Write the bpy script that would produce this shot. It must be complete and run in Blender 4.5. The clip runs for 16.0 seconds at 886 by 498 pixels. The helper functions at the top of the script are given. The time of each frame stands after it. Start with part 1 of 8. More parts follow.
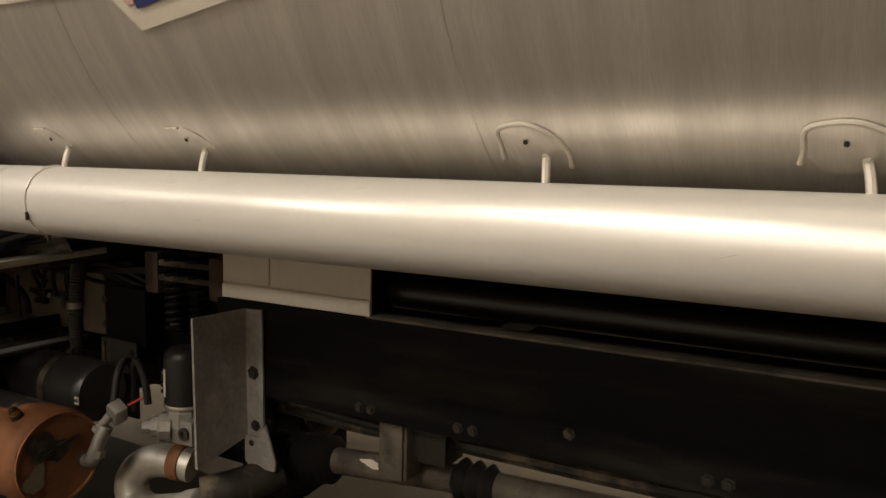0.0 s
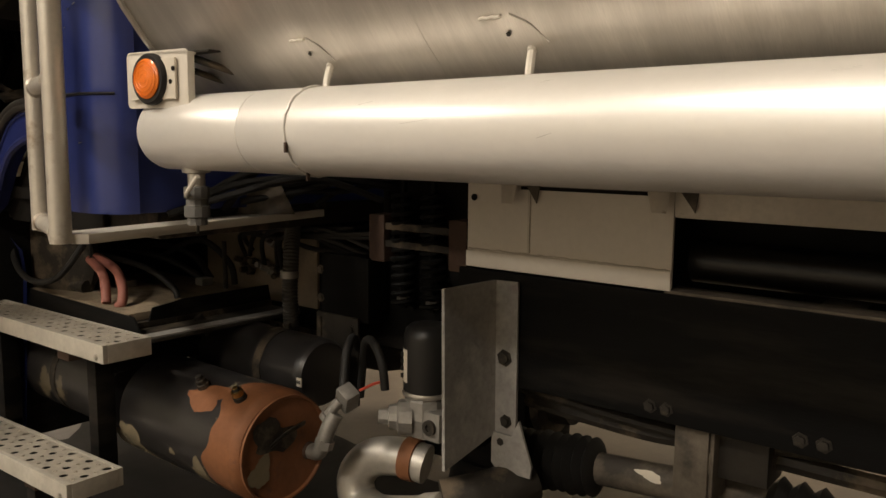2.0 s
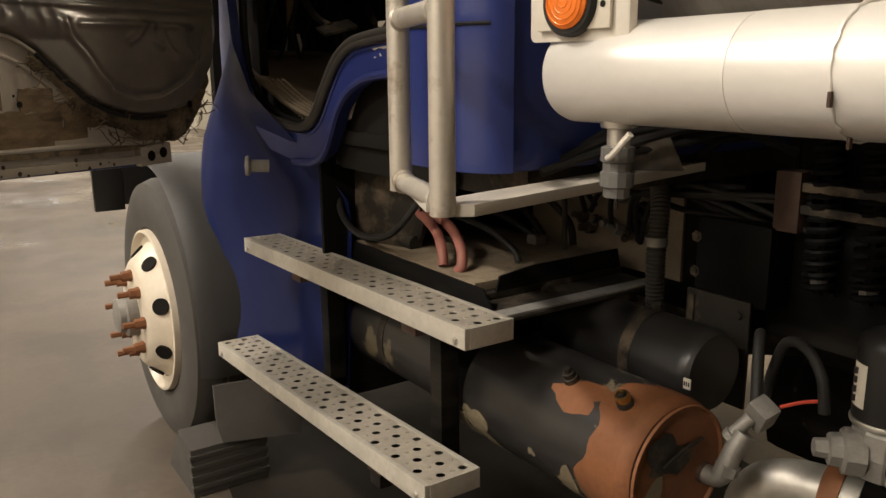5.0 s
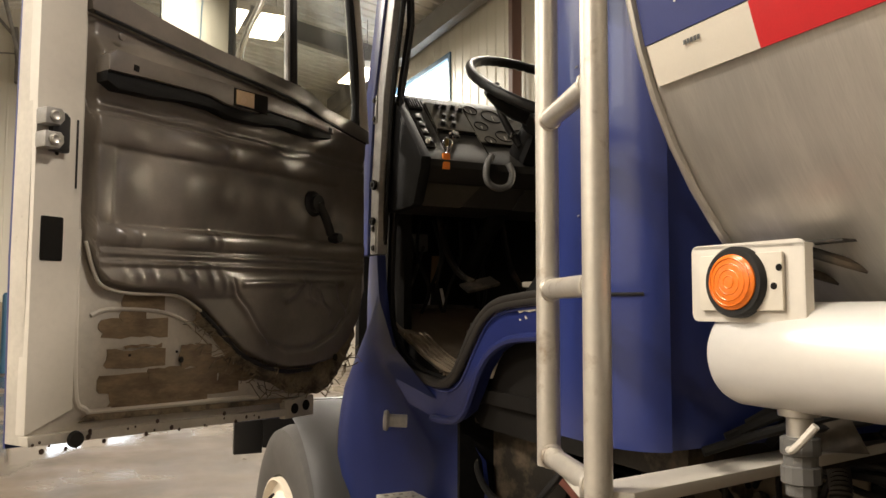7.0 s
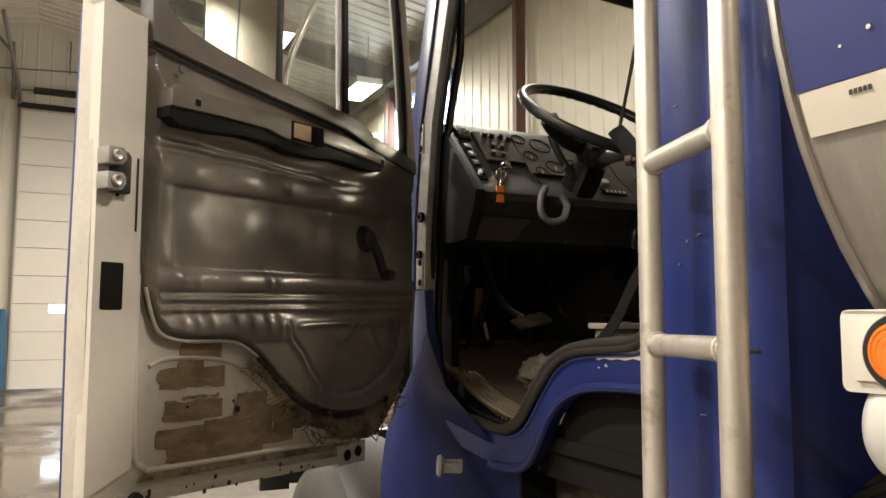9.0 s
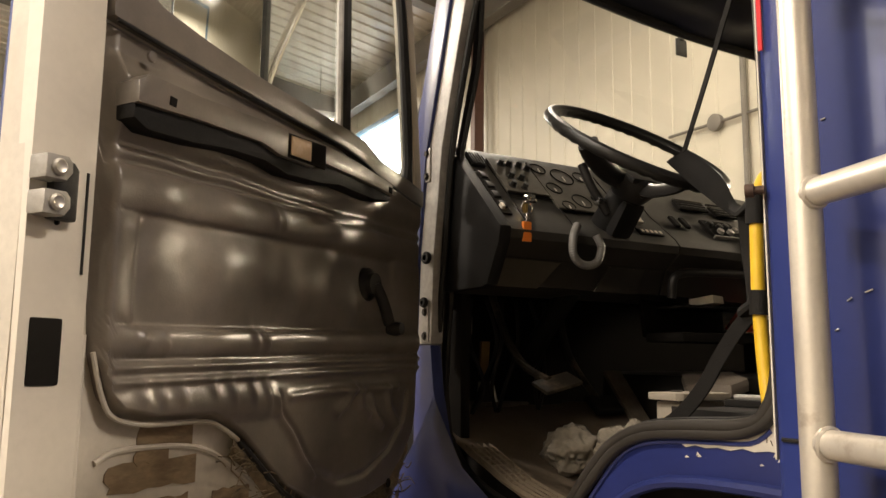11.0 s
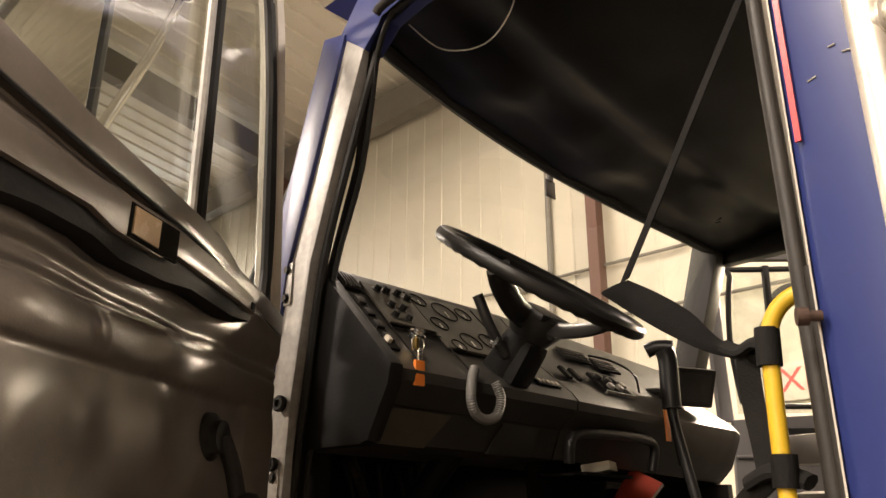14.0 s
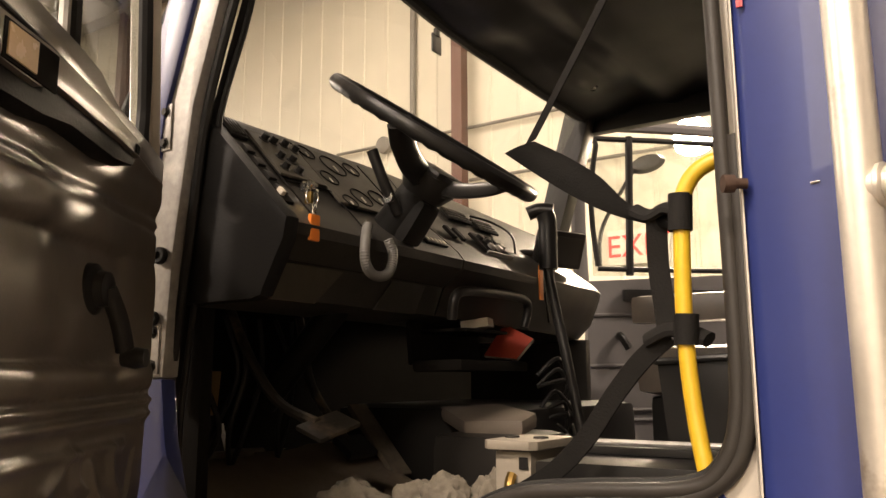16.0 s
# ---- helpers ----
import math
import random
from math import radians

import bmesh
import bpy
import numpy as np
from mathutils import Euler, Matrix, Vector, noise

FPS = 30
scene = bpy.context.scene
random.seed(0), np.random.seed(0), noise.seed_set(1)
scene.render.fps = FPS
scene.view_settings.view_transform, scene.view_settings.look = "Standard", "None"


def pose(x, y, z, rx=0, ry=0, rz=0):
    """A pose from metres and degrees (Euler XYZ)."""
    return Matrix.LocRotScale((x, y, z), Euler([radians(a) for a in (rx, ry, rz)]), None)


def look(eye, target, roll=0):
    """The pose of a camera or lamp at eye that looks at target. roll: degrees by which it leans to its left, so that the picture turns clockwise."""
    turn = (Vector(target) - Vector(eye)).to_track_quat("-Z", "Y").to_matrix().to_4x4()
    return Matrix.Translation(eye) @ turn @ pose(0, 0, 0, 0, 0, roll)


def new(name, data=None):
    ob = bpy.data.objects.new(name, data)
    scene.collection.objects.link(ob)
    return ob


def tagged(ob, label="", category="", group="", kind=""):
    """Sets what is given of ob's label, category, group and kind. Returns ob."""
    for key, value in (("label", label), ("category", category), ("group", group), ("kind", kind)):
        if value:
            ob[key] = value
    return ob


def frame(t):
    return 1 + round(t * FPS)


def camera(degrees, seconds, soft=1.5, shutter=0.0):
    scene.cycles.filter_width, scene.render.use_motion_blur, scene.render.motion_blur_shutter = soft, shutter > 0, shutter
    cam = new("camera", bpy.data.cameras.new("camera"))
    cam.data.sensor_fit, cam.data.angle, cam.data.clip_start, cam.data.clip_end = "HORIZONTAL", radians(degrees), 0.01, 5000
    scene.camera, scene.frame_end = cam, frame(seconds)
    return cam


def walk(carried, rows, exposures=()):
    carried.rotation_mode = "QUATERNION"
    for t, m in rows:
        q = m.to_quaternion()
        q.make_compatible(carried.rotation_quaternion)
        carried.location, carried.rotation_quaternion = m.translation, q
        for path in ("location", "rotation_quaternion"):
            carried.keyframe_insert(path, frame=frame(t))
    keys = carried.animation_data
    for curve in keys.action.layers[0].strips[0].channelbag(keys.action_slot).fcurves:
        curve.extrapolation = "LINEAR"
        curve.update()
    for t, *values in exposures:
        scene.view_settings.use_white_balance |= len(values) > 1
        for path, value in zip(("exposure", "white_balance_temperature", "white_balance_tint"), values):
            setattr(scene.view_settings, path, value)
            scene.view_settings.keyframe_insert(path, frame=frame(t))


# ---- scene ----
cam = camera(58.8, 16.0)
PATH = [
    (0, (0.534, -0.272, 1.446), (-0.448, 1.454, 1.213), 1.0),
    (0.5, (0.401, -0.249, 1.41), (-0.651, 1.434, 1.171), 0.9),
    (1, (0.297, -0.212, 1.372), (-0.807, 1.438, 1.127), 0.7),
    (1.5, (0.151, -0.155, 1.342), (-1.015, 1.45, 1.091), 0.6),
    (2, (0.031, -0.137, 1.319), (-1.223, 1.4, 1.063), 0.6),
    (2.5, (-0.105, -0.179, 1.301), (-1.405, 1.314, 1.016), 0.7),
    (3, (-0.187, -0.215, 1.278), (-1.509, 1.25, 0.953), 0.6),
    (3.2, (-0.211, -0.221, 1.268), (-1.54, 1.232, 0.92), 0.5),
    (5.3, (-0.501, -0.101, 1.373), (-2.185, 0.878, 0.919), -0.1),
    (5.5, (-0.495, -0.1, 1.387), (-2.221, 0.809, 0.947), -0.0),
    (6, (-0.499, -0.102, 1.395), (-2.312, 0.732, 1.257), -0.0),
    (6.5, (-0.522, -0.094, 1.393), (-2.338, 0.742, 1.439), 0.2),
    (7, (-0.548, -0.115, 1.403), (-2.359, 0.72, 1.553), 0.2),
    (7.5, (-0.617, -0.154, 1.421), (-2.425, 0.683, 1.6), 0.2),
    (8, (-0.657, -0.18, 1.443), (-2.462, 0.662, 1.624), 0.3),
    (8.5, (-0.682, -0.219, 1.466), (-2.485, 0.628, 1.647), 0.3),
    (9, (-0.701, -0.237, 1.473), (-2.501, 0.616, 1.657), 0.2),
    (9.2, (-0.727, -0.231, 1.482), (-2.527, 0.623, 1.66), 0.2),
    (11.3, (-1.165, -0.226, 1.531), (-2.84, 0.818, 1.856), 0.4),
    (11.5, (-1.186, -0.228, 1.529), (-2.811, 0.888, 1.865), 0.4),
    (12, (-1.239, -0.246, 1.523), (-2.797, 0.96, 1.866), 0.3),
    (12.2, (-1.262, -0.243, 1.520), (-2.776, 1.020, 1.863), 0.2),
    (12.5, (-1.301, -0.235, 1.516), (-2.785, 1.061, 1.86), 0.1),
    (13, (-1.421, -0.198, 1.544), (-2.832, 1.179, 1.881), 0.2),
    (13.5, (-1.51, -0.178, 1.573), (-2.881, 1.201, 2.041), 0.2),
    (14, (-1.563, -0.151, 1.558), (-2.889, 1.186, 2.232), 0.2),
    (14.5, (-1.617, -0.168, 1.564), (-2.994, 1.221, 1.983), 0.1),
    (15, (-1.644, -0.183, 1.568), (-2.971, 1.259, 1.967), 0.1),
    (15.5, (-1.669, -0.173, 1.564), (-2.78, 1.441, 1.966), -0.1),
    (16, (-1.662, -0.172, 1.563), (-2.752, 1.471, 1.893), -0.2),
]
walk(cam, [(t, look(e, g, r)) for t, e, g, r in PATH],
     exposures=((0.0, -0.57, 6450, 10), (0.6, -0.46, 6400, 11), (1.5, -0.36, 6450, 10), (3.2, -0.22, 6500, 10), (5.5, 0.08, 6250, 10), (6.5, 0.22, 6250, 10), (9.2, 0.36, 6100, 8), (11.6, 0.46, 6650, 13), (14.0, 0.58, 6620, 15), (14.7, 0.70, 6050, 18), (15.4, 0.72, 6500, 18), (16.0, 0.62, 6900, 17)))

# ---- world, light and exposure ----
world = bpy.data.worlds.new("world")
scene.world = world
world.use_nodes = True
world.node_tree.nodes["Background"].inputs[0].default_value = (0.75, 0.85, 1.0, 1)
world.node_tree.nodes["Background"].inputs[1].default_value = 0.6


def lamp(name, place, target, size, watts, color=(1.0, 0.885, 0.745), size_y=None):
    data = bpy.data.lights.new(name, "AREA")
    data.shape, data.size, data.size_y = "RECTANGLE", size, size_y or size
    data.energy, data.color = watts, color
    ob = new(name, data)
    ob.matrix_world = look(place, target)
    return ob


# high-bay lamps under the roof, several unseen and added for brightness; (x, y, watts)
BAYS = [(-3.0, -3.3, 420), (0.3, -6.4, 410), (1.6, 3.0, 330), (-5.6, 3.3, 90), (-9.5, -3.6, 700), (-15.4, 4.85, 420), (-13.4, 1.9, 110), (-13.4, 2.6, 110)]
for bx, by, bw in BAYS:
    lamp("bay_lamp", (bx, by, 6.05), (bx, by, 0), 1.2, bw, size_y=0.5)

# ---- materials ----


def material(name, color, rough=0.5, metal=0.0, dark=0.6, scale=4.0, amount=0.5, fine=60.0, bump=0.08, stretch=(1, 1, 1),
             second=None, patch=(0.55, 0.62), patch_scale=3.0, coat=0.0, island=0.0, rough_var=0.12, spec=0.5):
    """Principled surface: base colour broken by coarse and fine noise, an optional second colour in patches, fine bump."""
    m = bpy.data.materials.new(name)
    m.use_nodes = True
    nt = m.node_tree
    N, L = nt.nodes, nt.links
    b = N["Principled BSDF"]
    b.inputs["Metallic"].default_value = metal
    b.inputs["Coat Weight"].default_value = coat
    b.inputs["Specular IOR Level"].default_value = spec
    tc, mp = N.new("ShaderNodeTexCoord"), N.new("ShaderNodeMapping")
    mp.inputs["Scale"].default_value = stretch
    L.new(tc.outputs["Object"], mp.inputs["Vector"])

    def noise_tex(s, detail=4.0, r=0.6):
        n = N.new("ShaderNodeTexNoise")
        n.inputs["Scale"].default_value, n.inputs["Detail"].default_value, n.inputs["Roughness"].default_value = s, detail, r
        L.new(mp.outputs[0], n.inputs["Vector"])
        return n

    def ramp(src, lo, hi):
        r = N.new("ShaderNodeMapRange")
        r.inputs["From Min"].default_value, r.inputs["From Max"].default_value = lo, hi
        L.new(src, r.inputs["Value"])
        return r.outputs[0]

    def mix(fac, a, c, kind="MIX"):
        x = N.new("ShaderNodeMix")
        x.data_type, x.blend_type = "RGBA", kind
        if isinstance(fac, float):
            x.inputs["Factor"].default_value = fac
        else:
            L.new(fac, x.inputs["Factor"])
        for sock, v in ((x.inputs[6], a), (x.inputs[7], c)):
            if isinstance(v, tuple):
                sock.default_value = (*v, 1)
            else:
                L.new(v, sock)
        return x.outputs[2]

    coarse, grain = noise_tex(scale), noise_tex(fine, 3.0)
    low = tuple(c * dark for c in color)
    f = N.new("ShaderNodeMath")
    f.operation = "MULTIPLY"
    L.new(ramp(coarse.outputs[0], 0.35, 0.7), f.inputs[0])
    f.inputs[1].default_value = amount
    col = mix(f.outputs[0], tuple(color), low)
    g = N.new("ShaderNodeMath")
    g.operation = "MULTIPLY"
    L.new(ramp(grain.outputs[0], 0.4, 0.7), g.inputs[0])
    g.inputs[1].default_value = amount * 0.5
    col = mix(g.outputs[0], col, low)
    if second:
        p = noise_tex(patch_scale, 5.0, 0.65)
        col = mix(ramp(p.outputs[0], *patch), col, tuple(second))
    if island:
        oi, hs = N.new("ShaderNodeObjectInfo"), N.new("ShaderNodeHueSaturation")
        L.new(ramp_random(N, L, oi.outputs["Random"], 1 - island, 1 + island), hs.inputs["Value"])
        L.new(col, hs.inputs["Color"])
        col = hs.outputs[0]
    L.new(col, b.inputs["Base Color"])
    r = N.new("ShaderNodeMapRange")
    r.inputs["To Min"].default_value, r.inputs["To Max"].default_value = max(0.02, rough - rough_var), min(1, rough + rough_var)
    L.new(coarse.outputs[0], r.inputs["Value"])
    L.new(r.outputs[0], b.inputs["Roughness"])
    if bump:
        bp = N.new("ShaderNodeBump")
        bp.inputs["Strength"].default_value, bp.inputs["Distance"].default_value = bump, 0.004
        L.new(grain.outputs[0], bp.inputs["Height"])
        L.new(bp.outputs[0], b.inputs["Normal"])
    return m


def ramp_random(N, L, src, lo, hi):
    r = N.new("ShaderNodeMapRange")
    r.inputs["To Min"].default_value, r.inputs["To Max"].default_value = lo, hi
    L.new(src, r.inputs["Value"])
    return r.outputs[0]


def glowing(name, color, strength):
    m = bpy.data.materials.new(name)
    m.use_nodes = True
    b = m.node_tree.nodes["Principled BSDF"]
    b.inputs["Base Color"].default_value = (*color, 1)
    b.inputs["Emission Color"].default_value = (*color, 1)
    b.inputs["Emission Strength"].default_value = strength
    return m


def glass_mat(name, tint=(1, 1, 1), rough=0.0, dust=0.0):
    m = bpy.data.materials.new(name)
    m.use_nodes = True
    N, L = m.node_tree.nodes, m.node_tree.links
    N.remove(N["Principled BSDF"])
    out = N["Material Output"]
    tr, gl, df, fr = (N.new("ShaderNodeBsdf" + k) for k in ("Transparent", "Glossy", "Diffuse", "Transparent"))
    tr.inputs[0].default_value = (*tint, 1)
    gl.inputs["Roughness"].default_value = rough
    lw, pw = N.new("ShaderNodeLayerWeight"), N.new("ShaderNodeMath")
    pw.operation = "POWER"
    L.new(lw.outputs["Facing"], pw.inputs[0])
    pw.inputs[1].default_value = 4.0
    f = N.new("ShaderNodeMapRange")
    f.inputs["To Min"].default_value, f.inputs["To Max"].default_value = 0.06, 0.85
    L.new(pw.outputs[0], f.inputs["Value"])
    a, c = N.new("ShaderNodeMixShader"), N.new("ShaderNodeMixShader")
    L.new(f.outputs[0], a.inputs[0]), L.new(tr.outputs[0], a.inputs[1]), L.new(gl.outputs[0], a.inputs[2])
    tc, n, r = N.new("ShaderNodeTexCoord"), N.new("ShaderNodeTexNoise"), N.new("ShaderNodeMapRange")
    n.inputs["Scale"].default_value, n.inputs["Detail"].default_value = 7.0, 8.0
    L.new(tc.outputs["Object"], n.inputs["Vector"]), L.new(n.outputs[0], r.inputs["Value"])
    r.inputs["From Min"].default_value, r.inputs["From Max"].default_value, r.inputs["To Max"].default_value = 0.4, 0.8, dust
    df.inputs[0].default_value = (0.55, 0.52, 0.45, 1)
    L.new(r.outputs[0], c.inputs[0]), L.new(a.outputs[0], c.inputs[1]), L.new(df.outputs[0], c.inputs[2])
    L.new(c.outputs[0], out.inputs[0])
    return m


M = {}
M["blue"] = material("blue_paint", (0.022, 0.035, 0.160), 0.34, 0, 0.75, 3, 0.5, 90, 0.02, coat=0.25)
M["blue_worn"] = material("worn_blue_paint", (0.015, 0.024, 0.125), 0.42, 0, 0.6, 3, 0.5, 80, 0.03, second=(0.22, 0.20, 0.17), patch=(0.70, 0.72), patch_scale=9)
M["white"] = material("white_paint", (0.66, 0.61, 0.53), 0.38, 0, 0.8, 3, 0.5, 70, 0.03)
M["white_dirty"] = material("dirty_white_paint", (0.60, 0.55, 0.47), 0.45, 0, 0.6, 4, 0.6, 70, 0.05, second=(0.13, 0.085, 0.05), patch=(0.66, 0.75), patch_scale=11)
M["tank"] = material("brushed_aluminium", (0.70, 0.66, 0.60), 0.34, 0.72, 0.68, 2.2, 0.7, 60, 0.07, stretch=(9, 0.7, 0.7), rough_var=0.14)
M["pipe"] = material("satin_aluminium", (0.84, 0.81, 0.76), 0.36, 0.40, 0.86, 3, 0.4, 80, 0.02, stretch=(0.6, 1, 1), rough_var=0.06)
M["tread"] = material("worn_tread_plate", (0.60, 0.56, 0.48), 0.45, 0.3, 0.6, 12, 0.6, 80, 0.1)
M["tread_dull"] = material("scuffed_tread_plate", (0.52, 0.47, 0.39), 0.5, 0.3, 0.6, 10, 0.6, 80, 0.1)
M["dusty"] = material("dusty_brown_steel", (0.15, 0.125, 0.095), 0.75, 0.1, 0.45, 9, 0.8, 50, 0.3, second=(0.05, 0.042, 0.034), patch=(0.5, 0.62), patch_scale=6)
M["alu"] = material("raw_aluminium", (0.60, 0.57, 0.52), 0.42, 0.9, 0.7, 7, 0.5, 90, 0.06)
M["galv"] = material("dull_aluminium_plate", (0.46, 0.44, 0.41), 0.45, 0.35, 0.45, 7, 0.8, 60, 0.12, second=(0.50, 0.48, 0.44), patch=(0.54, 0.68), patch_scale=7)
M["black"] = material("black_chassis_paint", (0.0055, 0.0052, 0.005), 0.62, 0, 0.6, 5, 0.6, 60, 0.12, second=(0.030, 0.025, 0.020), patch=(0.52, 0.75), patch_scale=2.2, stretch=(0.5, 1, 3), spec=0.12)
M["black_gloss"] = material("glossy_black_paint", (0.006, 0.0055, 0.005), 0.30, 0, 0.6, 4, 0.5, 60, 0.05, spec=0.45, rough_var=0.08)
M["grime"] = material("greasy_black_metal", (0.036, 0.031, 0.025), 0.55, 0.1, 0.5, 9, 0.6, 70, 0.25, second=(0.14, 0.108, 0.075), patch=(0.52, 0.66), patch_scale=7, spec=0.25)
M["rubber"] = material("black_rubber", (0.017, 0.016, 0.015), 0.6, 0, 0.7, 8, 0.5, 110, 0.1, spec=0.3)
M["seal"] = material("dusty_seal_rubber", (0.034, 0.030, 0.026), 0.5, 0, 0.7, 8, 0.5, 110, 0.1, spec=0.35)
M["tyre"] = material("dusty_tyre_rubber", (0.055, 0.049, 0.042), 0.75, 0, 0.7, 6, 0.5, 70, 0.15)
M["flare"] = material("grey_plastic_fender", (0.085, 0.08, 0.076), 0.5, 0, 0.8, 5, 0.4, 120, 0.05)
M["rust"] = material("rust_orange_primer", (0.225, 0.085, 0.030), 0.72, 0, 0.55, 9, 0.6, 60, 0.2, second=(0.12, 0.05, 0.03), patch=(0.58, 0.7), patch_scale=12)
M["rust_dark"] = material("dark_rust", (0.058, 0.030, 0.018), 0.8, 0, 0.5, 10, 0.6, 60, 0.3)
M["airtank"] = material("black_air_tank_paint", (0.024, 0.022, 0.021), 0.34, 0, 0.6, 4, 0.5, 60, 0.05, second=(0.14, 0.115, 0.075), patch=(0.62, 0.64), patch_scale=6)
M["tanbare"] = material("bare_tan_metal", (0.22, 0.18, 0.115), 0.55, 0.1, 0.7, 14, 0.5, 70, 0.08)
M["vinyl"] = material("grey_brown_vinyl", (0.200, 0.168, 0.137), 0.31, 0, 0.75, 6, 0.6, 260, 0.08, second=(0.092, 0.079, 0.066), patch=(0.3, 0.8), patch_scale=9, rough_var=0.05, spec=1.0)
M["vinyl_dark"] = material("dark_vinyl", (0.024, 0.022, 0.020), 0.38, 0, 0.7, 6, 0.5, 220, 0.12, spec=0.4)
M["liner"] = material("black_quilted_liner", (0.0095, 0.009, 0.0085), 0.33, 0, 0.7, 6, 0.4, 150, 0.1, spec=0.35)
M["door_grey"] = material("grey_door_trim", (0.125, 0.116, 0.114), 0.55, 0, 0.75, 6, 0.5, 200, 0.1)
M["ladder"] = material("worn_ladder_tube", (0.66, 0.61, 0.53), 0.40, 0.55, 0.75, 8, 0.6, 80, 0.08, second=(0.34, 0.27, 0.20), patch=(0.58, 0.72), patch_scale=11)
M["dust"] = material("thick_tan_dust", (0.30, 0.235, 0.16), 0.9, 0, 0.5, 10, 0.7, 60, 0.4, second=(0.12, 0.09, 0.06), patch=(0.52, 0.66), patch_scale=8)
M["trim"] = material("black_plastic", (0.018, 0.017, 0.016), 0.36, 0, 0.7, 6, 0.4, 180, 0.06, spec=0.32)
M["dash"] = material("grey_dash_plastic", (0.042, 0.039, 0.034), 0.42, 0, 0.6, 9, 0.6, 240, 0.12, spec=0.35)
M["dash_light"] = material("lighter_dash_plastic", (0.085, 0.076, 0.060), 0.65, 0, 0.6, 9, 0.6, 240, 0.15, spec=0.2)
M["belt"] = material("black_webbing", (0.013, 0.012, 0.011), 0.75, 0, 0.7, 10, 0.4, 300, 0.3, spec=0.15)
M["yellow"] = material("yellow_rail_paint", (0.72, 0.46, 0.03), 0.38, 0, 0.85, 6, 0.5, 60, 0.04, second=(0.45, 0.25, 0.03), patch=(0.7, 0.75), patch_scale=14)
M["orange"] = material("orange_lens", (0.85, 0.20, 0.02), 0.22, 0, 0.7, 30, 0.4, 120, 0.15)
M["orange_tag"] = material("orange_plastic", (0.80, 0.22, 0.03), 0.45, 0, 0.8, 20, 0.3, 90, 0.04)
M["amber"] = material("pale_amber_reflector", (0.72, 0.52, 0.32), 0.25, 0, 0.8, 30, 0.4, 200, 0.05)
M["red"] = material("red_reflective_tape", (0.55, 0.015, 0.02), 0.35, 0, 0.8, 12, 0.4, 400, 0.1)
M["red_paper"] = material("red_card_cover", (0.42, 0.055, 0.03), 0.5, 0, 0.8, 12, 0.4, 80, 0.03)
M["tape_white"] = material("white_reflective_tape", (0.68, 0.62, 0.52), 0.4, 0, 0.85, 12, 0.4, 400, 0.1)
M["paper"] = material("cream_paper", (0.66, 0.60, 0.50), 0.7, 0, 0.8, 12, 0.4, 90, 0.03)
M["cloth"] = material("crumpled_cream_cloth", (0.165, 0.143, 0.110), 0.9, 0, 0.45, 14, 0.6, 120, 0.2)
M["cardboard"] = material("brown_stained_tape", (0.29, 0.205, 0.115), 0.7, 0, 0.5, 16, 0.8, 60, 0.15, second=(0.13, 0.085, 0.045), patch=(0.46, 0.66), patch_scale=14, stretch=(1, 1, 3))
M["insul"] = material("torn_fibrous_insulation", (0.30, 0.235, 0.15), 0.95, 0, 0.4, 22, 0.8, 90, 0.5, second=(0.07, 0.055, 0.04), patch=(0.5, 0.62), patch_scale=20)
M["brass"] = material("brass", (0.55, 0.36, 0.12), 0.35, 1.0, 0.7, 20, 0.4, 90, 0.05)
M["hose_red"] = material("dull_red_hose", (0.32, 0.12, 0.09), 0.6, 0, 0.6, 12, 0.5, 90, 0.1)
M["case"] = material("dull_case_aluminium", (0.36, 0.32, 0.26), 0.5, 0.3, 0.7, 9, 0.5, 80, 0.1)
M["capdark"] = material("dark_dash_end", (0.011, 0.0105, 0.010), 0.55, 0, 0.7, 6, 0.5, 220, 0.12, spec=0.14)
M["castalu"] = material("dusty_cast_aluminium", (0.34, 0.32, 0.29), 0.55, 0.6, 0.55, 14, 0.6, 80, 0.25)
M["chrome"] = material("chrome", (0.80, 0.78, 0.74), 0.16, 1.0, 0.85, 20, 0.3, 90, 0.02)
M["exhaust"] = material("aluminised_exhaust_pipe", (0.60, 0.57, 0.51), 0.45, 0.6, 0.6, 8, 0.6, 60, 0.08)
M["pvc"] = material("grey_fitting", (0.13, 0.125, 0.115), 0.5, 0, 0.7, 14, 0.5, 90, 0.08)
M["oak"] = material("pale_wood", (0.42, 0.27, 0.12), 0.6, 0, 0.7, 10, 0.5, 60, 0.1, stretch=(1, 1, 0.2))
M["wheel"] = material("white_wheel_paint", (0.66, 0.58, 0.46), 0.42, 0, 0.75, 6, 0.5, 60, 0.05, second=(0.30, 0.15, 0.06), patch=(0.68, 0.76), patch_scale=10)
# near-black for dark panels; also puts shade into holes, gaps and closing sheets
M["bulkhead"] = material("near_black_fill", (0.016, 0.0145, 0.013), 0.8, 0, 0.7, 6, 0.4, 80, 0.1, spec=0.03)
M["mat"] = material("dirty_floor_mat", (0.30, 0.24, 0.175), 0.85, 0, 0.6, 7, 0.6, 90, 0.3)
M["wall"] = material("cream_steel_liner", (0.55, 0.51, 0.42), 0.45, 0, 0.9, 0.7, 0.5, 40, 0.02)
M["ceil"] = material("white_roof_liner", (0.60, 0.56, 0.48), 0.5, 0, 0.85, 0.7, 0.5, 40, 0.02)
M["steel_red"] = material("red_oxide_steel", (0.115, 0.052, 0.038), 0.6, 0, 0.7, 3, 0.5, 50, 0.05)
M["steel_grey"] = material("grey_primer_steel", (0.16, 0.145, 0.125), 0.6, 0, 0.7, 3, 0.5, 50, 0.05)
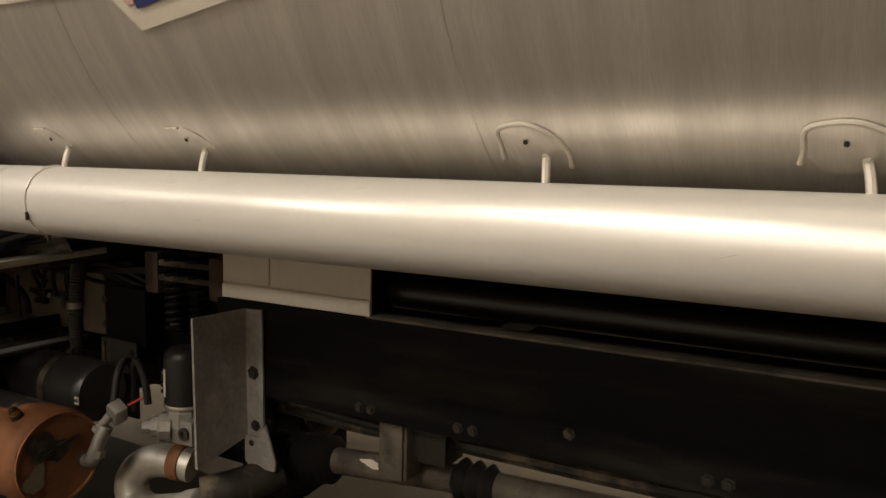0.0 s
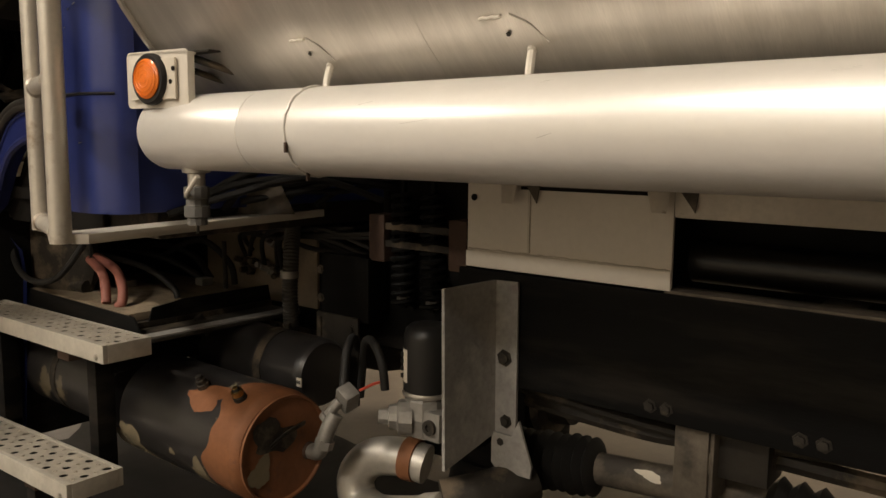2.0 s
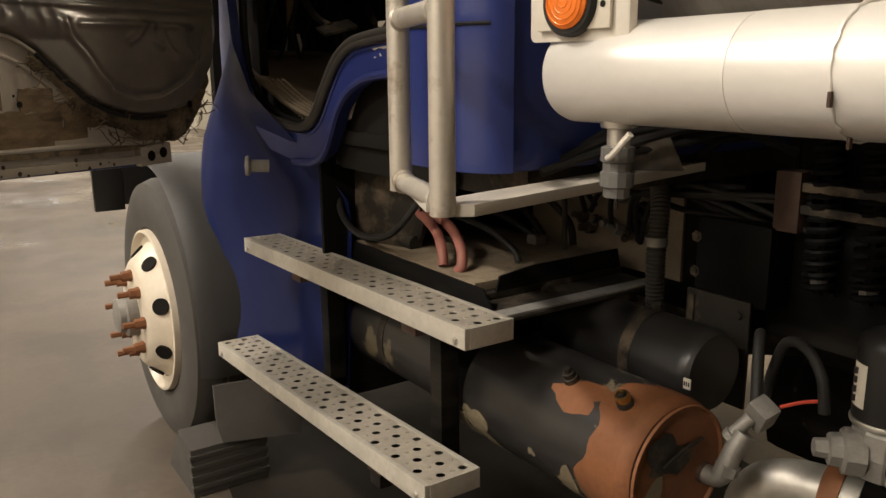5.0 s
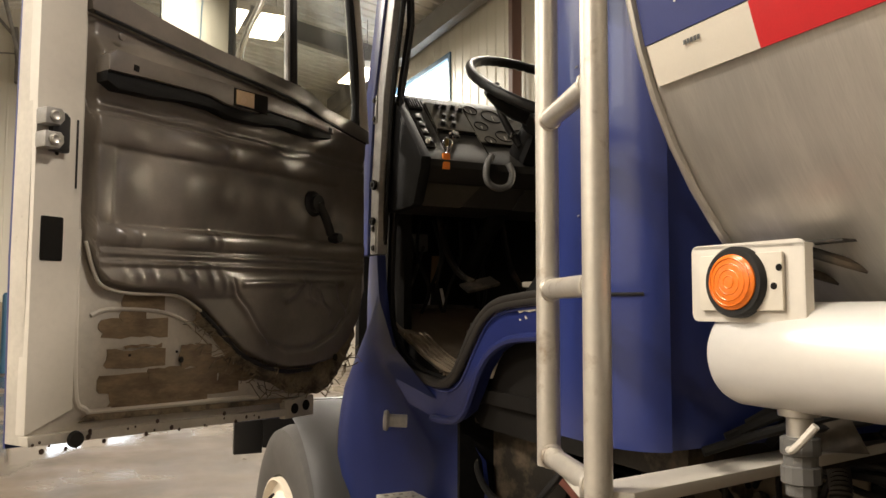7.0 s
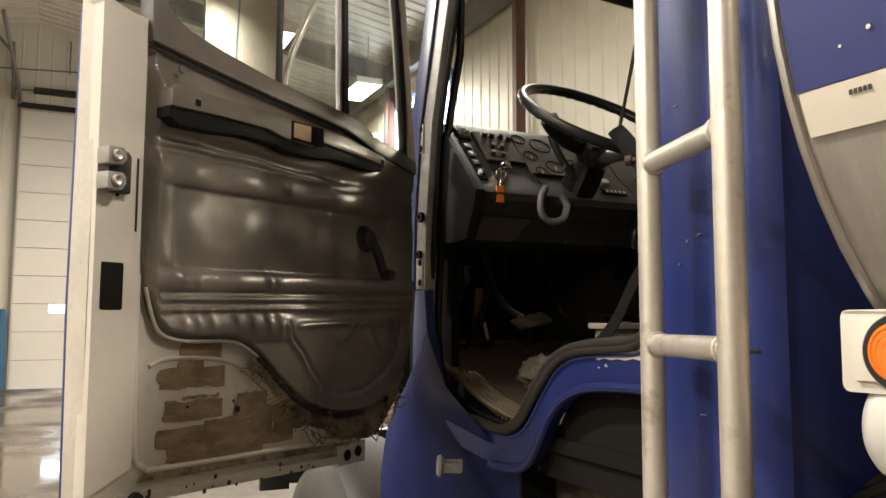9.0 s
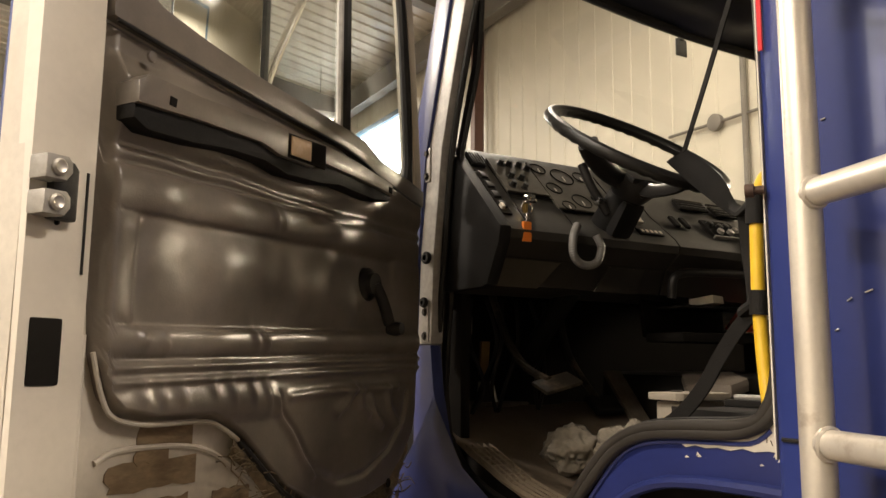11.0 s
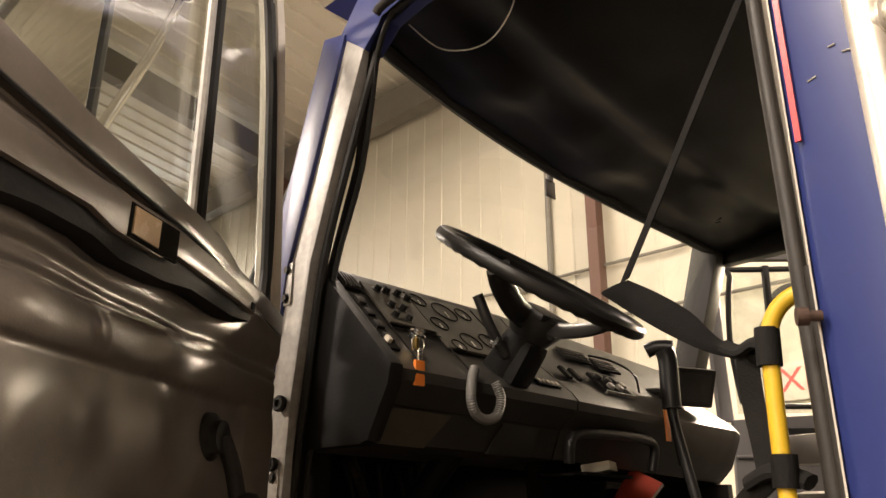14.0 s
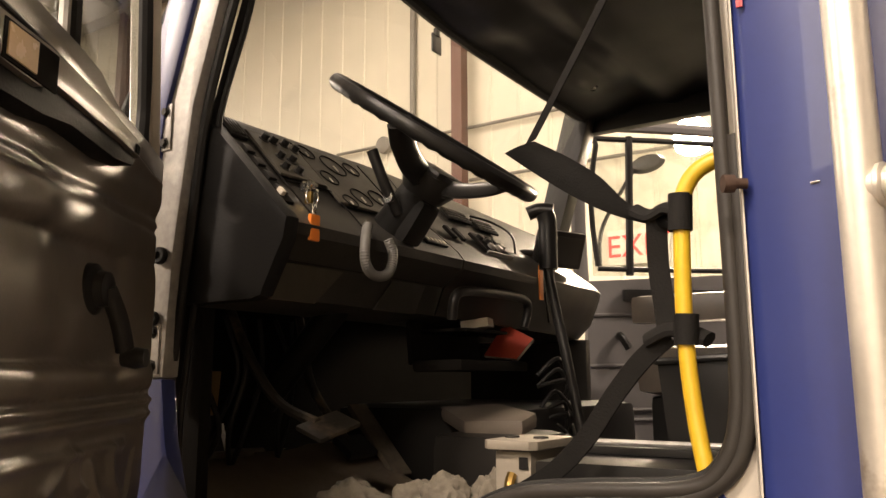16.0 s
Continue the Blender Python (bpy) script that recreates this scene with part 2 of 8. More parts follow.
M["gdoor"] = material("white_sectional_door", (0.66, 0.62, 0.55), 0.45, 0, 0.9, 1.2, 0.5, 60, 0.03)
M["bollard"] = material("blue_bollard_paint", (0.035, 0.11, 0.19), 0.5, 0, 0.7, 3, 0.5, 50, 0.05)
M["tan"] = material("tan_wainscot", (0.27, 0.21, 0.14), 0.6, 0, 0.8, 2, 0.5, 50, 0.05)
M["mirror"] = material("mirror_glass", (0.92, 0.92, 0.92), 0.03, 1.0, 0.98, 3, 0.1, 50, 0.0, rough_var=0.02)
M["glass"] = glass_mat("window_glass", (0.93, 0.95, 0.93), 0.0, 0.10)
M["glass_door"] = glass_mat("dusty_door_glass", (0.90, 0.92, 0.90), 0.02, 0.22)
M["daylight"] = glowing("daylight_pane", (0.80, 0.90, 1.0), 7.0)
M["bulbglow"] = glowing("bulb_glass", (1.0, 0.84, 0.60), 520.0)
M["added_window_glow"] = glowing("added_window_pane", (1.0, 0.97, 0.90), 4.0)
M["lampglow"] = glowing("lamp_lens", (1.0, 0.84, 0.60), 14.0)
M["exit_red"] = glowing("exit_letter_red", (0.75, 0.05, 0.04), 0.8)


def floor_material():
    m = material("stained_concrete", (0.112, 0.086, 0.063), 0.55, 0, 0.55, 0.6, 0.8, 30, 0.06, second=(0.060, 0.047, 0.035), patch=(0.46, 0.62), patch_scale=1.3)
    N, L = m.node_tree.nodes, m.node_tree.links
    b = N["Principled BSDF"]
    tc, n, r = N.new("ShaderNodeTexCoord"), N.new("ShaderNodeTexNoise"), N.new("ShaderNodeMapRange")
    n.inputs["Scale"].default_value, n.inputs["Detail"].default_value = 0.55, 6.0
    L.new(tc.outputs["Object"], n.inputs["Vector"]), L.new(n.outputs[0], r.inputs["Value"])
    r.inputs["From Min"].default_value, r.inputs["From Max"].default_value = 0.42, 0.60
    r.inputs["To Min"].default_value, r.inputs["To Max"].default_value = 0.06, 0.60
    # wet stretch towards the overhead door, dry near the truck
    vd, wet, mx = N.new("ShaderNodeVectorMath"), N.new("ShaderNodeMapRange"), N.new("ShaderNodeMix")
    vd.operation = "DISTANCE"
    L.new(tc.outputs["Object"], vd.inputs[0])
    vd.inputs[1].default_value = (-2.0, -0.5, 0)
    wet.inputs["From Min"].default_value, wet.inputs["From Max"].default_value = 3.0, 6.5
    L.new(vd.outputs["Value"], wet.inputs["Value"])
    L.new(wet.outputs[0], mx.inputs["Factor"])
    mx.inputs[2].default_value = 0.62
    L.new(r.outputs[0], mx.inputs[3])
    L.new(mx.outputs[0], b.inputs["Roughness"])
    return m


M["floor"] = floor_material()

# ---- building helpers ----


def thing(name, label, category, group="", at=(0, 0, 0)):
    ob = new(name)
    ob.location = at
    ob.empty_display_size = 0.05
    bpy.context.view_layer.update()
    return tagged(ob, label, category, group)


def part(name, bm, mat, parent=None, label="", smooth=True, angle=38):
    bmesh.ops.recalc_face_normals(bm, faces=bm.faces)
    me = bpy.data.meshes.new(name)
    bm.to_mesh(me)
    bm.free()
    me.materials.append(M[mat] if isinstance(mat, str) else mat)
    if smooth:
        me.polygons.foreach_set("use_smooth", [True] * len(me.polygons))
        me.set_sharp_from_angle(angle=radians(angle))
    ob = new(name, me)
    if parent:
        ob.parent = parent
        ob.matrix_parent_inverse = parent.matrix_world.inverted()
    if label:
        ob["label"] = label
    return ob


def solo(name, bm, mat, label, category, group="", kind="", smooth=True):
    return tagged(part(name, bm, mat, None, label, smooth), label, category, group, kind)


def bevelled(bm, w, seg=2, angle=30):
    if w:
        es = [e for e in bm.edges if len(e.link_faces) == 2 and e.calc_face_angle(0) > radians(angle)]
        bmesh.ops.bevel(bm, geom=es, offset=w, segments=seg, profile=0.7, affect="EDGES", clamp_overlap=True)
    return bm


def box(lo, hi, w=0.004, bm=None, turn=None):
    own = bm is None
    b = bmesh.new()
    lo, hi = Vector(lo), Vector(hi)
    bmesh.ops.create_cube(b, size=1, matrix=Matrix.LocRotScale((lo + hi) / 2, None, hi - lo))
    bevelled(b, w)
    if turn is not None:
        b.transform(turn)
    if own:
        return b
    me = bpy.data.meshes.new("tmp")
    b.to_mesh(me)
    b.free()
    bm.from_mesh(me)
    bpy.data.meshes.remove(me)
    return bm


def slab(pts, vec, w=0.0, bm=None):
    """A prism: the polygon pts (3D) pushed along vec."""
    b = bmesh.new()
    f = b.faces.new([b.verts.new(p) for p in pts])
    ex = bmesh.ops.extrude_face_region(b, geom=[f])
    bmesh.ops.translate(b, verts=[v for v in ex["geom"] if isinstance(v, bmesh.types.BMVert)], vec=Vector(vec))
    bmesh.ops.recalc_face_normals(b, faces=b.faces)
    bevelled(b, w)
    if bm is None:
        return b
    me = bpy.data.meshes.new("tmp")
    b.to_mesh(me)
    b.free()
    bm.from_mesh(me)
    bpy.data.meshes.remove(me)
    return bm


def smooth_path(pts, n=6):
    pts = [Vector(p) for p in pts]
    if len(pts) < 3 or n < 2:
        return pts
    out = []
    for i in range(len(pts) - 1):
        p0, p1, p2, p3 = pts[max(i - 1, 0)], pts[i], pts[i + 1], pts[min(i + 2, len(pts) - 1)]
        for k in range(n):
            t = k / n
            out.append(0.5 * (2 * p1 + (p2 - p0) * t + (2 * p0 - 5 * p1 + 4 * p2 - p3) * t * t + (3 * p1 - p0 - 3 * p2 + p3) * t ** 3))
    return out + [pts[-1]]


def tube(pts, r, seg=12, n=6, bm=None, caps=True, flat=1.0, up=None, closed=False, ribs=0.0):
    """A tube of radius r along pts; flat squeezes its section along one side (for straps)."""
    bm = bm or bmesh.new()
    path = smooth_path(pts, n)
    if closed:
        path = path[:-1]
    m = len(path)
    rings, side = [], None
    for i, p in enumerate(path):
        a, c = (path[(i - 1) % m], path[(i + 1) % m]) if closed else (path[max(i - 1, 0)], path[min(i + 1, m - 1)])
        d = (c - a).normalized()
        if up is not None:
            side = d.cross(Vector(up)).normalized()
        elif side is None:
            side = d.orthogonal().normalized()
        else:
            side = (side - d * side.dot(d)).normalized()
        o = d.cross(side)
        rr = r * (1 + ribs * (i % 2))
        rings.append([bm.verts.new(p + rr * (math.cos(2 * math.pi * k / seg) * side + flat * math.sin(2 * math.pi * k / seg) * o)) for k in range(seg)])
    for i in range(m if closed else m - 1):
        a, b2 = rings[i], rings[(i + 1) % m]
        for k in range(seg):
            bm.faces.new((a[k], a[(k + 1) % seg], b2[(k + 1) % seg], b2[k]))
    if caps and not closed:
        bm.faces.new(rings[0][::-1]), bm.faces.new(rings[-1])
    return bm


def lathe(profile, origin, axis, seg=32, bm=None):
    """A turned body: profile rows of (distance along axis, radius)."""
    bm = bm or bmesh.new()
    axis = Vector(axis).normalized()
    s = axis.orthogonal().normalized()
    o = axis.cross(s)
    rings = []
    for h, r in profile:
        c = Vector(origin) + axis * h
        rings.append([bm.verts.new(c)] if r < 1e-5 else [bm.verts.new(c + r * (math.cos(2 * math.pi * k / seg) * s + math.sin(2 * math.pi * k / seg) * o)) for k in range(seg)])
    for a, b in zip(rings, rings[1:]):
        for k in range(seg):
            k2 = (k + 1) % seg
            if len(a) == 1 and len(b) == 1:
                continue
            if len(a) == 1:
                bm.faces.new((a[0], b[k2], b[k]))
            elif len(b) == 1:
                bm.faces.new((a[k], a[k2], b[0]))
            else:
                bm.faces.new((a[k], a[k2], b[k2], b[k]))
    if len(rings[0]) > 1:
        bm.faces.new(rings[0][::-1])
    if len(rings[-1]) > 1:
        bm.faces.new(rings[-1])
    return bm


def bolt(parent, place, axis, r=0.011, h=0.008, mat="grime", name="bolt", label=""):
    ax = Vector(axis).normalized()
    bm = lathe([(0, r * 1.5), (h * 0.25, r * 1.5), (h * 0.26, r), (h, r * 0.96)], place, ax, 6)
    return part(name, bm, mat, parent, label, smooth=False)


def strip(pts, width_vec, thick_vec, n=6, bm=None):
    """A ribbon of constant width along pts."""
    bm = bm or bmesh.new()
    w, t = Vector(width_vec) / 2, Vector(thick_vec) / 2
    rows = [[bm.verts.new(p + a) for a in (-w - t, w - t, w + t, -w + t)] for p in smooth_path(pts, n)]
    for a, b in zip(rows, rows[1:]):
        for k in range(4):
            bm.faces.new((a[k], a[(k + 1) % 4], b[(k + 1) % 4], b[k]))
    bm.faces.new(rows[0][::-1]), bm.faces.new(rows[-1])
    return bm

# ---- the garage: floor, walls, roof ----
X0, X1, Y0, Y1, EAVE, RIDGE = -20.0, 12.0, -8.0, 5.8, 6.9, 8.1
RIDGE_Y = (Y0 + Y1) / 2

bm = bmesh.new()
bmesh.ops.create_grid(bm, x_segments=2, y_segments=2, size=0.5, matrix=Matrix.LocRotScale(((X0 + X1) / 2, (Y0 + Y1) / 2, 0), None, (X1 - X0, Y1 - Y0, 1)))
solo("floor", bm, "floor", "stained damp concrete floor of a truck garage", "floor", kind="structure", smooth=False)


def ribbed(p0, p1, z0, z1, inward, name, label, pitch=0.3, holes=()):
    """A liner wall from p0 to p1 with small upright ribs; holes are (start, end, low, high) along the wall."""
    p0, p1, inward = Vector((*p0, 0)), Vector((*p1, 0)), Vector((*inward, 0))
    run = (p1 - p0).length
    d = (p1 - p0) / run
    bm = bmesh.new()
    cuts = sorted({0.0, run, *[h[0] for h in holes], *[h[1] for h in holes]})
    for a, b in zip(cuts, cuts[1:]):
        spans = [(z0, z1)]
        for h in holes:
            if h[0] <= a and b <= h[1]:
                spans = [(z0, h[2]), (h[3], z1)]
        for lo, hi in spans:
            if hi - lo < 0.01:
                continue
            slab([p0 + d * a + Vector((0, 0, lo)), p0 + d * b + Vector((0, 0, lo)), p0 + d * b + Vector((0, 0, hi)), p0 + d * a + Vector((0, 0, hi))], -inward * 0.15, bm=bm)
            s = math.ceil(a / pitch) * pitch
            while s < b - 0.03:
                q = p0 + d * s
                pts = [q - d * 0.022, q + d * 0.022, q + d * 0.012 + inward * 0.009, q - d * 0.012 + inward * 0.009]
                slab([v + Vector((0, 0, lo)) for v in pts], (0, 0, hi - lo), bm=bm)
                s += pitch
    return solo(name, bm, "wall", label, "wall", kind="structure", smooth=False)


GD = (-1.35, 3.45, 6.1)          # the sectional door: y from, y to, height
ribbed((X1, Y1), (X0, Y1), 0, EAVE, (0, -1), "wall_right", "cream ribbed steel liner wall", holes=((25.05, 28.4, 4.7, 6.0),))
ribbed((X0, Y1), (X0, Y0), 0, RIDGE, (1, 0), "wall_front", "cream ribbed steel liner end wall with a sectional door", holes=((Y1 - GD[1], Y1 - GD[0], 0, GD[2]),))
ribbed((X0, Y0), (X1, Y0), 0, EAVE, (0, 1), "wall_left", "cream ribbed steel liner wall", holes=((13.4, 18.6, 3.9, 6.5),))
ribbed((X1, Y0), (X1, Y1), 0, RIDGE, (-1, 0), "wall_back", "cream ribbed steel liner end wall")

bm = bmesh.new()
for ya, yb, za, zb in ((Y1, RIDGE_Y, EAVE, RIDGE), (RIDGE_Y, Y0, RIDGE, EAVE)):
    slab([(X0, ya, za), (X1, ya, za), (X1, yb, zb), (X0, yb, zb)], (0, 0, 0.15), bm=bm)
    s = (zb - za) / (yb - ya)
    for k in range(int((X1 - X0) / 0.3)):
        x = X0 + 0.15 + 0.3 * k
        slab([(x - 0.03, ya, za), (x + 0.03, ya, za), (x + 0.015, ya, za - 0.03), (x - 0.015, ya, za - 0.03)], (0, yb - ya, zb - za), bm=bm)
solo("ceiling", bm, "ceil", "white ribbed steel roof liner", "ceiling", kind="structure", smooth=False)

COLUMNS = [-15.75, -10.53, -5.33, -0.1, 5.1]
for i, x in enumerate(COLUMNS):
    t = thing("steel_column", "red-oxide steel column against the liner wall", "column", "steel columns", (x, Y1 - 0.15, 0))
    part("flange", box((x - 0.055, Y1 - 0.22, 0), (x + 0.055, Y1 - 0.205, EAVE - 0.1), 0), "steel_red", t)
    part("web", box((x - 0.006, Y1 - 0.205, 0), (x + 0.006, Y1 - 0.03, EAVE - 0.1), 0), "steel_red", t)
    r = thing("steel_rafter", "grey steel rafter under the roof", "beam", "roof rafters", (x, RIDGE_Y, RIDGE))
    for ya, yb, za, zb in ((Y1 - 0.05, RIDGE_Y, EAVE - 0.12, RIDGE - 0.12), (RIDGE_Y, Y0 + 0.05, RIDGE - 0.12, EAVE - 0.12)):
        bmr = bmesh.new()
        slab([(x - 0.1, ya, za - 0.42), (x + 0.1, ya, za - 0.42), (x + 0.1, ya, za - 0.40), (x - 0.1, ya, za - 0.40)], (0, yb - ya, zb - za), bm=bmr)
        slab([(x - 0.006, ya, za - 0.40), (x + 0.006, ya, za - 0.40), (x + 0.006, ya, za), (x - 0.006, ya, za)], (0, yb - ya, zb - za), bm=bmr)
        part("half", bmr, "steel_grey", r, smooth=False)
for z, y in ((EAVE - 0.55, Y1 - 0.2),):
    solo("eave_beam", box((X0 + 0.1, y - 0.1, z), (X1 - 0.1, y + 0.1, z + 0.4), 0.0), "steel_grey", "grey steel eave beam along the wall", "beam", kind="structure", smooth=False)
# surface conduit on the wall
c = thing("conduit", "thin steel conduit with a round junction box", "conduit", at=(-8, Y1 - 0.05, 3.6))
part("run", tube([(-6.9, Y1 - 0.045, 3.86), (6, Y1 - 0.045, 3.84)], 0.016, 8, 1), "steel_grey", c)
part("run", tube([(-5.94, Y1 - 0.045, 0.4), (-5.94, Y1 - 0.045, EAVE - 0.5)], 0.03, 8, 1), "steel_grey", c)
part("run", tube([(-5.3, Y1 - 0.045, 3.36), (6, Y1 - 0.045, 3.36)], 0.016, 8, 1), "steel_grey", c)
part("junction_box", lathe([(0, 0.0), (0, 0.085), (0.05, 0.085), (0.06, 0.07), (0.06, 0)], (-6.29, Y1 - 0.02, 3.86), (0, -1, 0), 20), "steel_grey", c)

# sectional door
g = thing("sectional_door", "closed white sectional overhead door with a row of small windows", "garage door", at=(X0, 1.05, 0))
rows = 10
ph = GD[2] / rows
WIN = [(-0.31 + 1.22 * k) for k in range(4)]
for k in range(rows):
    z = k * ph
    if k == 2:
        bmp = bmesh.new()
        ys = [GD[0]] + [v for w in WIN if w + 0.33 < GD[1] for v in (w - 0.33, w + 0.33)] + [GD[1]]
        for j in range(0, len(ys), 2):
            box((X0 - 0.08, ys[j], z + 0.005), (X0 - 0.03, ys[j + 1], z + ph - 0.005), 0, bmp)
        for j in range(1, len(ys) - 1, 2):
            box((X0 - 0.08, ys[j], z + 0.005), (X0 - 0.03, ys[j + 1], z + 0.42), 0, bmp)
            box((X0 - 0.08, ys[j], z + 0.60), (X0 - 0.03, ys[j + 1], z + ph - 0.005), 0, bmp)
        sec = part("section", bmp, "gdoor", g, smooth=False)
        for j in range(1, len(ys) - 1, 2):
            part("pane", box((X0 - 0.065, ys[j], z + 0.42), (X0 - 0.055, ys[j + 1], z + 0.60), 0), "daylight", sec, "small pane bright with daylight")
    else:
        sec = part("section", box((X0 - 0.08, GD[0], z + 0.005), (X0 - 0.03, GD[1], z + ph - 0.005), 0.006), "gdoor", g, smooth=False)
    for y in (GD[0] + 1.15, GD[0] + 2.4, GD[0] + 3.6):
        part("hinge", box((X0 - 0.03, y - 0.04, z + ph - 0.06), (X0 - 0.015, y + 0.04, z + ph + 0.06), 0), "steel_grey", sec)
for y in (GD[0] - 0.06, GD[1] + 0.06):
    part("track", box((X0 + 0.0, y - 0.03, 0), (X0 + 0.08, y + 0.03, GD[2] + 0.4), 0), "steel_grey", g)
part("track", tube([(X0 + 0.1, GD[0] - 0.06, 6.2), (X0 + 0.6, GD[0] - 0.06, 6.45), (X0 + 5, GD[0] - 0.06, 6.5)], 0.035, 8), "steel_grey", g)
# black sheet added behind the sections, so their joints read as shadow lines
part("backing", box((X0 - 0.12, GD[0], 0.0), (X0 - 0.09, GD[1], GD[2]), 0), "trim", g)
part("header_bar", box((X0 + 0.02, GD[0] - 0.1, GD[2] + 0.02), (X0 + 0.10, GD[1] + 0.1, GD[2] + 0.14), 0), "trim", g)
ts = thing("torsion_spring", "dark coiled torsion spring above the overhead door", "spring", at=(X0 + 0.2, -0.3, 6.5))
part("coil", tube([(X0 + 0.2, -1.05, 6.50), (X0 + 0.2, -0.95, 6.50), (X0 + 0.2, 1.2, 6.52)], 0.075, 12, 24, ribs=0.10), "trim", ts, "dark wound spring")
part("shaft", tube([(X0 + 0.2, -1.55, 6.49), (X0 + 0.2, 3.2, 6.53)], 0.02, 8, 1), "steel_grey", ts)
part("bracket", box((X0, -1.58, 6.30), (X0 + 0.26, -1.50, 6.66), 0.01), "steel_grey", ts)
pp = thing("wall_pipe", "grey steel pipes and post on the end wall", "pipes", at=(X0 + 0.1, -1.5, 6.9))
part("post", tube([(X0 + 0.12, -1.52, 6.55), (X0 + 0.12, -1.60, 7.55)], 0.05, 8, 1), "steel_grey", pp)
part("arm", tube([(X0 + 0.12, -1.58, 7.30), (X0 + 0.12, -1.95, 7.72)], 0.035, 8, 1), "steel_grey", pp)
part("run", tube([(X0 + 0.08, -3.2, 6.86), (X0 + 0.08, 3.0, 7.28)], 0.018, 8, 1), "steel_grey", pp)
part("run", tube([(X0 + 0.08, -0.45, 6.98), (X0 + 0.08, -0.45, 7.75)], 0.018, 8, 1), "steel_grey", pp)
b = thing("bollard", "blue painted steel bollard beside the overhead door", "bollard", at=(X0 + 0.35, GD[0] - 0.15, 0))
part("post", lathe([(0, 0.1), (1.65, 0.1), (1.7, 0.06), (1.7, 0)], (X0 + 0.35, GD[0] - 0.15, 0), (0, 0, 1), 20), "bollard", b)
solo("wainscot", box((X0, Y0 + 0.02, 0.0), (X0 + 0.03, GD[0] - 0.12, 1.5), 0), "tan", "tan plywood wainscot at the foot of the end wall", "wall panel", kind="structure", smooth=False)

# high window with a blue frame in the side wall
w = tagged(thing("window_1", "high window with a blue frame, bright with daylight", "window", at=(-13.6, Y1, 4.7)), kind="structure")
xa, xb, za, zb = X1 - 28.4, X1 - 25.05, 4.7, 6.0
for lo, hi in (((xa, za), (xb, za + 0.09)), ((xa, zb - 0.09), (xb, zb)), ((xa, za + 0.09), (xa + 0.09, zb - 0.09)), ((xb - 0.09, za + 0.09), (xb, zb - 0.09))):
    part("window_frame", box((lo[0], Y1 - 0.03, lo[1]), (hi[0], Y1 + 0.12, hi[1]), 0), "bollard", w)
part("pane", box((xa + 0.09, Y1 + 0.05, za + 0.09), (xb - 0.09, Y1 + 0.06, zb - 0.09), 0), "daylight", w)

# unseen window, added as a soft light source and for the door mirror's glare
w = tagged(thing("window_2", "unseen long window with a blue frame, added as a soft light", "window", at=(-1.6, Y0, 3.9)), kind="structure")
xa, xb, za, zb = X0 + 15.2, X0 + 21.5, 3.9, 6.5
for lo, hi in (((xa, za), (xb, za + 0.09)), ((xa, zb - 0.09), (xb, zb)), ((xa, za + 0.09), (xa + 0.09, zb - 0.09)), ((xb - 0.09, za + 0.09), (xb, zb - 0.09)), ((xa + 2.55, za + 0.09), (xa + 2.65, zb - 0.09))):
    part("window_frame", box((lo[0], Y0 - 0.12, lo[1]), (hi[0], Y0 + 0.03, hi[1]), 0), "bollard", w)
for a, b in ((xa + 0.09, xa + 2.55), (xa + 2.65, xb - 0.09)):
    part("pane", box((a, Y0 - 0.06, za + 0.09), (b, Y0 - 0.05, zb - 0.09), 0), "added_window_glow", w)

# exit sign and wall lamp on the side wall
e = thing("exit_sign", "white exit sign with red letters on the wall", "sign", at=(-3.75, Y1 - 0.05, 2.6))
part("plate", box((-4.00, Y1 - 0.06, 2.46), (-3.50, Y1 - 0.03, 2.74), 0.004), "white", e)
cu = bpy.data.curves.new("exit_text", "FONT")
cu.body, cu.size, cu.extrude, cu.align_x, cu.align_y = "EXIT", 0.25, 0.004, "CENTER", "CENTER"
tmp = new("tmp", cu)
bpy.context.view_layer.update()
me = bpy.data.meshes.new_from_object(tmp.evaluated_get(bpy.context.evaluated_depsgraph_get()))
bpy.data.objects.remove(tmp)
bm = bmesh.new()
bm.from_mesh(me)
bm.transform(pose(-3.75, Y1 - 0.062, 2.6, 90, 0, 0))
part("letters", bm, "exit_red", e, "red lit letters", smooth=False)
# a fixture for every bay lamp, the added unseen ones too
for i, (bx, by, bw) in enumerate(BAYS):
    f = thing("bay_light", "long white high-bay light fixture under the roof", "ceiling light", "high-bay lights", (bx, by, 6.1))
    part("housing", box((bx - 0.62, by - 0.27, 6.07), (bx + 0.62, by + 0.27, 6.2), 0.02), "white", f)
    top = RIDGE - (RIDGE - EAVE) * abs(by - RIDGE_Y) / (Y1 - RIDGE_Y)
    for s in (-0.5, 0.5):
        part("hanger", tube([(bx + s, by, 6.2), (bx + s, by, top + 0.02)], 0.008, 6, 1), "steel_grey", f)
    part("diffuser", box((bx - 0.60, by - 0.25, 6.058), (bx + 0.60, by + 0.25, 6.069), 0), "lampglow", f)
WL = (-2.735, 3.75, 2.768)
f = thing("hanging_bulb", "bright bare bulb hanging on a cord beside the truck's far door", "work light", at=WL)
part("cord", tube([(WL[0], WL[1], WL[2] + 0.22), (WL[0] + 0.01, WL[1], WL[2] + 2.0), (WL[0], WL[1], 7.30)], 0.006, 6), "trim", f)
part("socket", lathe([(0, 0.03), (0.05, 0.04), (0.09, 0.045), (0.09, 0)], (WL[0], WL[1], WL[2] + 0.24), (0, 0, -1), 16), "steel_grey", f)
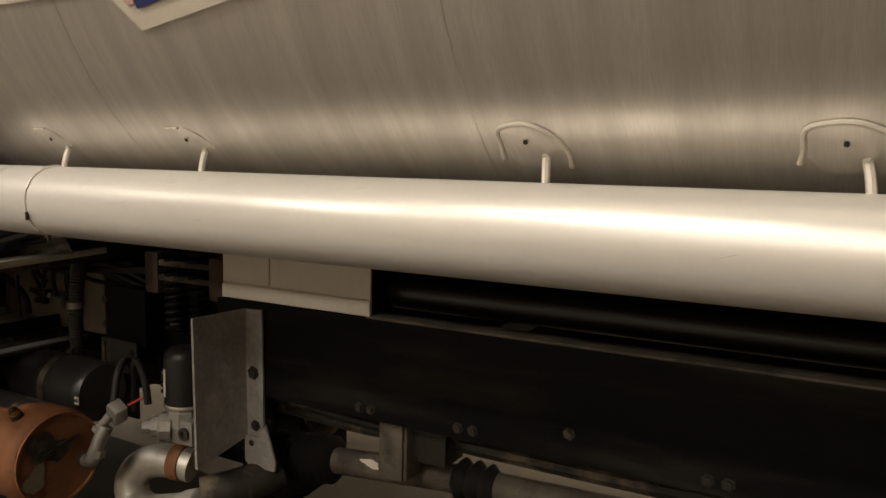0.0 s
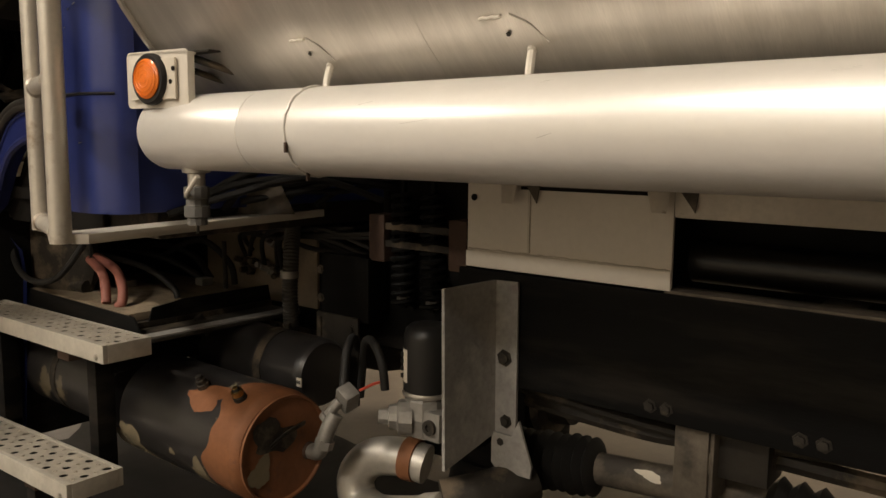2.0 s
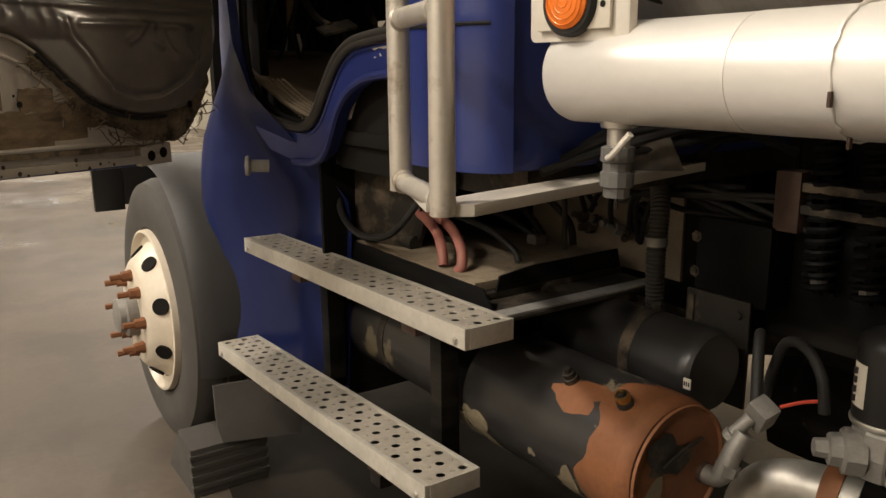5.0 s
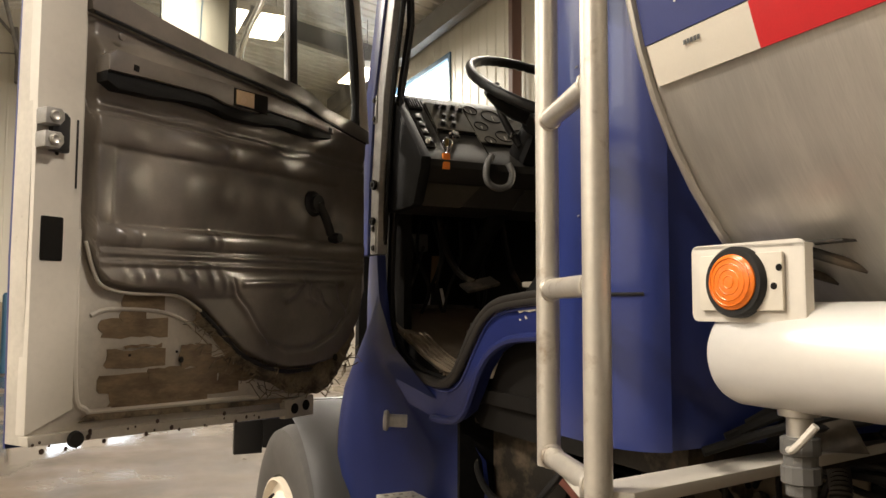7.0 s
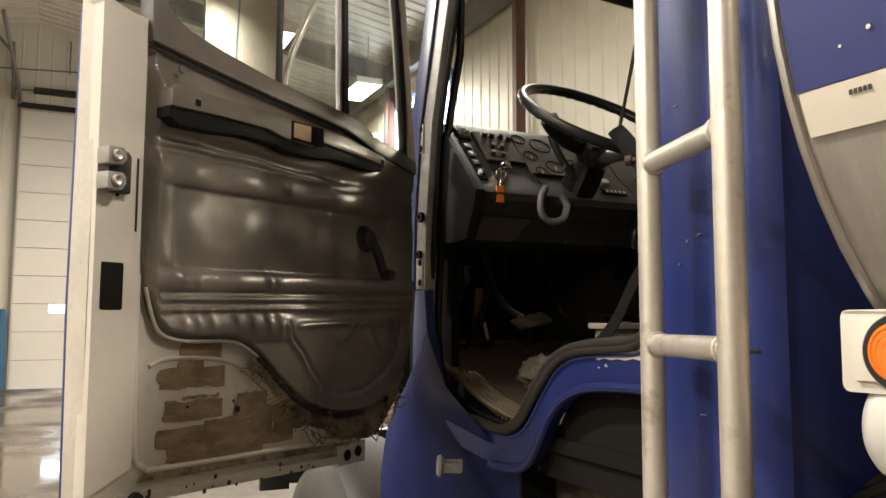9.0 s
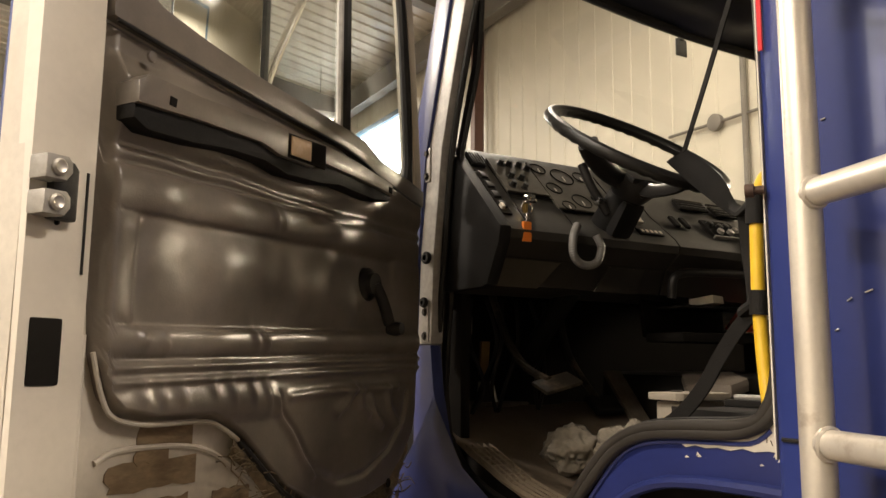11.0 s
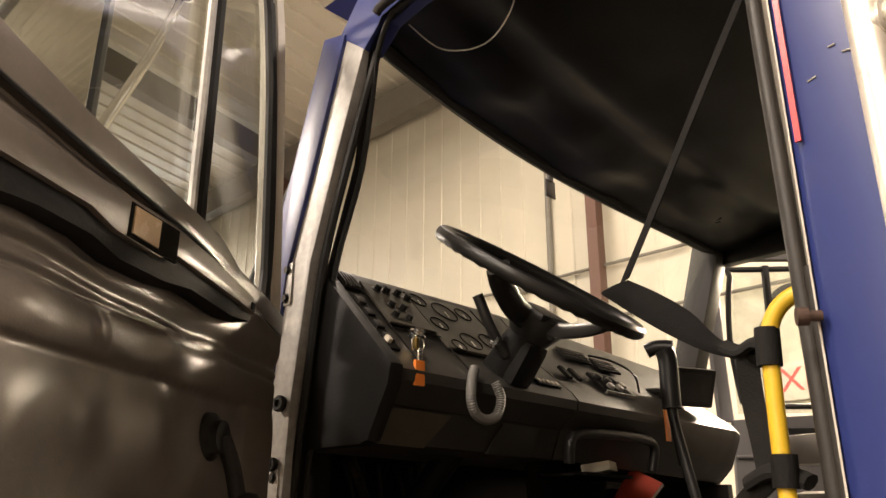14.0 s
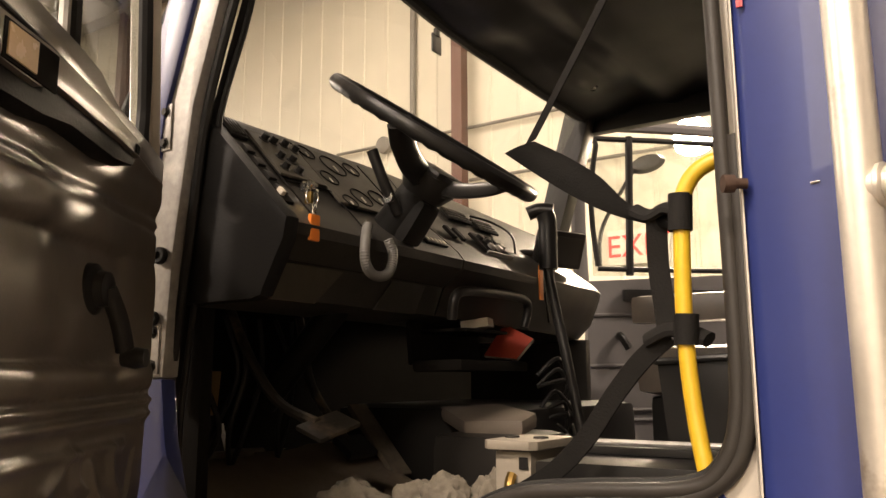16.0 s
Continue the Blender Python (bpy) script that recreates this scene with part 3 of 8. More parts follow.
part("bulb", lathe([(-0.12, 0.035), (-0.09, 0.065), (-0.05, 0.09), (0.0, 0.098), (0.05, 0.08), (0.07, 0.045), (0.08, 0)], WL, (0, 0, -1), 20), "bulbglow", f, "glaring bare bulb")

# ---- the tank, its rails and the long hose tube ----
# section of the tank's lower near side: an arc, then a flatter belly
TY, TZ, TR, TC = 1.212, 1.951, 0.675, 1.76


def tank_section(n=14, grow=0.0):
    pts = []
    r = TR + grow
    for k in range(n + 1):                       # side to belly
        a = math.pi + math.radians(80) * k / n
        pts.append((TY + r * math.cos(a), TZ + r * math.sin(a)))
    yb, zb = pts[-1]
    pts += [(TC, zb - 0.055)]
    half = pts[:]
    half = [(y, z) for y, z in half[::-1]]       # belly to side
    up = []
    for k in range(1, n + 1):                    # side up to the crown
        a = math.pi - math.radians(72) * k / n
        up.append((TY + r * math.cos(a), TZ + 0.12 + r * math.sin(a)))
    up += [(TC, up[-1][1] + 0.07)]
    near = half + up                             # belly centre .. crown centre, near side
    far = [(2 * TC - y, z) for y, z in near[-2:0:-1]]
    return near + far


tank = thing("road_tank", "brushed aluminium road tank with a domed front end", "tank", at=(1.5, TC, 1.3))
bm = bmesh.new()
sec = tank_section()
yc, zc = TC, 1.98
stations = [(-1.492, 0.25), (-1.488, 0.5), (-1.472, 0.72), (-1.445, 0.87), (-1.41, 0.96), (-1.392, 0.993), (-1.380, 1.0), (-0.9, 1.0), (-0.2, 1.0), (0.8, 1.0), (2.0, 1.0), (4.4, 1.0), (4.5, 0.8), (4.54, 0.3)]
rings = [[bm.verts.new((x, yc + (y - yc) * s, zc + (z - zc) * s)) for y, z in sec] for x, s in stations]
for a, b in zip(rings, rings[1:]):
    for k in range(len(sec)):
        k2 = (k + 1) % len(sec)
        bm.faces.new((a[k], a[k2], b[k2], b[k]))
bm.faces.new(rings[0][::-1]), bm.faces.new(rings[-1])
part("shell", bm, "tank", tank, angle=60)


def on_tank(x, z, out=0.0):
    """A point of the tank's near side at height z."""
    dz = z - TZ if z < TZ else max(0.0, z - TZ - 0.12)
    r = TR + out
    return Vector((x, TY - math.sqrt(max(0.01, r * r - dz * dz)), z))


def wrap(corners, out, name, mat, parent, label="", nu=10, nv=6):
    """A thin sheet that follows the tank: corners are (x, z), in order round."""
    bm = bmesh.new()
    (ax, az), (bx, bz), (cx, cz), (dx, dz) = corners
    grid = []
    for i in range(nu + 1):
        u, row = i / nu, []
        for j in range(nv + 1):
            v = j / nv
            x = (ax * (1 - u) + bx * u) * (1 - v) + (dx * (1 - u) + cx * u) * v
            z = (az * (1 - u) + bz * u) * (1 - v) + (dz * (1 - u) + cz * u) * v
            row.append(bm.verts.new(on_tank(x, z, out)))
        grid.append(row)
    for i in range(nu):
        for j in range(nv):
            bm.faces.new((grid[i][j], grid[i + 1][j], grid[i + 1][j + 1], grid[i][j + 1]))
    ex = bmesh.ops.extrude_face_region(bm, geom=list(bm.faces))
    bmesh.ops.translate(bm, verts=[v for v in ex["geom"] if isinstance(v, bmesh.types.BMVert)], vec=(0, -0.0015, 0))
    return part(name, bm, mat, parent, label)


# rolled weld bead at the front rim
bm = bmesh.new()
tube([(-1.382, y, z) for y, z in tank_section(grow=0.002)[2:-2]], 0.007, 8, 1, bm)
part("rim_bead", bm, "alu", tank)
# reflective tape and the blue band above it
x = -1.368
for i, (ln, mt) in enumerate(((0.175, "tape_white"), (0.28, "red"), (0.18, "tape_white"), (0.28, "red"), (0.18, "tape_white"))):
    wrap(((x, 1.700), (x + ln, 1.700), (x + ln, 1.752), (x, 1.752)), 0.003, "tape", mt, tank, "red reflective tape" if mt == "red" else "white reflective tape")
    x += ln
band = wrap(((-1.372, 1.754), (-0.62, 1.754), (-0.62, 2.35), (-1.372, 2.35)), 0.0025, "band", "blue", tank, "dark blue painted band")
for (x, z, s) in ((-1.30, 1.790, 0.002), (-1.262, 1.800, 0.003), (-1.29, 1.86, 0.0016), (-1.20, 1.83, 0.0014)):
    p = on_tank(x, z, 0.005)
    part("paint_chip", lathe([(0, 0), (0, s), (0.001, s), (0.001, 0)], p, (0, -1, 0), 8), "white", band)
for k in range(5):
    p = on_tank(-1.300 + 0.006 * k, 1.738, 0.0055)
    part("print_mark", box(p - Vector((0.002, 0.0003, 0.003)), p + Vector((0.002, 0.0003, 0.003)), 0), "trim", tank)
# large decal: white edge, dark blue field, pale pink field
wrap(((-0.528, 1.638), (0.10, 1.728), (0.10, 2.2), (-1.04, 2.2)), 0.003, "decal", "tape_white", tank, "white-edged decal with dark blue and pink fields", 12, 10)
wrap(((-0.518, 1.669), (0.08, 1.754), (0.08, 2.15), (-0.518, 2.15)), 0.0055, "decal_field", "blue", tank, "dark blue field of the decal", 10, 8)
M["pink"] = material("pale_pink_print", (0.60, 0.38, 0.32), 0.45, 0, 0.8, 10, 0.5, 80, 0.03)
wrap(((-0.538, 1.676), (-0.521, 1.676), (-0.521, 2.15), (-0.92, 2.15)), 0.0055, "decal_field", "pink", tank, "pale pink field of the decal", 6, 8)
# seams round the shell
for x in (-0.72, 0.02):
    part("seam", tube([(x, y, z) for i, (y, z) in enumerate(tank_section(grow=0.0)[2:-2])], 0.0007, 6, 1), "tank", tank)

# welded saddle brackets that carry the tube
brackets = []
for x, s in ((-0.965, 0.8), (-0.575, 1.0), (0.088, 1.1), (0.485, 1.25), (1.15, 1.2), (1.9, 1.2)):
    b = thing("tube_bracket", "welded aluminium bracket between tank and tube", "bracket", "tube brackets", (x, 0.76, 1.47))
    out = [(-0.036, 1.462), (-0.034, 1.484), (-0.012, 1.491), (0.012, 1.490), (0.038, 1.476), (0.052, 1.455), (0.05, 1.435), (-0.02, 1.435)]
    if x > 0:
        bm = bmesh.new()
        ring = [on_tank(x + s * dx, z, 0.0004) for dx, z in out]
        f = bm.faces.new([bm.verts.new(p) for p in ring])
        ex = bmesh.ops.extrude_face_region(bm, geom=[f])
        bmesh.ops.translate(bm, verts=[v for v in ex["geom"] if isinstance(v, bmesh.types.BMVert)], vec=(0, -0.0008, -0.0005))
        part("pad", bm, "tank", b, smooth=False)
        part("weld", tube([on_tank(x + s * dx, z, 0.001) for dx, z in [(-0.040, 1.445)] + out[:7]], 0.0040, 8, 3), "white", b, "rough bright weld bead")
    else:
        part("weld", tube([on_tank(x - 0.036 * s + 0.007 * k, 1.487 + 0.0012 * (k % 2), 0.0015) for k in range(6)], 0.0024, 6, 2), "white", b, "short bright weld bead")
        part("weld", tube([on_tank(x + s * dx, z, 0.0) for dx, z in out[3:6]], 0.0014, 6, 3), "tank", b)
    part("plug", lathe([(0, 0.0), (0, 0.0035), (0.0015, 0.0035), (0.0015, 0)], on_tank(x, 1.468, 0.002), (0, -0.8, -0.6), 8), "grime", b)
    foot = on_tank(x + 0.022, 1.448, 0.0)
    part("leg", tube([foot, (x + 0.026, foot.y - 0.010, 1.432), (x + 0.030, 0.742, 1.405)], 0.0062, 8, 4), "white", b)
    part("leg_cap", lathe([(-0.004, 0.006), (0.004, 0.0062), (0.008, 0.003), (0.008, 0)], foot, (0, -0.7, 0.5), 10), "white", b)

# hose tube
PY, PZ, PR = 0.73, 1.342, 0.0705
hose = thing("hose_tube", "long satin aluminium hose tube with a welded end section", "tube", at=(0, PY, PZ - PR))
prof = [(0, 0.0), (0.0, PR - 0.022), (0.004, PR - 0.010), (0.012, PR - 0.003), (0.022, PR), (0.322, PR)]
part("end_section", lathe(prof, (-1.387, PY, PZ), (1, 0, 0), 56), "pipe", hose, angle=50)
part("barrel", lathe([(0, PR - 0.001), (0.004, PR + 0.0006), (3.4, PR + 0.0006), (3.4, PR - 0.01)], (-1.065, PY, PZ), (1, 0, 0), 56), "pipe", hose)
# weld bead and flange at the joint
bm = bmesh.new()
rng = random.Random(4)
ring = []
for k in range(72):
    a = 2 * math.pi * k / 72
    rr = PR + 0.0018 + rng.uniform(-0.0008, 0.0008)
    ring.append((-0.938 + rng.uniform(-0.0015, 0.0015), PY + rr * math.cos(a), PZ + rr * math.sin(a)))
tube(ring + [ring[0]], 0.0022, 6, 1, bm, closed=True)
part("weld", bm, "pipe", hose, "lumpy weld ring")
for a in (200, 250, 300, 335):
    c = Vector((-0.936, PY + (PR + 0.004) * math.cos(radians(a)), PZ + (PR + 0.004) * math.sin(radians(a))))
    part("weld_gap", box(c - Vector((0.002, 0.003, 0.008)), c + Vector((0.002, 0.003, 0.008)), 0.001), "rust_dark", hose)
rng = random.Random(8)
for k in range(9):
    x0 = rng.uniform(-0.9, 0.9)
    a = radians(rng.uniform(170, 235))
    ln = rng.uniform(0.01, 0.05)
    p = [Vector((x0 + ln * q, PY + (PR + 0.0004) * math.cos(a + 0.08 * q), PZ + (PR + 0.0004) * math.sin(a + 0.08 * q) * -1)) for q in (0, 0.5, 1)]
    part("scratch", tube(p, 0.00035, 4, 1), "alu", hose)

# marker lamp on its plate at the tube's end
ml = thing("marker_lamp", "amber side marker lamp on a white bracket plate", "marker lamp", at=(-1.33, 0.66, 1.40))
nrm = Vector((0.10, -1, 0.0)).normalized()
u = Vector((1, 0.10, 0)).normalized()
c = Vector((-1.315, 0.672, 1.438))
pts = []
for cx, cz, a0 in ((0.078, 0.042, 0), (-0.078, 0.042, 90), (-0.078, -0.042, 180), (0.078, -0.042, 270)):
    for k in range(4):
        a = radians(a0 + 30 * k)
        pts.append(c + u * (cx + 0.010 * math.cos(a)) + Vector((0, 0, cz + 0.010 * math.sin(a))))
part("plate", slab(pts, -nrm * 0.004, 0.001), "white", ml, "rounded white plate")
part("return", slab([pts[0], pts[1], pts[5], pts[6]], Vector((0, 0.018, 0.0)), 0.0), "white", ml)
part("side_return", slab([c + u * 0.086 + Vector((0, 0, 0.045)), c + u * 0.088 + Vector((0, 0, 0.045)), c + u * 0.088 + Vector((0, 0, -0.045)), c + u * 0.086 + Vector((0, 0, -0.045))], Vector((0, 0.014, 0.0)), 0.0), "white", ml)
part("base", box((-0.068, -0.006, -0.037), (0.062, 0.0, 0.037), 0.012, turn=Matrix.Translation(c + nrm * 0.002) @ Matrix((u, -nrm, Vector((0, 0, 1)))).transposed().to_4x4()), "paper", ml, "cream lamp base")
lc = c - u * 0.006
part("grommet", lathe([(0, 0.047), (0.009, 0.0465), (0.013, 0.043), (0.013, 0.036), (0.009, 0.035)], lc + nrm * 0.004, nrm, 36), "rubber", ml, "black rubber grommet")
lens = part("lens", lathe([(0.006, 0.0365), (0.015, 0.0362), (0.018, 0.032), (0.0195, 0.021), (0.0205, 0.007), (0.0205, 0)], lc + nrm * 0.004, nrm, 36), "orange", ml, "ribbed amber lens")
for r in (0.008, 0.016, 0.024, 0.031):
    part("rib", tube([lc + nrm * (0.0248 - 0.07 * r) + r * (math.cos(a) * u + math.sin(a) * Vector((0, 0, 1))) for a in [2 * math.pi * k / 20 for k in range(21)]], 0.0009, 5, 1, closed=True), "orange", lens)
for du, dz in ((0.058, 0.017), (0.050, -0.006)):
    q = c + u * du + Vector((0, 0, dz)) + nrm * 0.008
    part("hole", lathe([(0, 0), (0, 0.0045), (0.001, 0.0045), (0.001, 0)], q, nrm, 10), "bulkhead", ml)
part("brace", tube([(-1.24, 0.70, 1.475), (-1.20, 0.78, 1.45), (-1.16, 0.85, 1.44)], 0.007, 8), "grime", ml)
part("brace", slab([(-1.290, 0.692, 1.484), (-1.19, 0.70, 1.484), (-1.19, 0.735, 1.484), (-1.290, 0.72, 1.484)], (0, 0, 0.003)), "grime", ml)
part("brace", tube([(-1.30, 0.70, 1.47), (-1.26, 0.78, 1.44), (-1.22, 0.86, 1.43)], 0.006, 8), "grime", ml)

# drain valve under the tube
dv = thing("drain_valve", "grey drain valve with a small lever under the tube", "valve", at=(-1.285, PY, 1.17))
ax = (-1.285, PY, 1.275)
part("neck", lathe([(-0.004, 0.027), (0.008, 0.026), (0.010, 0.0165), (0.036, 0.0165)], (ax[0], ax[1], ax[2]), (0, 0, -1), 24), "alu", dv)
part("body", lathe([(0.034, 0.019), (0.036, 0.0245), (0.056, 0.0245), (0.058, 0.021), (0.070, 0.021), (0.072, 0.0245), (0.092, 0.0245), (0.094, 0.019), (0.108, 0.019)], ax, (0, 0, -1), 12), "pvc", dv, smooth=False)
part("lever", tube([(-1.285, PY - 0.02, 1.225), (-1.262, PY - 0.035, 1.232), (-1.235, PY - 0.03, 1.262)], 0.005, 8), "white", dv)
part("drip", tube([(-1.285, PY, 1.168), (-1.285, PY, 1.15)], 0.003, 6, 1), "grime", dv)

# ---- chassis rails and subframe ----
rail = thing("chassis_rail", "black painted steel chassis rail dusty along its foot", "chassis rail", at=(0, 1.37, 0.77))
C_SHAPE = ((0.0, 0.772), (0.085, 0.772), (0.085, 0.782), (0.010, 0.782), (0.010, 1.026), (0.085, 1.026), (0.085, 1.036), (0.0, 1.036))
part("channel", slab([(-1.12, 1.335 + y, z) for y, z in C_SHAPE], (6.12, 0, 0), 0.004), "black", rail)
part("forward_web", box((-4.1, 1.41, 0.772), (-1.122, 1.42, 1.036), 0.003), "black", rail)
for x, z in ((-0.62, 0.80), (-0.585, 0.80), (-0.33, 0.80), (-0.29, 0.80), (-0.05, 0.84), (0.25, 0.80), (0.29, 0.80)):
    bolt(rail, (x, 1.335, z), (0, -1, 0), 0.010, 0.008)
rail2 = thing("chassis_rail", "black painted steel chassis rail beyond the driveline", "chassis rail", at=(0, 2.15, 0.77))
part("channel", slab([(-3.3, 2.19 - y, z) for y, z in C_SHAPE], (8.3, 0, 0), 0.002), "black", rail2)
for i, x in enumerate((-1.9, -0.4, 0.9)):
    solo("crossmember", box((x - 0.05, 1.422, 0.80), (x + 0.05, 2.103, 0.95), 0.006), "black", "black steel crossmember between the chassis rails", "crossmember", "crossmembers")
sub = thing("tank_subframe", "cream painted tank subframe with a long sill above the chassis rail", "subframe", at=(0, 1.4, 1.04))
bx = part("outrigger_box", box((-1.095, 1.334, 1.046), (-0.588, 1.343, 1.30), 0.003), "white", sub, "cream folded steel box with a rough weld line")
rng = random.Random(2)
part("weld", tube([(-1.09 + 0.5 * k / 40, 1.333 + rng.uniform(-0.001, 0.001), 1.0835 + rng.uniform(-0.0012, 0.0012) - 0.002 * k / 40) for k in range(41)], 0.0028, 6, 1), "white_dirty", bx)
part("lip", box((-1.095, 1.330, 1.042), (-0.588, 1.336, 1.08), 0.001), "white", bx)
part("hole", lathe([(0, 0), (0, 0.008), (0.002, 0.008), (0.002, 0)], (-1.075, 1.333, 1.205), (0, -1, 0), 12), "bulkhead", bx)
part("seam_gap", box((-0.945, 1.3315, 1.228), (-0.643, 1.335, 1.236), 0.001), "bulkhead", bx, "dark open seam")
part("seam_rib", box((-0.925, 1.330, 1.086), (-0.919, 1.334, 1.228), 0.001), "white_dirty", bx)
for gx in (-0.955, -0.60):
    part("gusset", slab([(gx - 0.06, 1.333, 1.30), (gx - 0.045, 1.333, 1.235), (gx - 0.02, 1.300, 1.198), (gx + 0.008, 1.300, 1.198), (gx + 0.01, 1.333, 1.30)], (0.004, -0.004, 0)), "white_dirty", sub, "folded cream gusset")
    part("gusset_web", slab([(gx + 0.012, 1.335, 1.256), (gx + 0.062, 1.335, 1.256), (gx + 0.060, 1.322, 1.200)], (0, -0.004, 0)), "dusty", sub)
part("sill", box((-0.586, 1.33, 1.188), (4.2, 1.375, 1.30), 0.004), "white_dirty", sub, "dusty cream sill bar")
# black sheet, lengthened to stop the bright wall showing beside the box
part("sill_back", box((-1.08, 1.50, 1.036), (4.2, 1.515, 1.30), 0.002), "black", sub, "black subframe web, stretched forward to close a bright gap")
part("tube", tube([(-0.585, 1.45, 1.09), (4.2, 1.45, 1.09)], 0.042, 28, 1), "black_gloss", sub, "glossy black tube lying on the rail")
# dust and the edge's highlight both put into this lighter colour
part("flange", slab([(-0.60, 1.331, 1.037), (4.2, 1.331, 1.037), (4.2, 1.40, 1.037), (-0.60, 1.40, 1.037)], (0, 0, 0.006), 0.0015), "dusty", sub, "dusty brown flange edge, lighter to give its highlight")

# ---- the cab: shell ----
CY, CR = 0.715, 2.80             # near and far side of the cab body
cab = thing("truck_cab", "blue truck cab with worn sill and open doors", "truck cab", at=(-2.3, 1.76, 1.13))


def side(pts, y, th, name, mat, label="", w=0.004, parent=None):
    return part(name, slab([(x, y, z) for x, z in pts], (0, th, 0), w), mat, parent or cab, label)


# edge of the door opening from the front pillar's top, down, along the sill and up the rear pillar
SY = 0.780                       # plane of the recessed sill and its seal
OPEN = [(-2.655, 2.49), (-2.735, 2.27), (-2.800, 2.06), (-2.835, 1.80), (-2.862, 1.60), (-2.872, 1.46), (-2.855, 1.352), (-2.775, 1.272), (-2.665, 1.224), (-2.55, 1.208), (-2.47, 1.205),
        (-2.395, 1.236), (-2.325, 1.311), (-2.255, 1.377), (-2.175, 1.414), (-2.08, 1.427), (-1.95, 1.438), (-1.908, 1.464), (-1.888, 1.52), (-1.884, 1.62), (-1.886, 1.85), (-1.889, 2.10), (-1.894, 2.38), (-1.93, 2.51), (-2.00, 2.555), (-2.52, 2.555), (-2.60, 2.54)]
SILL = [(-2.80, 1.275), (-2.70, 1.222), (-2.607, 1.196), (-2.520, 1.190), (-2.443, 1.193), (-2.374, 1.226), (-2.300, 1.306), (-2.236, 1.369), (-2.180, 1.395), (-2.120, 1.405), (-2.036, 1.411), (-1.95, 1.417), (-1.912, 1.439), (-1.888, 1.478), (-1.835, 1.50)]
lower = [(-1.835, 1.40), (-1.835, 1.343), (-1.948, 1.343), (-2.060, 1.338), (-2.140, 1.326), (-2.215, 1.296), (-2.268, 1.250), (-2.300, 1.205), (-2.349, 1.143), (-2.415, 1.112), (-2.545, 1.102), (-2.70, 1.125), (-2.78, 1.18)]


def seat(x, z):
    """How deep the edge of the opening lies at this place."""
    y = SY - 0.022 * min(1.0, max(0.0, (-2.58 - x) / 0.22))
    return y + (0.710 - y) * min(1.0, max(0.0, (z - 2.36) / 0.18))


sill = side(SILL + lower, 0.0, 0.035, "door_sill", "blue_worn", "blue sill with an S-shaped edge and worn paint", 0.006)
for v in sill.data.vertices:
    v.co.y += seat(v.co.x, v.co.z)
part("sill_bead", tube([(x, seat(x, z) - 0.003, z) for x, z in lower[1:11]], 0.011, 8, 4), "blue_worn", sill)
part("sill_bead", tube([(x + 0.004, seat(x, z) - 0.0005, z - 0.007) for x, z in SILL[2:13]], 0.0045, 8, 4), "blue", sill)
# worn cream metal where the paint has gone along the sill's top and at its rear corner
rng = random.Random(31)
top_ = [(-2.215, 1.3795), (-2.180, 1.3945)] + SILL[9:]
low_ = [(-1.835, 1.404), (-1.86, 1.407), (-1.877, 1.409), (-1.895, 1.400), (-1.915, 1.403), (-1.94, 1.399), (-1.962, 1.402), (-1.985, 1.395), (-2.01, 1.399), (-2.033, 1.394), (-2.056, 1.397), (-2.075, 1.3935), (-2.092, 1.401), (-2.12, 1.3995), (-2.15, 1.395), (-2.18, 1.3885)]
part("bare_patch", slab([(x, SY - 0.0022, z - 0.0006) for x, z in top_] + [(x, SY - 0.0022, z + rng.uniform(-0.0015, 0.0015)) for x, z in low_], (0, 0.002, 0)), "white_dirty", sill, "bare cream metal with ragged paint edge")
for k in range(7):
    x, z = rng.uniform(-2.10, -1.87), rng.uniform(1.375, 1.394)
    part("paint_chip", slab([(x, SY - 0.0016, z), (x + rng.uniform(0.004, 0.010), SY - 0.0016, z + 0.001), (x + 0.003, SY - 0.0016, z + rng.uniform(0.003, 0.006))], (0, 0.0014, 0)), "white_dirty", sill)
# inner jamb of the opening, and its rubber seal
bm = bmesh.new()
va = [bm.verts.new((x, seat(x, z) + 0.004, z)) for x, z in OPEN]
vb = [bm.verts.new((x, seat(x, z) + (0.06 if x > -1.97 else 0.030), z)) for x, z in OPEN]
for k in range(len(OPEN)):
    k2 = (k + 1) % len(OPEN)
    bm.faces.new((va[k], va[k2], vb[k2], vb[k]))
bmesh.ops.solidify(bm, geom=list(bm.faces), thickness=-0.02)
part("door_jamb", bm, "vinyl_dark", cab, "dark door jamb")
part("pillar_flange", slab([(-1.884, SY + 0.003, 1.44), (-1.84, SY + 0.003, 1.44), (-1.84, SY + 0.003, 2.5), (-1.894, SY + 0.003, 2.5)], (0, 0.012, 0)), "white_dirty", cab, "cream flange behind the rubber seal")
part("door_seal", tube([(x, seat(x, z) - 0.010, z) for x, z in OPEN[5:]], 0.0100, 10, 4), "seal", cab, "black rubber door seal")
OUTER = [(-2.715, 1.245), (-2.68, 1.228), (-2.61, 1.207), (-2.53, 1.198), (-2.45, 1.202), (-2.384, 1.232), (-2.312, 1.306), (-2.244, 1.369), (-2.176, 1.4025), (-2.10, 1.4135), (-2.03, 1.4185), (-1.955, 1.4265), (-1.905, 1.452), (-1.880, 1.50), (-1.871, 1.60), (-1.871, 1.85)]
part("door_seal", tube([(x, seat(x, z) - 0.008, z) for x, z in OUTER], 0.0105, 12, 4), "seal", cab, "fat outer bead of the rubber door seal")
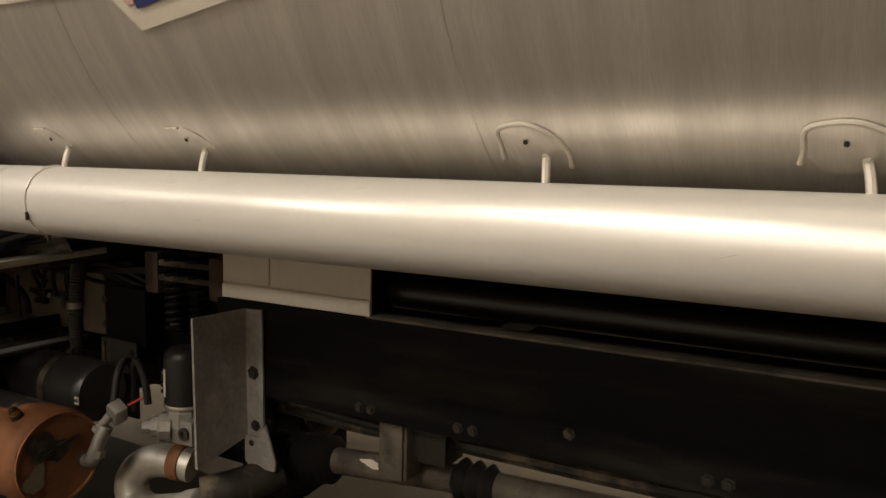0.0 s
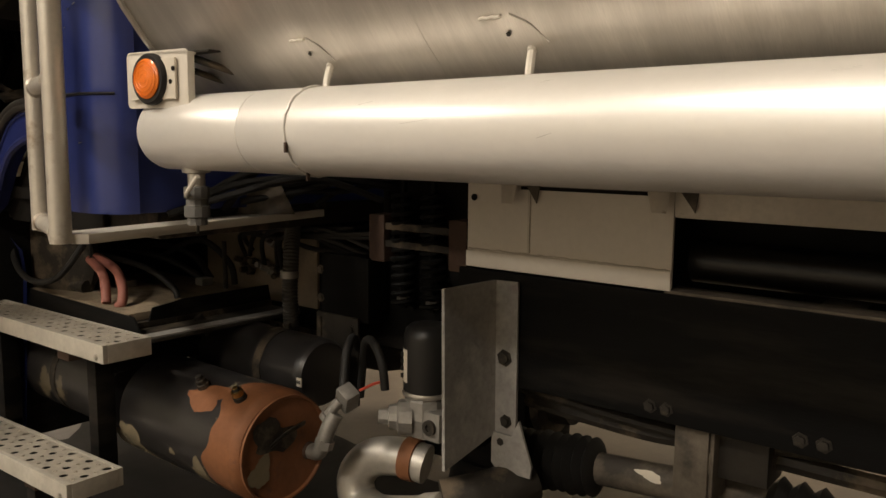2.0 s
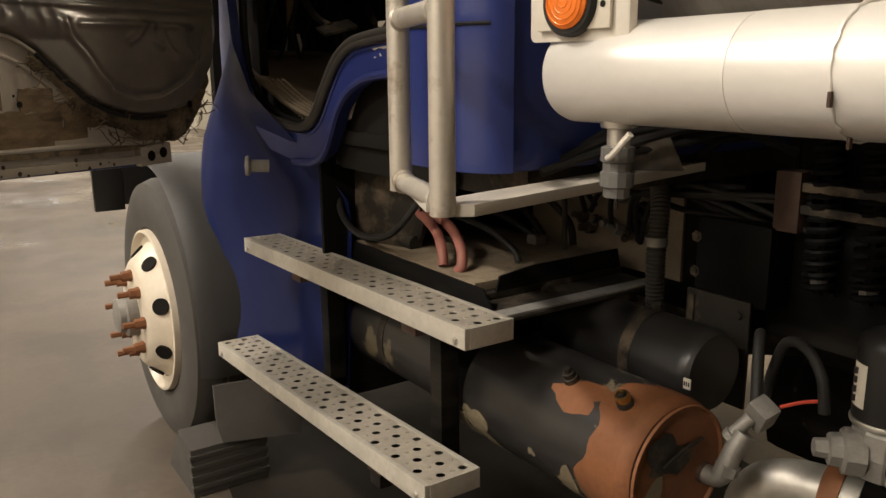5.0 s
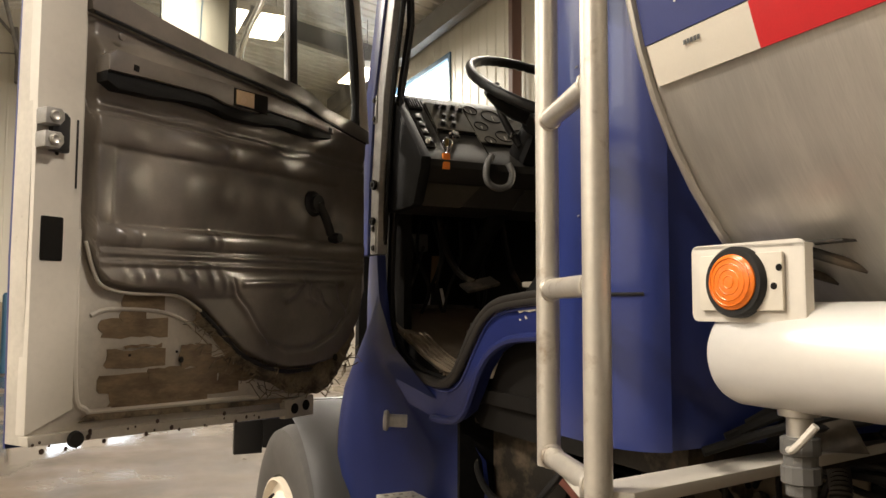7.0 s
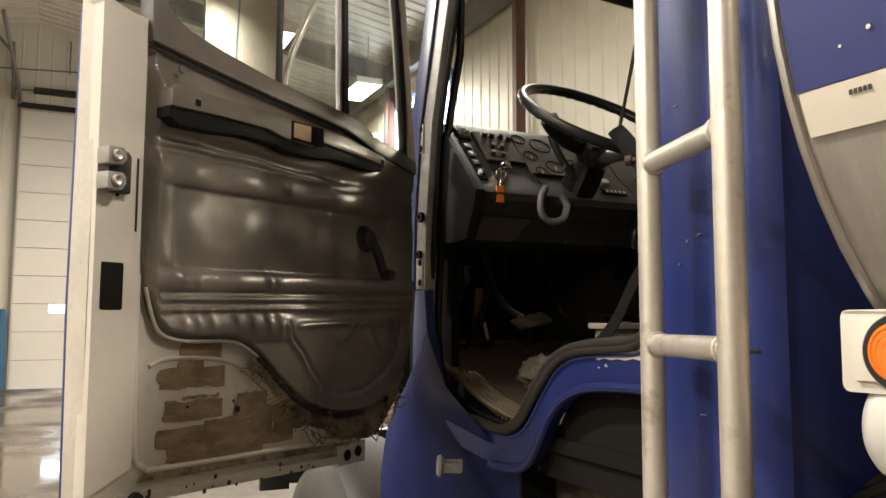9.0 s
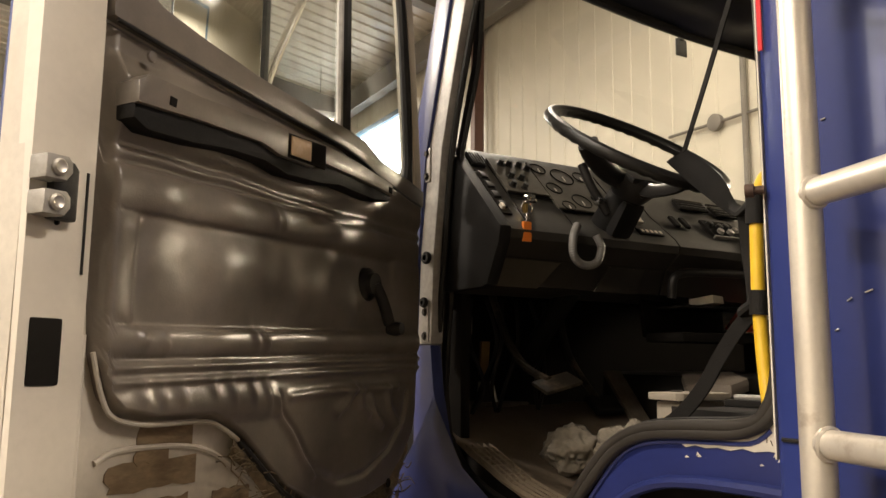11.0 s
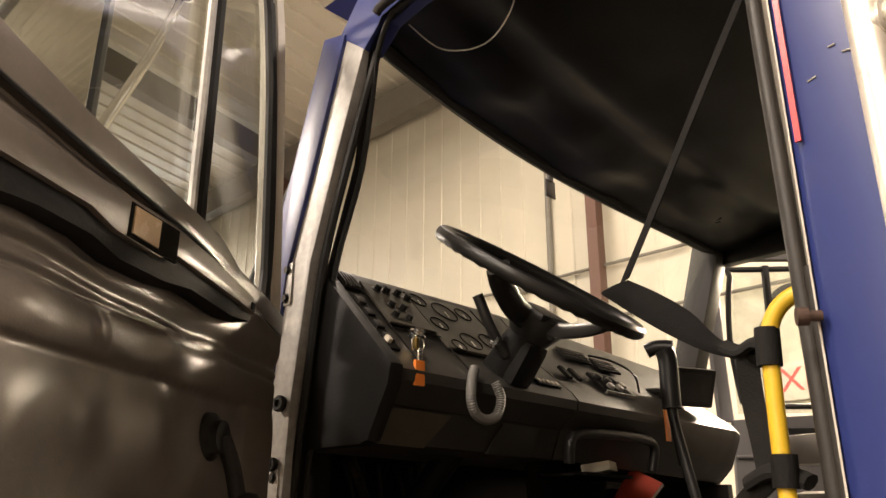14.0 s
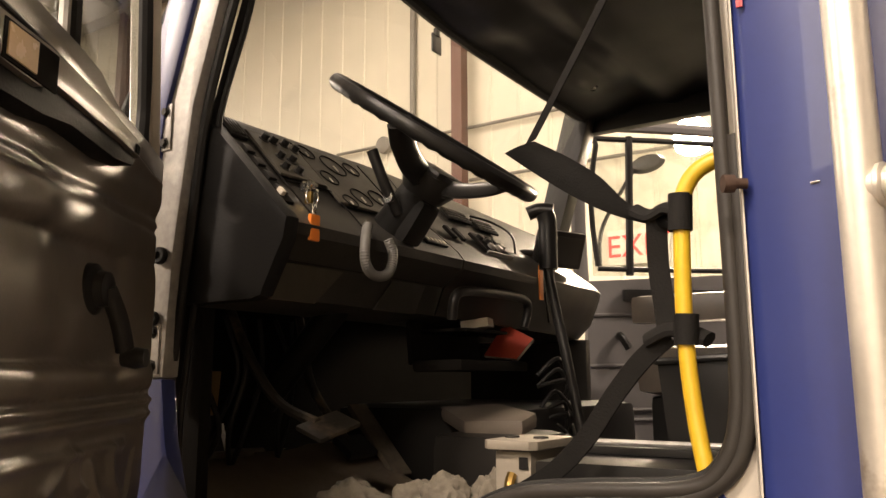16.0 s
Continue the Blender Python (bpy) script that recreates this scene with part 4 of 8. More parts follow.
part("door_seal", tube([(x + 0.010, CY + 0.030, z) for x, z in OPEN[:5]], 0.009, 8, 4), "rubber", cab, "thin rubber lip on the front pillar")
seal2 = [(x + (0.014 if x < -2.3 else -0.008), seat(x, z) + 0.014, z + (0.007 if z < 1.6 else -0.006)) for x, z in OPEN]
part("door_seal", tube(seal2 + [seal2[0]], 0.006, 8, 4, closed=True), "rubber", cab, "inner lip of the rubber seal")
# front pillar: bare jamb strip with the blue outer edge
front = [(-2.655, 2.505), (-2.735, 2.27), (-2.800, 2.06), (-2.835, 1.80), (-2.846, 1.57)]
outer = [(-2.914, 1.57), (-2.915, 1.60), (-2.905, 1.80), (-2.87, 2.06), (-2.795, 2.29), (-2.715, 2.555)]
part("front_pillar", slab([(x, CY + 0.004, z) for x, z in front + outer], (0, 0.035, 0), 0.006), "galv", cab, "bare scuffed metal hinge pillar")
bl = [(x, z) for x, z in outer]
part("pillar_edge", slab([(x, CY - 0.004, z) for x, z in bl] + [(x - 0.075, CY - 0.004, z + (0.02 if z > 2 else 0)) for x, z in bl[::-1]], (0, 0.04, 0), 0.006), "blue", cab, "blue outer pillar edge")
part("pillar_foot", slab([(x, CY + 0.003, z) for x, z in ((-2.846, 1.567), (-2.914, 1.567), (-2.93, 1.44), (-2.93, 1.30), (-2.75, 1.285), (-2.795, 1.36), (-2.828, 1.46))], (0, 0.030, 0), 0.004), "blue", cab, "blue foot of the hinge pillar")
# bumps and bolts on the hinge pillar
for x, z, r in ((-2.862, 1.787, 0.016), (-2.872, 1.674, 0.013)):
    part("hinge_plug", lathe([(0, r), (0.006, r), (0.010, r * 0.8), (0.010, r * 0.45), (0.004, r * 0.4), (0.004, 0)], (x, CY, z), (0.2, -1, 0), 18), "rubber", cab, "black rubber plug")
for z in (1.62, 2.03):
    hb = part("door_hinge", box((-2.893, CY + 0.0005, z - 0.045), (-2.855, CY + 0.008, z + 0.045), 0.003), "galv", cab, "dull steel hinge leaf")
    for dz in (-0.03, 0.03):
        bolt(hb, (-2.872, CY + 0.001, z + dz), (0, -1, 0), 0.008, 0.006)
# roof rail, rear corner panel, back wall, roof
side([(-2.655, 2.49), (-2.60, 2.54), (-2.52, 2.555), (-2.00, 2.555), (-1.92, 2.52), (-1.878, 2.40), (-1.80, 2.40), (-1.80, 2.66), (-2.66, 2.66), (-2.74, 2.56)], CY + 0.002, 0.05, "roof_rail", "blue")
prof = [(-1.862, CY + 0.06), (-1.858, CY + 0.014), (-1.852, CY + 0.006), (-1.840, CY), (-1.70, CY + 0.002), (-1.665, CY + 0.008), (-1.635, CY + 0.020), (-1.612, CY + 0.036), (-1.600, CY + 0.052), (-1.592, CY + 0.072)]
back = [(-1.62, CY + 0.072), (-1.66, CY + 0.065), (-1.70, CY + 0.045), (-1.80, CY + 0.06)]
part("rear_corner", slab([(x, y, 1.165) for x, y in prof + back], (0, 0, 1.54), 0.0), "blue", cab, "rounded blue rear corner panel", angle=50)
for z in (1.428,):
    pr = [(x - 0.0008, y - 0.0012, z) for x, y in prof[3:8]]
    part("panel_groove", tube(pr, 0.0032, 6, 2), "trim", cab)
# raised panel steps near the rear pillar
part("striker_jamb", slab([(-1.8665, CY + 0.052, 1.40), (-1.8535, CY + 0.002, 1.40), (-1.8535, CY + 0.002, 2.5), (-1.8665, CY + 0.052, 2.5)], (-0.002, -0.0006, 0)), "white_dirty", cab, "cream rusty striker jamb")
part("striker_pin", lathe([(0, 0.006), (0.014, 0.006), (0.014, 0.010), (0.026, 0.010), (0.026, 0.0)], (-1.848, CY - 0.004, 1.775), (-0.8, -0.5, 0), 12), "rust_dark", cab, "rusty striker pin")
rng = random.Random(17)
for k in range(8):
    q = Vector((rng.uniform(-1.92, -1.87), SY - 0.0030, rng.uniform(1.410, 1.425)))
    part("rust_streak", tube([q, q + Vector((rng.uniform(-0.004, 0.004), 0, -rng.uniform(0.003, 0.010)))], rng.uniform(0.0006, 0.0012), 5, 1), "rust_dark", cab)
for k in range(10):
    q = Vector((rng.uniform(-1.83, -1.70), CY - 0.0005, rng.uniform(1.3, 2.3)))
    part("scuff", tube([q, q + Vector((rng.uniform(0.005, 0.02), 0, rng.uniform(-0.004, 0.004)))], 0.0012, 5, 1), "galv", cab, "pale scuff in the paint")
part("red_tape", box((-1.846, CY - 0.006, 1.98), (-1.839, CY - 0.0035, 2.25), 0), "red", cab, "strip of red tape")
part("back_wall", box((-1.62, CY + 0.074, 1.165), (-1.600, CR, 2.70), 0.004), "blue", cab, "blue rear wall of the cab")
bm = bmesh.new()
rx, ry = 12, 12
grid = []
for i in range(rx + 1):
    row = []
    for j in range(ry + 1):
        u, v = i / rx, j / ry
        x, y = -2.80 + 1.21 * u, CY - 0.002 + (CR - CY + 0.004) * v
        z = 2.665 + 0.07 * (1 - (2 * v - 1) ** 4) * (1 - (2 * u - 1) ** 6)
        row.append(bm.verts.new((x, y, z)))
    grid.append(row)
for i in range(rx):
    for j in range(ry):
        bm.faces.new((grid[i][j], grid[i + 1][j], grid[i + 1][j + 1], grid[i][j + 1]))
bmesh.ops.solidify(bm, geom=list(bm.faces), thickness=0.02)
part("roof", bm, "blue", cab)
WS = [(-3.11, 2.05), (-2.885, 2.605)]


def head_x(y):
    """Where the windscreen's head runs across the cab."""
    return WS[1][0] + (0.118 if y < 1.95 else 0.01) * ((y - 1.95) / 1.05) ** 2


# headliner: quilted black vinyl with a console along the windscreen
bm = bmesh.new()
grid = []
for i in range(25):
    row = []
    for j in range(41):
        u, v = i / 24, j / 40
        y = CY + 0.02 + (CR - CY - 0.04) * v
        xf = head_x(y) + 0.005
        x = xf + (-1.63 - xf) * u
        z = 2.648 - 0.045 * math.exp(-(u / 0.05) ** 2) - 0.030 * math.exp(-((u - 0.11) / 0.05) ** 2) - 0.030 * math.exp(-((u - 0.28) / 0.05) ** 2) + (0.010 * math.sin(23 * v) + 0.012 * noise.noise((v * 14, u * 9, 2))) * math.exp(-((u - 0.1) / 0.10) ** 2) + 0.004 * noise.noise((x * 9, y * 9, 0))
        row.append(bm.verts.new((x, y, z)))
    grid.append(row)
for i in range(24):
    for j in range(40):
        bm.faces.new((grid[i][j], grid[i + 1][j], grid[i + 1][j + 1], grid[i][j + 1]))
bmesh.ops.solidify(bm, geom=list(bm.faces), thickness=0.01)
part("headliner", bm, "liner", cab, "sagging black vinyl headliner")
# windscreen with its rubber, header, far pillar, cowl, firewall, floor
def ws(y, s):
    foot = WS[0][0] - 0.10 * (1 - ((y - 1.76) / 1.04) ** 2)
    return Vector((foot + (head_x(y) - foot) * s, y, WS[0][1] + (WS[1][1] - WS[0][1]) * s))
bm = bmesh.new()
grid = [[bm.verts.new(ws(CY + 0.06 + (CR - CY - 0.12) * j / 20, s)) for j in range(21)] for s in (0, 0.5, 1)]
for a, b in zip(grid, grid[1:]):
    for j in range(20):
        bm.faces.new((a[j], a[j + 1], b[j + 1], b[j]))
wsg = part("windscreen", bm, "glass", cab, "curved windscreen glass")
wsg.visible_shadow = False
per = [ws(CY + 0.06 + (CR - CY - 0.12) * j / 20, 1) for j in range(21)] + [ws(CR - 0.06, 0.5)] + [ws(CR - 0.06 - (CR - CY - 0.12) * j / 20, 0) for j in range(21)] + [ws(CY + 0.06, 0.5)]
part("windscreen_rubber", tube(per + [per[0]], 0.018, 8, 1, closed=True), "rubber", cab)
part("far_pillar", slab([(-2.955, CR - 0.02, 2.66), (-2.835, CR - 0.02, 2.66), (-3.03, CR - 0.02, 2.05), (-3.13, CR - 0.02, 2.05)], (0, -0.09, 0), 0.01), "vinyl_dark", cab)
part("cowl", box((-3.35, CY + 0.06, 1.9), (-3.08, CR - 0.06, 2.04), 0.02), "blue", cab)
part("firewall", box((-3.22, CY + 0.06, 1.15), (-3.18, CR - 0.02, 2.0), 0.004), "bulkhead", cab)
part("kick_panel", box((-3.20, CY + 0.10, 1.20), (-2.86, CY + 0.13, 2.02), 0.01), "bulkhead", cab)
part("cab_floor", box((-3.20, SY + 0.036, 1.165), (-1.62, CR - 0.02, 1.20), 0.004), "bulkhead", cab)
def mat_z(x):
    """The floor mat lies flat by the seat and climbs the toe board."""
    return 1.222 + 0.35 * max(0.0, -2.52 - x)


bm = bmesh.new()
rows_m = []
for k in range(25):
    x = -2.33 - 0.72 * k / 24
    rows_m.append([bm.verts.new((x, SY + 0.004 + 0.65 * j / 24, mat_z(x) + 0.006 * noise.noise((x * 9, j * 0.35, 2)) + 0.012 * noise.noise((x * 3, j * 0.1, 5)))) for j in range(25)])
for a, b in zip(rows_m, rows_m[1:]):
    for j in range(24):
        bm.faces.new((a[j], a[j + 1], b[j + 1], b[j]))
bmesh.ops.solidify(bm, geom=list(bm.faces), thickness=0.012)
part("floor_mat", bm, "mat", cab, "dirty brown floor mat climbing the toe board")
part("toe_edge", tube([(-3.05, SY + 0.06, mat_z(-3.05)), (-3.045, 1.0, mat_z(-3.05) + 0.002), (-3.05, 1.16, mat_z(-3.05) - 0.004)], 0.008, 8, 4), "dusty", cab, "pale dusty edge of the mat")
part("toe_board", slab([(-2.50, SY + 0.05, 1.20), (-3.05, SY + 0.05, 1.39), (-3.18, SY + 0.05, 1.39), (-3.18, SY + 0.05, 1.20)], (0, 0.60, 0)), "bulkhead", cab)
# waffle tread plate along the sill
for k in range(5):
    y = SY + 0.014 + 0.017 * k
    part("tread_rib", slab([(-2.44, y, mat_z(-2.44) + 0.009), (-2.62, y, mat_z(-2.62) + 0.009), (-2.80, y, mat_z(-2.80) + 0.009), (-2.80, y, mat_z(-2.80) - 0.002), (-2.62, y, mat_z(-2.62) - 0.002), (-2.44, y, mat_z(-2.44) - 0.002)], (0, 0.005, 0)), "mat", cab)
for k in range(16):
    x = -2.45 - 0.022 * k
    part("tread_rib", box((x - 0.003, SY + 0.014, mat_z(x) - 0.002), (x + 0.003, SY + 0.087, mat_z(x) + 0.008), 0), "mat", cab)
part("far_sill", box((-3.0, CR - 0.06, 1.15), (-1.62, CR, 1.30), 0.01), "blue", cab)
part("far_rear_panel", box((-1.90, CR - 0.04, 1.165), (-1.60, CR, 2.68), 0.01), "blue", cab)
part("far_roof_rail", box((-2.88, CR - 0.05, 2.56), (-1.62, CR, 2.68), 0.01), "liner", cab)
part("inner_back", box((-1.66, CY + 0.12, 1.2), (-1.622, CR - 0.05, 2.62), 0.004), "vinyl_dark", cab)

# side skirt, wheel arch flare
bm = bmesh.new()
grid = []
for i in range(15):
    v = i / 14
    z = 0.42 + (1.44 - 0.42) * v
    xf = -2.955 - 0.11 * math.sin(math.pi * min(1, v * 1.05)) + 0.13 * max(0, v - 0.72) / 0.28
    xr = -2.40 + (0.0 if v < 0.60 else -0.42 * (v - 0.60) / 0.40)
    row = []
    for j in range(13):
        u = j / 12
        x = xf + (xr - xf) * u
        inn_ = min(1.0, max(0.0, (u - 0.10) / 0.35))
        inn_ = inn_ * inn_ * (3 - 2 * inn_) * (1 - min(1.0, max(0.0, (v - 0.55) / 0.3)))
        y = 0.655 + 0.06 * v + 0.19 * inn_ - 0.028 * math.exp(-((u - 0.1) / 0.2) ** 2 - ((v - 0.62) / 0.22) ** 2)
        row.append(bm.verts.new((x, y, z)))
    grid.append(row)
for i in range(14):
    for j in range(12):
        bm.faces.new((grid[i][j], grid[i][j + 1], grid[i + 1][j + 1], grid[i + 1][j]))
bmesh.ops.solidify(bm, geom=list(bm.faces), thickness=0.012)
part("side_skirt", bm, "blue", cab, "bulged blue fender skirt behind the wheel")
# filler cap stub under the sill
part("cable_stub", lathe([(0, 0.018), (0.05, 0.018), (0.052, 0.026), (0.058, 0.030), (0.066, 0.026), (0.068, 0)], (-2.63, CY + 0.02, 1.085), (-0.35, -1, 0.05), 18), "galv", cab, "dull metal grab stub")

# ---- the open driver's door ----
DC, DD = Vector((-2.477, 0.157, 0)), Vector((0.5607, -0.8280, 0)).normalized()
DN = Vector((-DD.y, DD.x, 0))            # towards the inside of the cab


def dp(u, z, off=0.0):
    return DC + DD * u + DN * off + Vector((0, 0, z))


def dslab(pts, off, th, name, mat, label="", w=0.003, parent=None):
    return part(name, slab([dp(u, z, off) for u, z in pts], -DN * th, w), mat, parent or door, label)


BODY = [(0.43, 1.14), (0.435, 1.5), (0.432, 2.08), (0.30, 2.055), (0.15, 2.043), (0.0, 2.027), (-0.28, 2.009), (-0.40, 1.97), (-0.63, 1.93), (-0.635, 1.46), (-0.60, 1.36), (-0.50, 1.25), (-0.39, 1.16), (-0.374, 1.115)]
door = part("door", slab([dp(u, z, -0.012) for u, z in BODY], -DN * 0.055, 0.003), "white_dirty", cab, "open driver's door, cream inside, blue outside")
dslab([(0.428, 1.130), (0.434, 1.5), (0.430, 2.06), (0.40, 2.08), (-0.64, 1.95), (-0.65, 1.45), (-0.50, 1.22), (-0.38, 1.10)], -0.068, 0.008, "outer_skin", "blue", "blue outer skin")
dslab([(0.43, 1.14), (0.432, 1.16), (-0.374, 1.135), (-0.374, 1.115)], 0.010, 0.03, "bottom_flange", "white_dirty")
# rear edge face with latch and slot
dslab([(0.335, 1.20), (0.432, 1.16), (0.434, 2.06), (0.335, 2.06)], 0.0, 0.03, "latch_flange", "white", "cream latch edge")
dslab([(0.37, 1.492), (0.418, 1.492), (0.418, 1.580), (0.37, 1.580)], 0.003, 0.02, "slot", "bulkhead", "dark latch slot", 0.006)
lt = dslab([(0.372, 1.706), (0.410, 1.706), (0.410, 1.786), (0.380, 1.786), (0.372, 1.776)], 0.016, 0.016, "latch", "trim", "black door latch body", 0.005)
for z in (1.724, 1.770):
    part("latch_claw", slab([dp(u, z + v, 0.034) for u, v in ((0.436, -0.016), (0.404, -0.016), (0.396, -0.004), (0.396, 0.010), (0.404, 0.017), (0.436, 0.016))], -DN * 0.034, 0.005), "castalu", lt, "worn cast latch claw")
    part("latch_screw", lathe([(0, 0.011), (0.003, 0.011), (0.005, 0.008), (0.003, 0.004), (0.003, 0)], dp(0.418, z, 0.034), DN, 16), "alu", lt)
part("bumper_plug", lathe([(0, 0.017), (0.008, 0.015), (0.008, 0)], dp(0.335, 1.143, 0.011), DN, 16), "rubber", door)

# vinyl panel: relief over (u, z)
LOW = [(0.325, 1.60), (0.322, 1.54), (0.300, 1.475), (0.275, 1.448), (0.213, 1.436), (0.102, 1.434), (0.06, 1.422), (0.018, 1.398), (-0.045, 1.345), (-0.112, 1.292), (-0.19, 1.258), (-0.279, 1.238), (-0.38, 1.238), (-0.47, 1.254), (-0.53, 1.30), (-0.576, 1.36), (-0.605, 1.45)]
TOP = [(0.325, 2.012), (0.15, 1.996), (0.0, 1.985), (-0.28, 1.968), (-0.42, 1.935), (-0.605, 1.905)]


def along(table, u):
    for (ua, za), (ub, zb) in zip(table, table[1:]):
        if ub <= u <= ua:
            return za + (zb - za) * (ua - u) / (ua - ub)
    return table[-1][1] if u < table[-1][0] else table[0][1]


def bump_at(v, c, w):
    return math.exp(-((v - c) / w) ** 2)


def step(v, at, w):
    """A soft step from 0 to 1 as v rises past at."""
    return 1 / (1 + math.exp(max(-40.0, min(40.0, (at - v) / w))))


def crest(u):
    """Soft upright swells of the padding along the panel."""
    return sum(w * bump_at(u, c, s) for c, w, s in ((-0.195, 1.0, 0.045), (-0.03, 0.8, 0.04), (0.088, 0.9, 0.042), (0.235, 0.5, 0.03), (-0.36, 0.5, 0.05), (-0.50, 0.3, 0.05)))


def pad(v, lo, hi, e=0.55):
    """A rounded roll between lo and hi."""
    s = (v - lo) / (hi - lo)
    return (4 * s * (1 - s)) ** e if 0 < s < 1 else 0.0


def crease(u, z, pts, w):
    """Closeness, 0 to 1, to a line of points on the panel."""
    best = 9.0
    for (ua, za), (ub, zb) in zip(pts, pts[1:]):
        du, dz = ub - ua, zb - za
        s = max(0.0, min(1.0, ((u - ua) * du + (z - za) * dz) / (du * du + dz * dz)))
        best = min(best, math.hypot(u - ua - s * du, z - za - s * dz))
    return math.exp(-(best / w) ** 2)


PUCKERS = [(0.250, 1.555, 0.015), (0.208, 1.552, 0.018), (0.004, 1.565, 0.02), (-0.022, 1.562, 0.02), (-0.035, 1.780, 0.018), (-0.056, 1.779, 0.018), (0.244, 1.480, 0.022), (0.205, 1.478, 0.022),
           (0.168, 1.480, 0.02), (0.055, 1.478, 0.02), (0.004, 1.478, 0.024), (-0.035, 1.472, 0.026), (0.10, 1.484, 0.014)]
POCKET = [(-0.075, 1.468), (-0.085, 1.440), (-0.13, 1.400), (-0.165, 1.352), (-0.20, 1.318), (-0.27, 1.292), (-0.36, 1.296), (-0.47, 1.335), (-0.535, 1.40), (-0.55, 1.455)]
FOLDS = [([(-0.262, 1.425), (-0.292, 1.440), (-0.318, 1.470)], 0.008, 0.010), ([(-0.345, 1.465), (-0.350, 1.430), (-0.380, 1.415)], 0.008, 0.009), ([(-0.385, 1.448), (-0.405, 1.41), (-0.43, 1.392)], 0.010, 0.010),
         ([(-0.455, 1.465), (-0.47, 1.42), (-0.515, 1.38)], 0.007, 0.010), ([(-0.11, 1.462), (-0.25, 1.468), (-0.50, 1.470)], 0.007, 0.008)]


def relief(u, z):
    v = z + 0.022 * u
    sw = crest(u)
    end = 0.35 + 0.65 * step(u, -0.44, 0.03)
    h = 0.012 + 0.012 * bump_at(z, 1.925, 0.03) - 0.34 * max(0.0, z - 1.93)
    # wavy fold under the pull, a roll above the inset
    zf = 1.823 + 0.003 * math.sin(11 * u + 0.6) + 0.0015 * math.sin(31 * u)
    h += 0.0045 * bump_at(z, zf, 0.007) - 0.003 * bump_at(z, zf - 0.012, 0.005) + 0.004 * bump_at(z, zf + 0.024, 0.012) * (0.6 + 0.4 * math.sin(11 * u + 2)) * end
    h += (0.010 + 0.006 * sw) * pad(v, 1.745, 1.811) * end
    # recessed inset that swells like a cushion
    across = (1 - step(u, 0.258, 0.003)) * step(u, -0.47, 0.004)
    inner = across * (1 - step(v, 1.742, 0.0022)) * step(v, 1.581, 0.0022)
    h += inner * (-0.005 + 0.008 * (1 - ((v - 1.655) / 0.085) ** 2) + 0.0085 * sw * bump_at(v, 1.675, 0.055) + 0.0016 * noise.noise((u * 16, z * 16, 1)))
    h += (1 - across) * 0.008 * (1 - step(v, 1.742, 0.006)) * step(v, 1.581, 0.006) * (pad(u, 0.266, 0.325) if u > 0 else 0.7)
    # roll under the inset, two thin pleats, soft lower roll
    h += (0.009 + 0.005 * sw) * pad(v, 1.535, 1.580)
    h += 0.010 * bump_at(v, 1.521, 0.0075) + 0.009 * bump_at(v, 1.500, 0.0075)
    h += (0.008 + 0.004 * sw) * pad(v, 1.425, 1.492, 0.7) * step(u, -0.10, 0.02)
    for uu, zc, ln in PUCKERS:
        if abs(u - uu) < 0.05:
            h += 0.0052 * bump_at(u, uu + 0.25 * (z - zc), 0.0085) * bump_at(z, zc, ln)
    if z < 1.50:
        h -= 0.006 * crease(u, z, POCKET, 0.006)
        h += 0.006 * crease(u, z, [(a + 0.012, b - 0.004) for a, b in POCKET[:5]], 0.009)
        for pts, amp, wd in FOLDS:
            h += amp * crease(u, z, pts, wd)
    h += 0.003 * noise.noise((u * 12, z * 12, 3)) + 0.005 * noise.noise((u * 4, z * 4, 7))
    h += 0.35 * (z - 1.85) * bump_at(z, 1.85, 0.026)
    return max(h, -0.002)


bm = bmesh.new()
NU, NZ = 200, 200
grid = []
for i in range(NU + 1):
    u = 0.325 - 0.930 * i / NU
    lo, hi = along(LOW, u), along(TOP, u)
    row = []
    for j in range(NZ + 1):
        z = lo + (hi - lo) * j / NZ
        edge = min(1.0, min(j, NZ - j) / 3.5, min(i, NU - i) / 3.0)
        row.append(bm.verts.new(dp(u, z, -0.012 + (0.012 + relief(u, z)) * edge)))
    grid.append(row)
for i in range(NU):
    for j in range(NZ):
        bm.faces.new((grid[i][j], grid[i + 1][j], grid[i + 1][j + 1], grid[i][j + 1]))
part("trim_panel", bm, "vinyl", door, "creased grey-brown vinyl trim panel", angle=80)
# lower edge piping
part("panel_piping", tube([dp(u, z - 0.004, 0.004) for u, z in LOW[1:8]], 0.0038, 8, 4), "white_dirty", door, "pale edge strip")
part("panel_piping", tube([dp(u, z - 0.004, 0.004) for u, z in LOW[7:13]], 0.006, 8, 4), "trim", door)
# belt rail along the window
belt = [(0.330, 2.016), (0.15, 2.000), (0.0, 1.989), (-0.28, 1.972), (-0.42, 1.939), (-0.625, 1.905), (-0.625, 1.945), (-0.56, 1.958), (-0.42, 1.976), (-0.35, 2.005), (-0.28, 2.013), (0.0, 2.031), (0.15, 2.050), (0.24, 2.066), (0.29, 2.09), (0.315, 2.13), (0.335, 2.13)]
dslab(belt, 0.010, 0.04, "belt_rail", "vinyl", "vinyl window belt rail", 0.006)
# black bead added in the groove; its colour gives the groove's shade
part("belt_groove", tube([dp(u, z - 0.001, 0.0105) for u, z in TOP], 0.0036, 8, 3), "trim", door, "dark bead in the joint under the belt rail, giving its shade")
